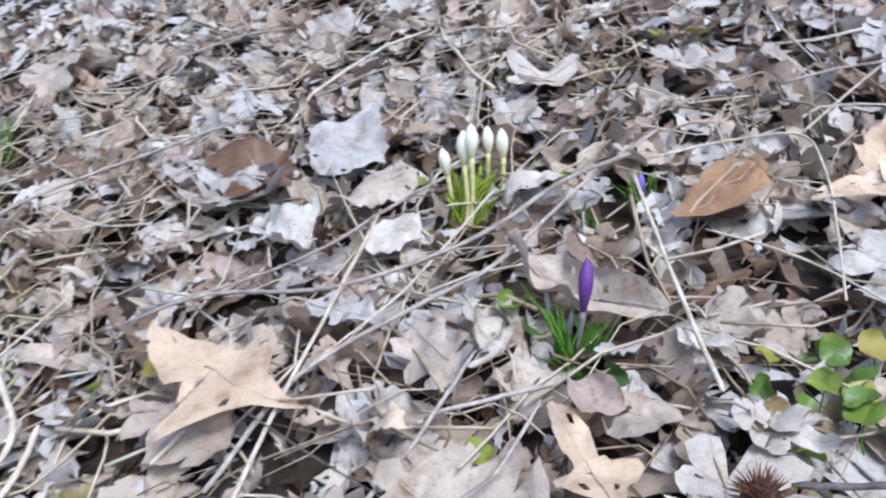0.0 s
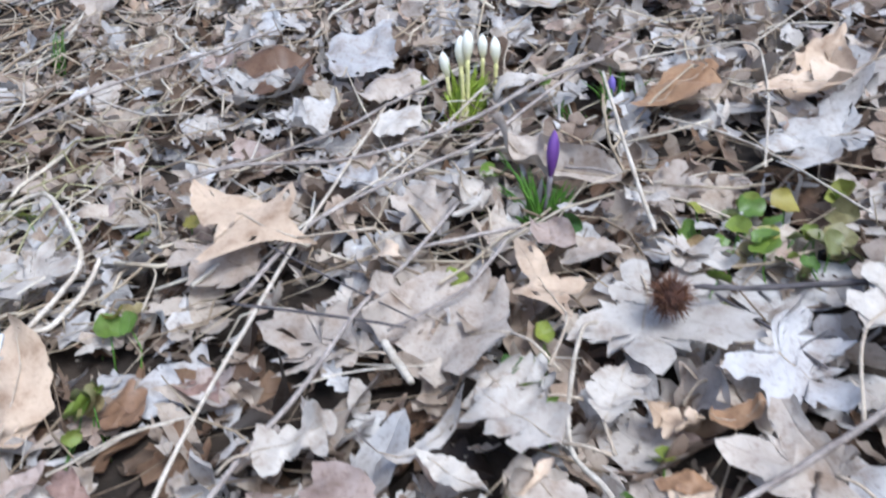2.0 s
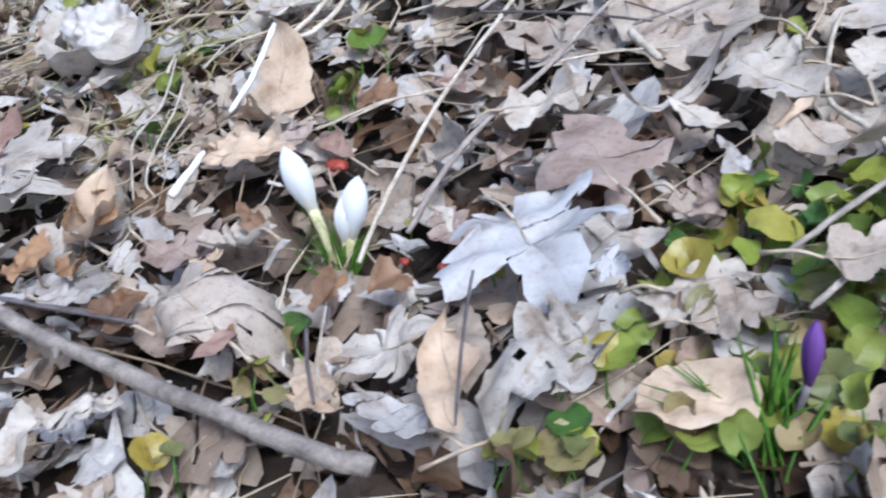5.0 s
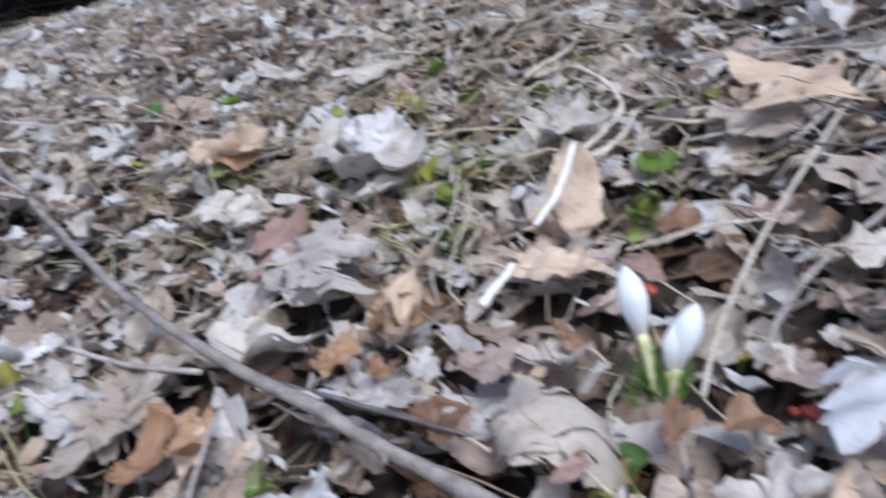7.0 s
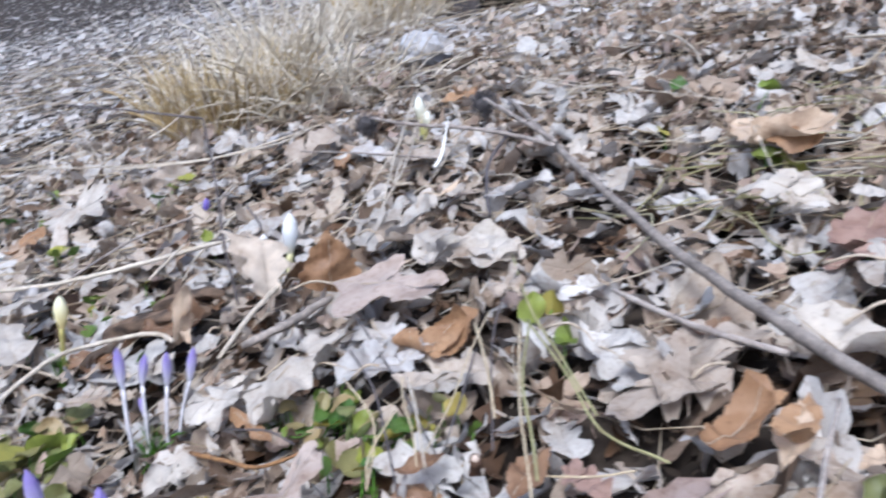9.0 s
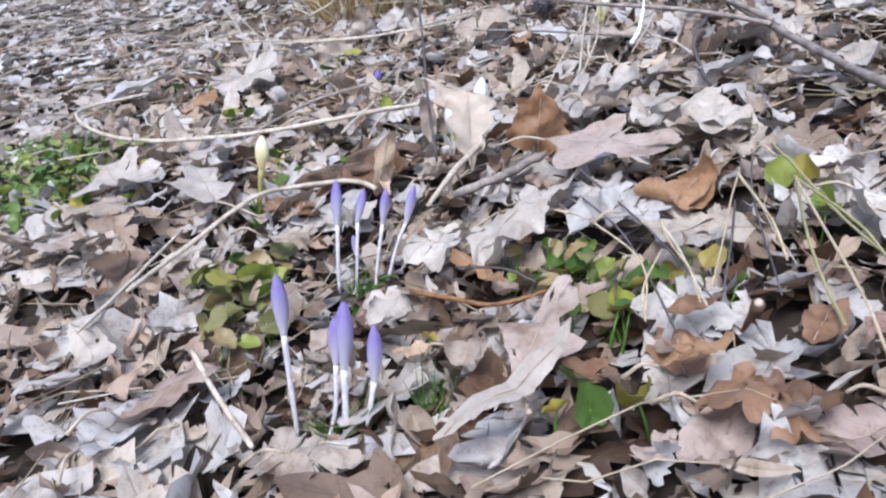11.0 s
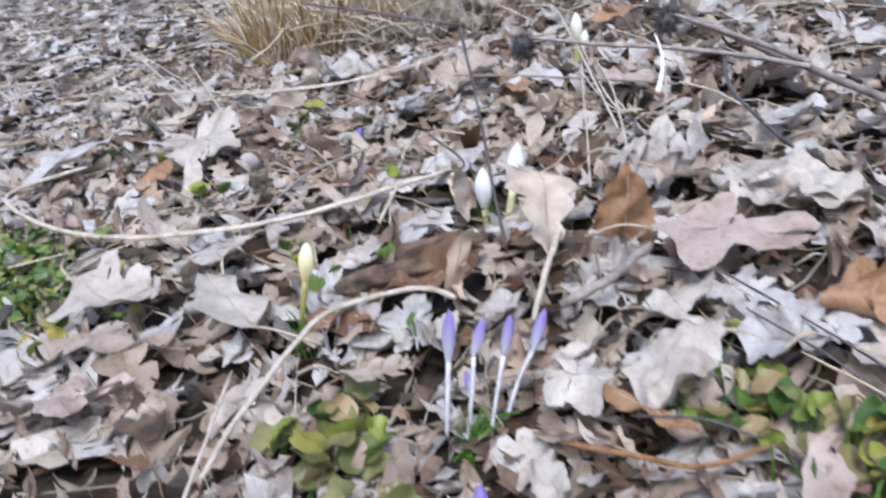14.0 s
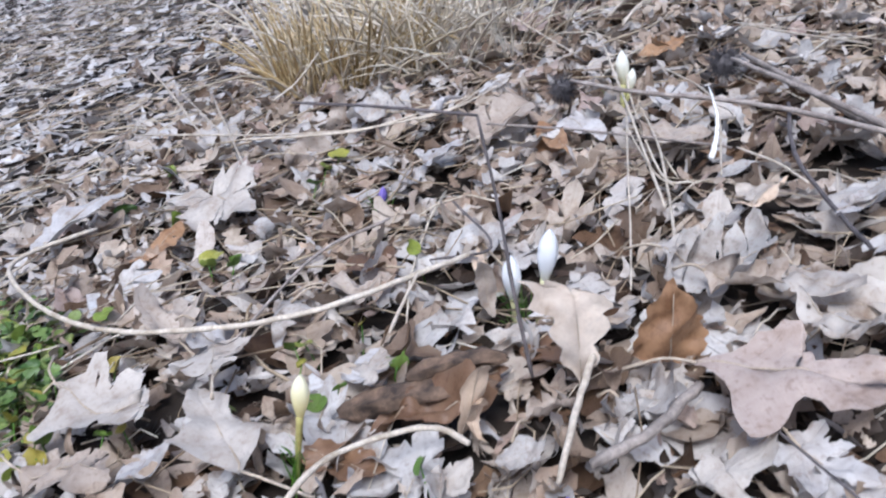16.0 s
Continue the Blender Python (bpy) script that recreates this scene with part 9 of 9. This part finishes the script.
def dried_fruit(x, y, h, rad, seed):
    r = np.random.default_rng(seed)
    bm = bmesh.new()
    bmesh.ops.create_icosphere(bm, subdivisions=2, radius=rad)
    for v in bm.verts:
        v.co *= 1 + 0.14 * math.sin(v.co.x / rad * 5 + seed) * math.cos(v.co.y / rad * 4) + r.uniform(-0.05, 0.05)
        v.co.z *= 0.8
    me = bpy.data.meshes.new("dried_fruit")
    bm.to_mesh(me)
    bm.free()
    me.polygons.foreach_set("use_smooth", [True] * len(me.polygons))
    me.materials.append(M_BERRY)
    ob = new("dried_fruit", me)
    ob.location = on(x, y, h)
    return tagged(ob, "shrivelled red fruit lying in the leaf litter", "fruit", "dried fruits")



dried_fruit(-0.191, 0.233, 0.02, 0.0053, 1)
dried_fruit(-0.102, 0.153, 0.02, 0.0028, 2)
dried_fruit(-0.107, 0.153, 0.02, 0.0025, 3)
dried_fruit(-0.130, 0.162, 0.02, 0.0022, 4)
dried_fruit(-0.129, 0.162, 0.02, 0.0026, 5)
dried_fruit(-0.099, 0.154, 0.02, 0.0025, 6)
dried_fruit(-0.194, 0.234, 0.02, 0.0054, 7)
dried_fruit(-0.099, 0.150, 0.02, 0.0029, 8)

# ---- low green patch ----
def green_patch(x, y, rx, ry, n, seed):
    r = np.random.default_rng(seed)
    forms = [leaf_form("round", r, 0, (0.0, 0.55, 1.0), r.uniform(0.8, 1.0), 0.4, 0.4, 0.04) for k in range(5)]
    a, q = r.uniform(0, 6.28, n), np.sqrt(r.uniform(0, 1, n)) * r.uniform(0.8, 1.25, n)
    xy = np.stack([x + rx * q * np.cos(a), y + ry * q * np.sin(a)], 1)
    ob = scatter("green_patch", forms, xy, r.uniform(0.012, 0.03, n), r.uniform(0.006, 0.014, n), r.uniform(0, 6.28, n), r.normal(0, 0.4, n), r.normal(0, 0.4, n), M_CLOVER, r, 0.03)
    return tagged(ob, "dense patch of small green ground leaves", "ground plants", kind="stuff")


M_CLOVER = leaf_material("small_green_leaf", [(0.0, (0.07, 0.13, 0.035)), (0.6, (0.15, 0.22, 0.06)), (1.0, (0.27, 0.3, 0.10))], True, veins=0.15, rough=0.4, spots=0.3)
green_patch(-1.14, -0.265, 0.12, 0.065, 560, 21)
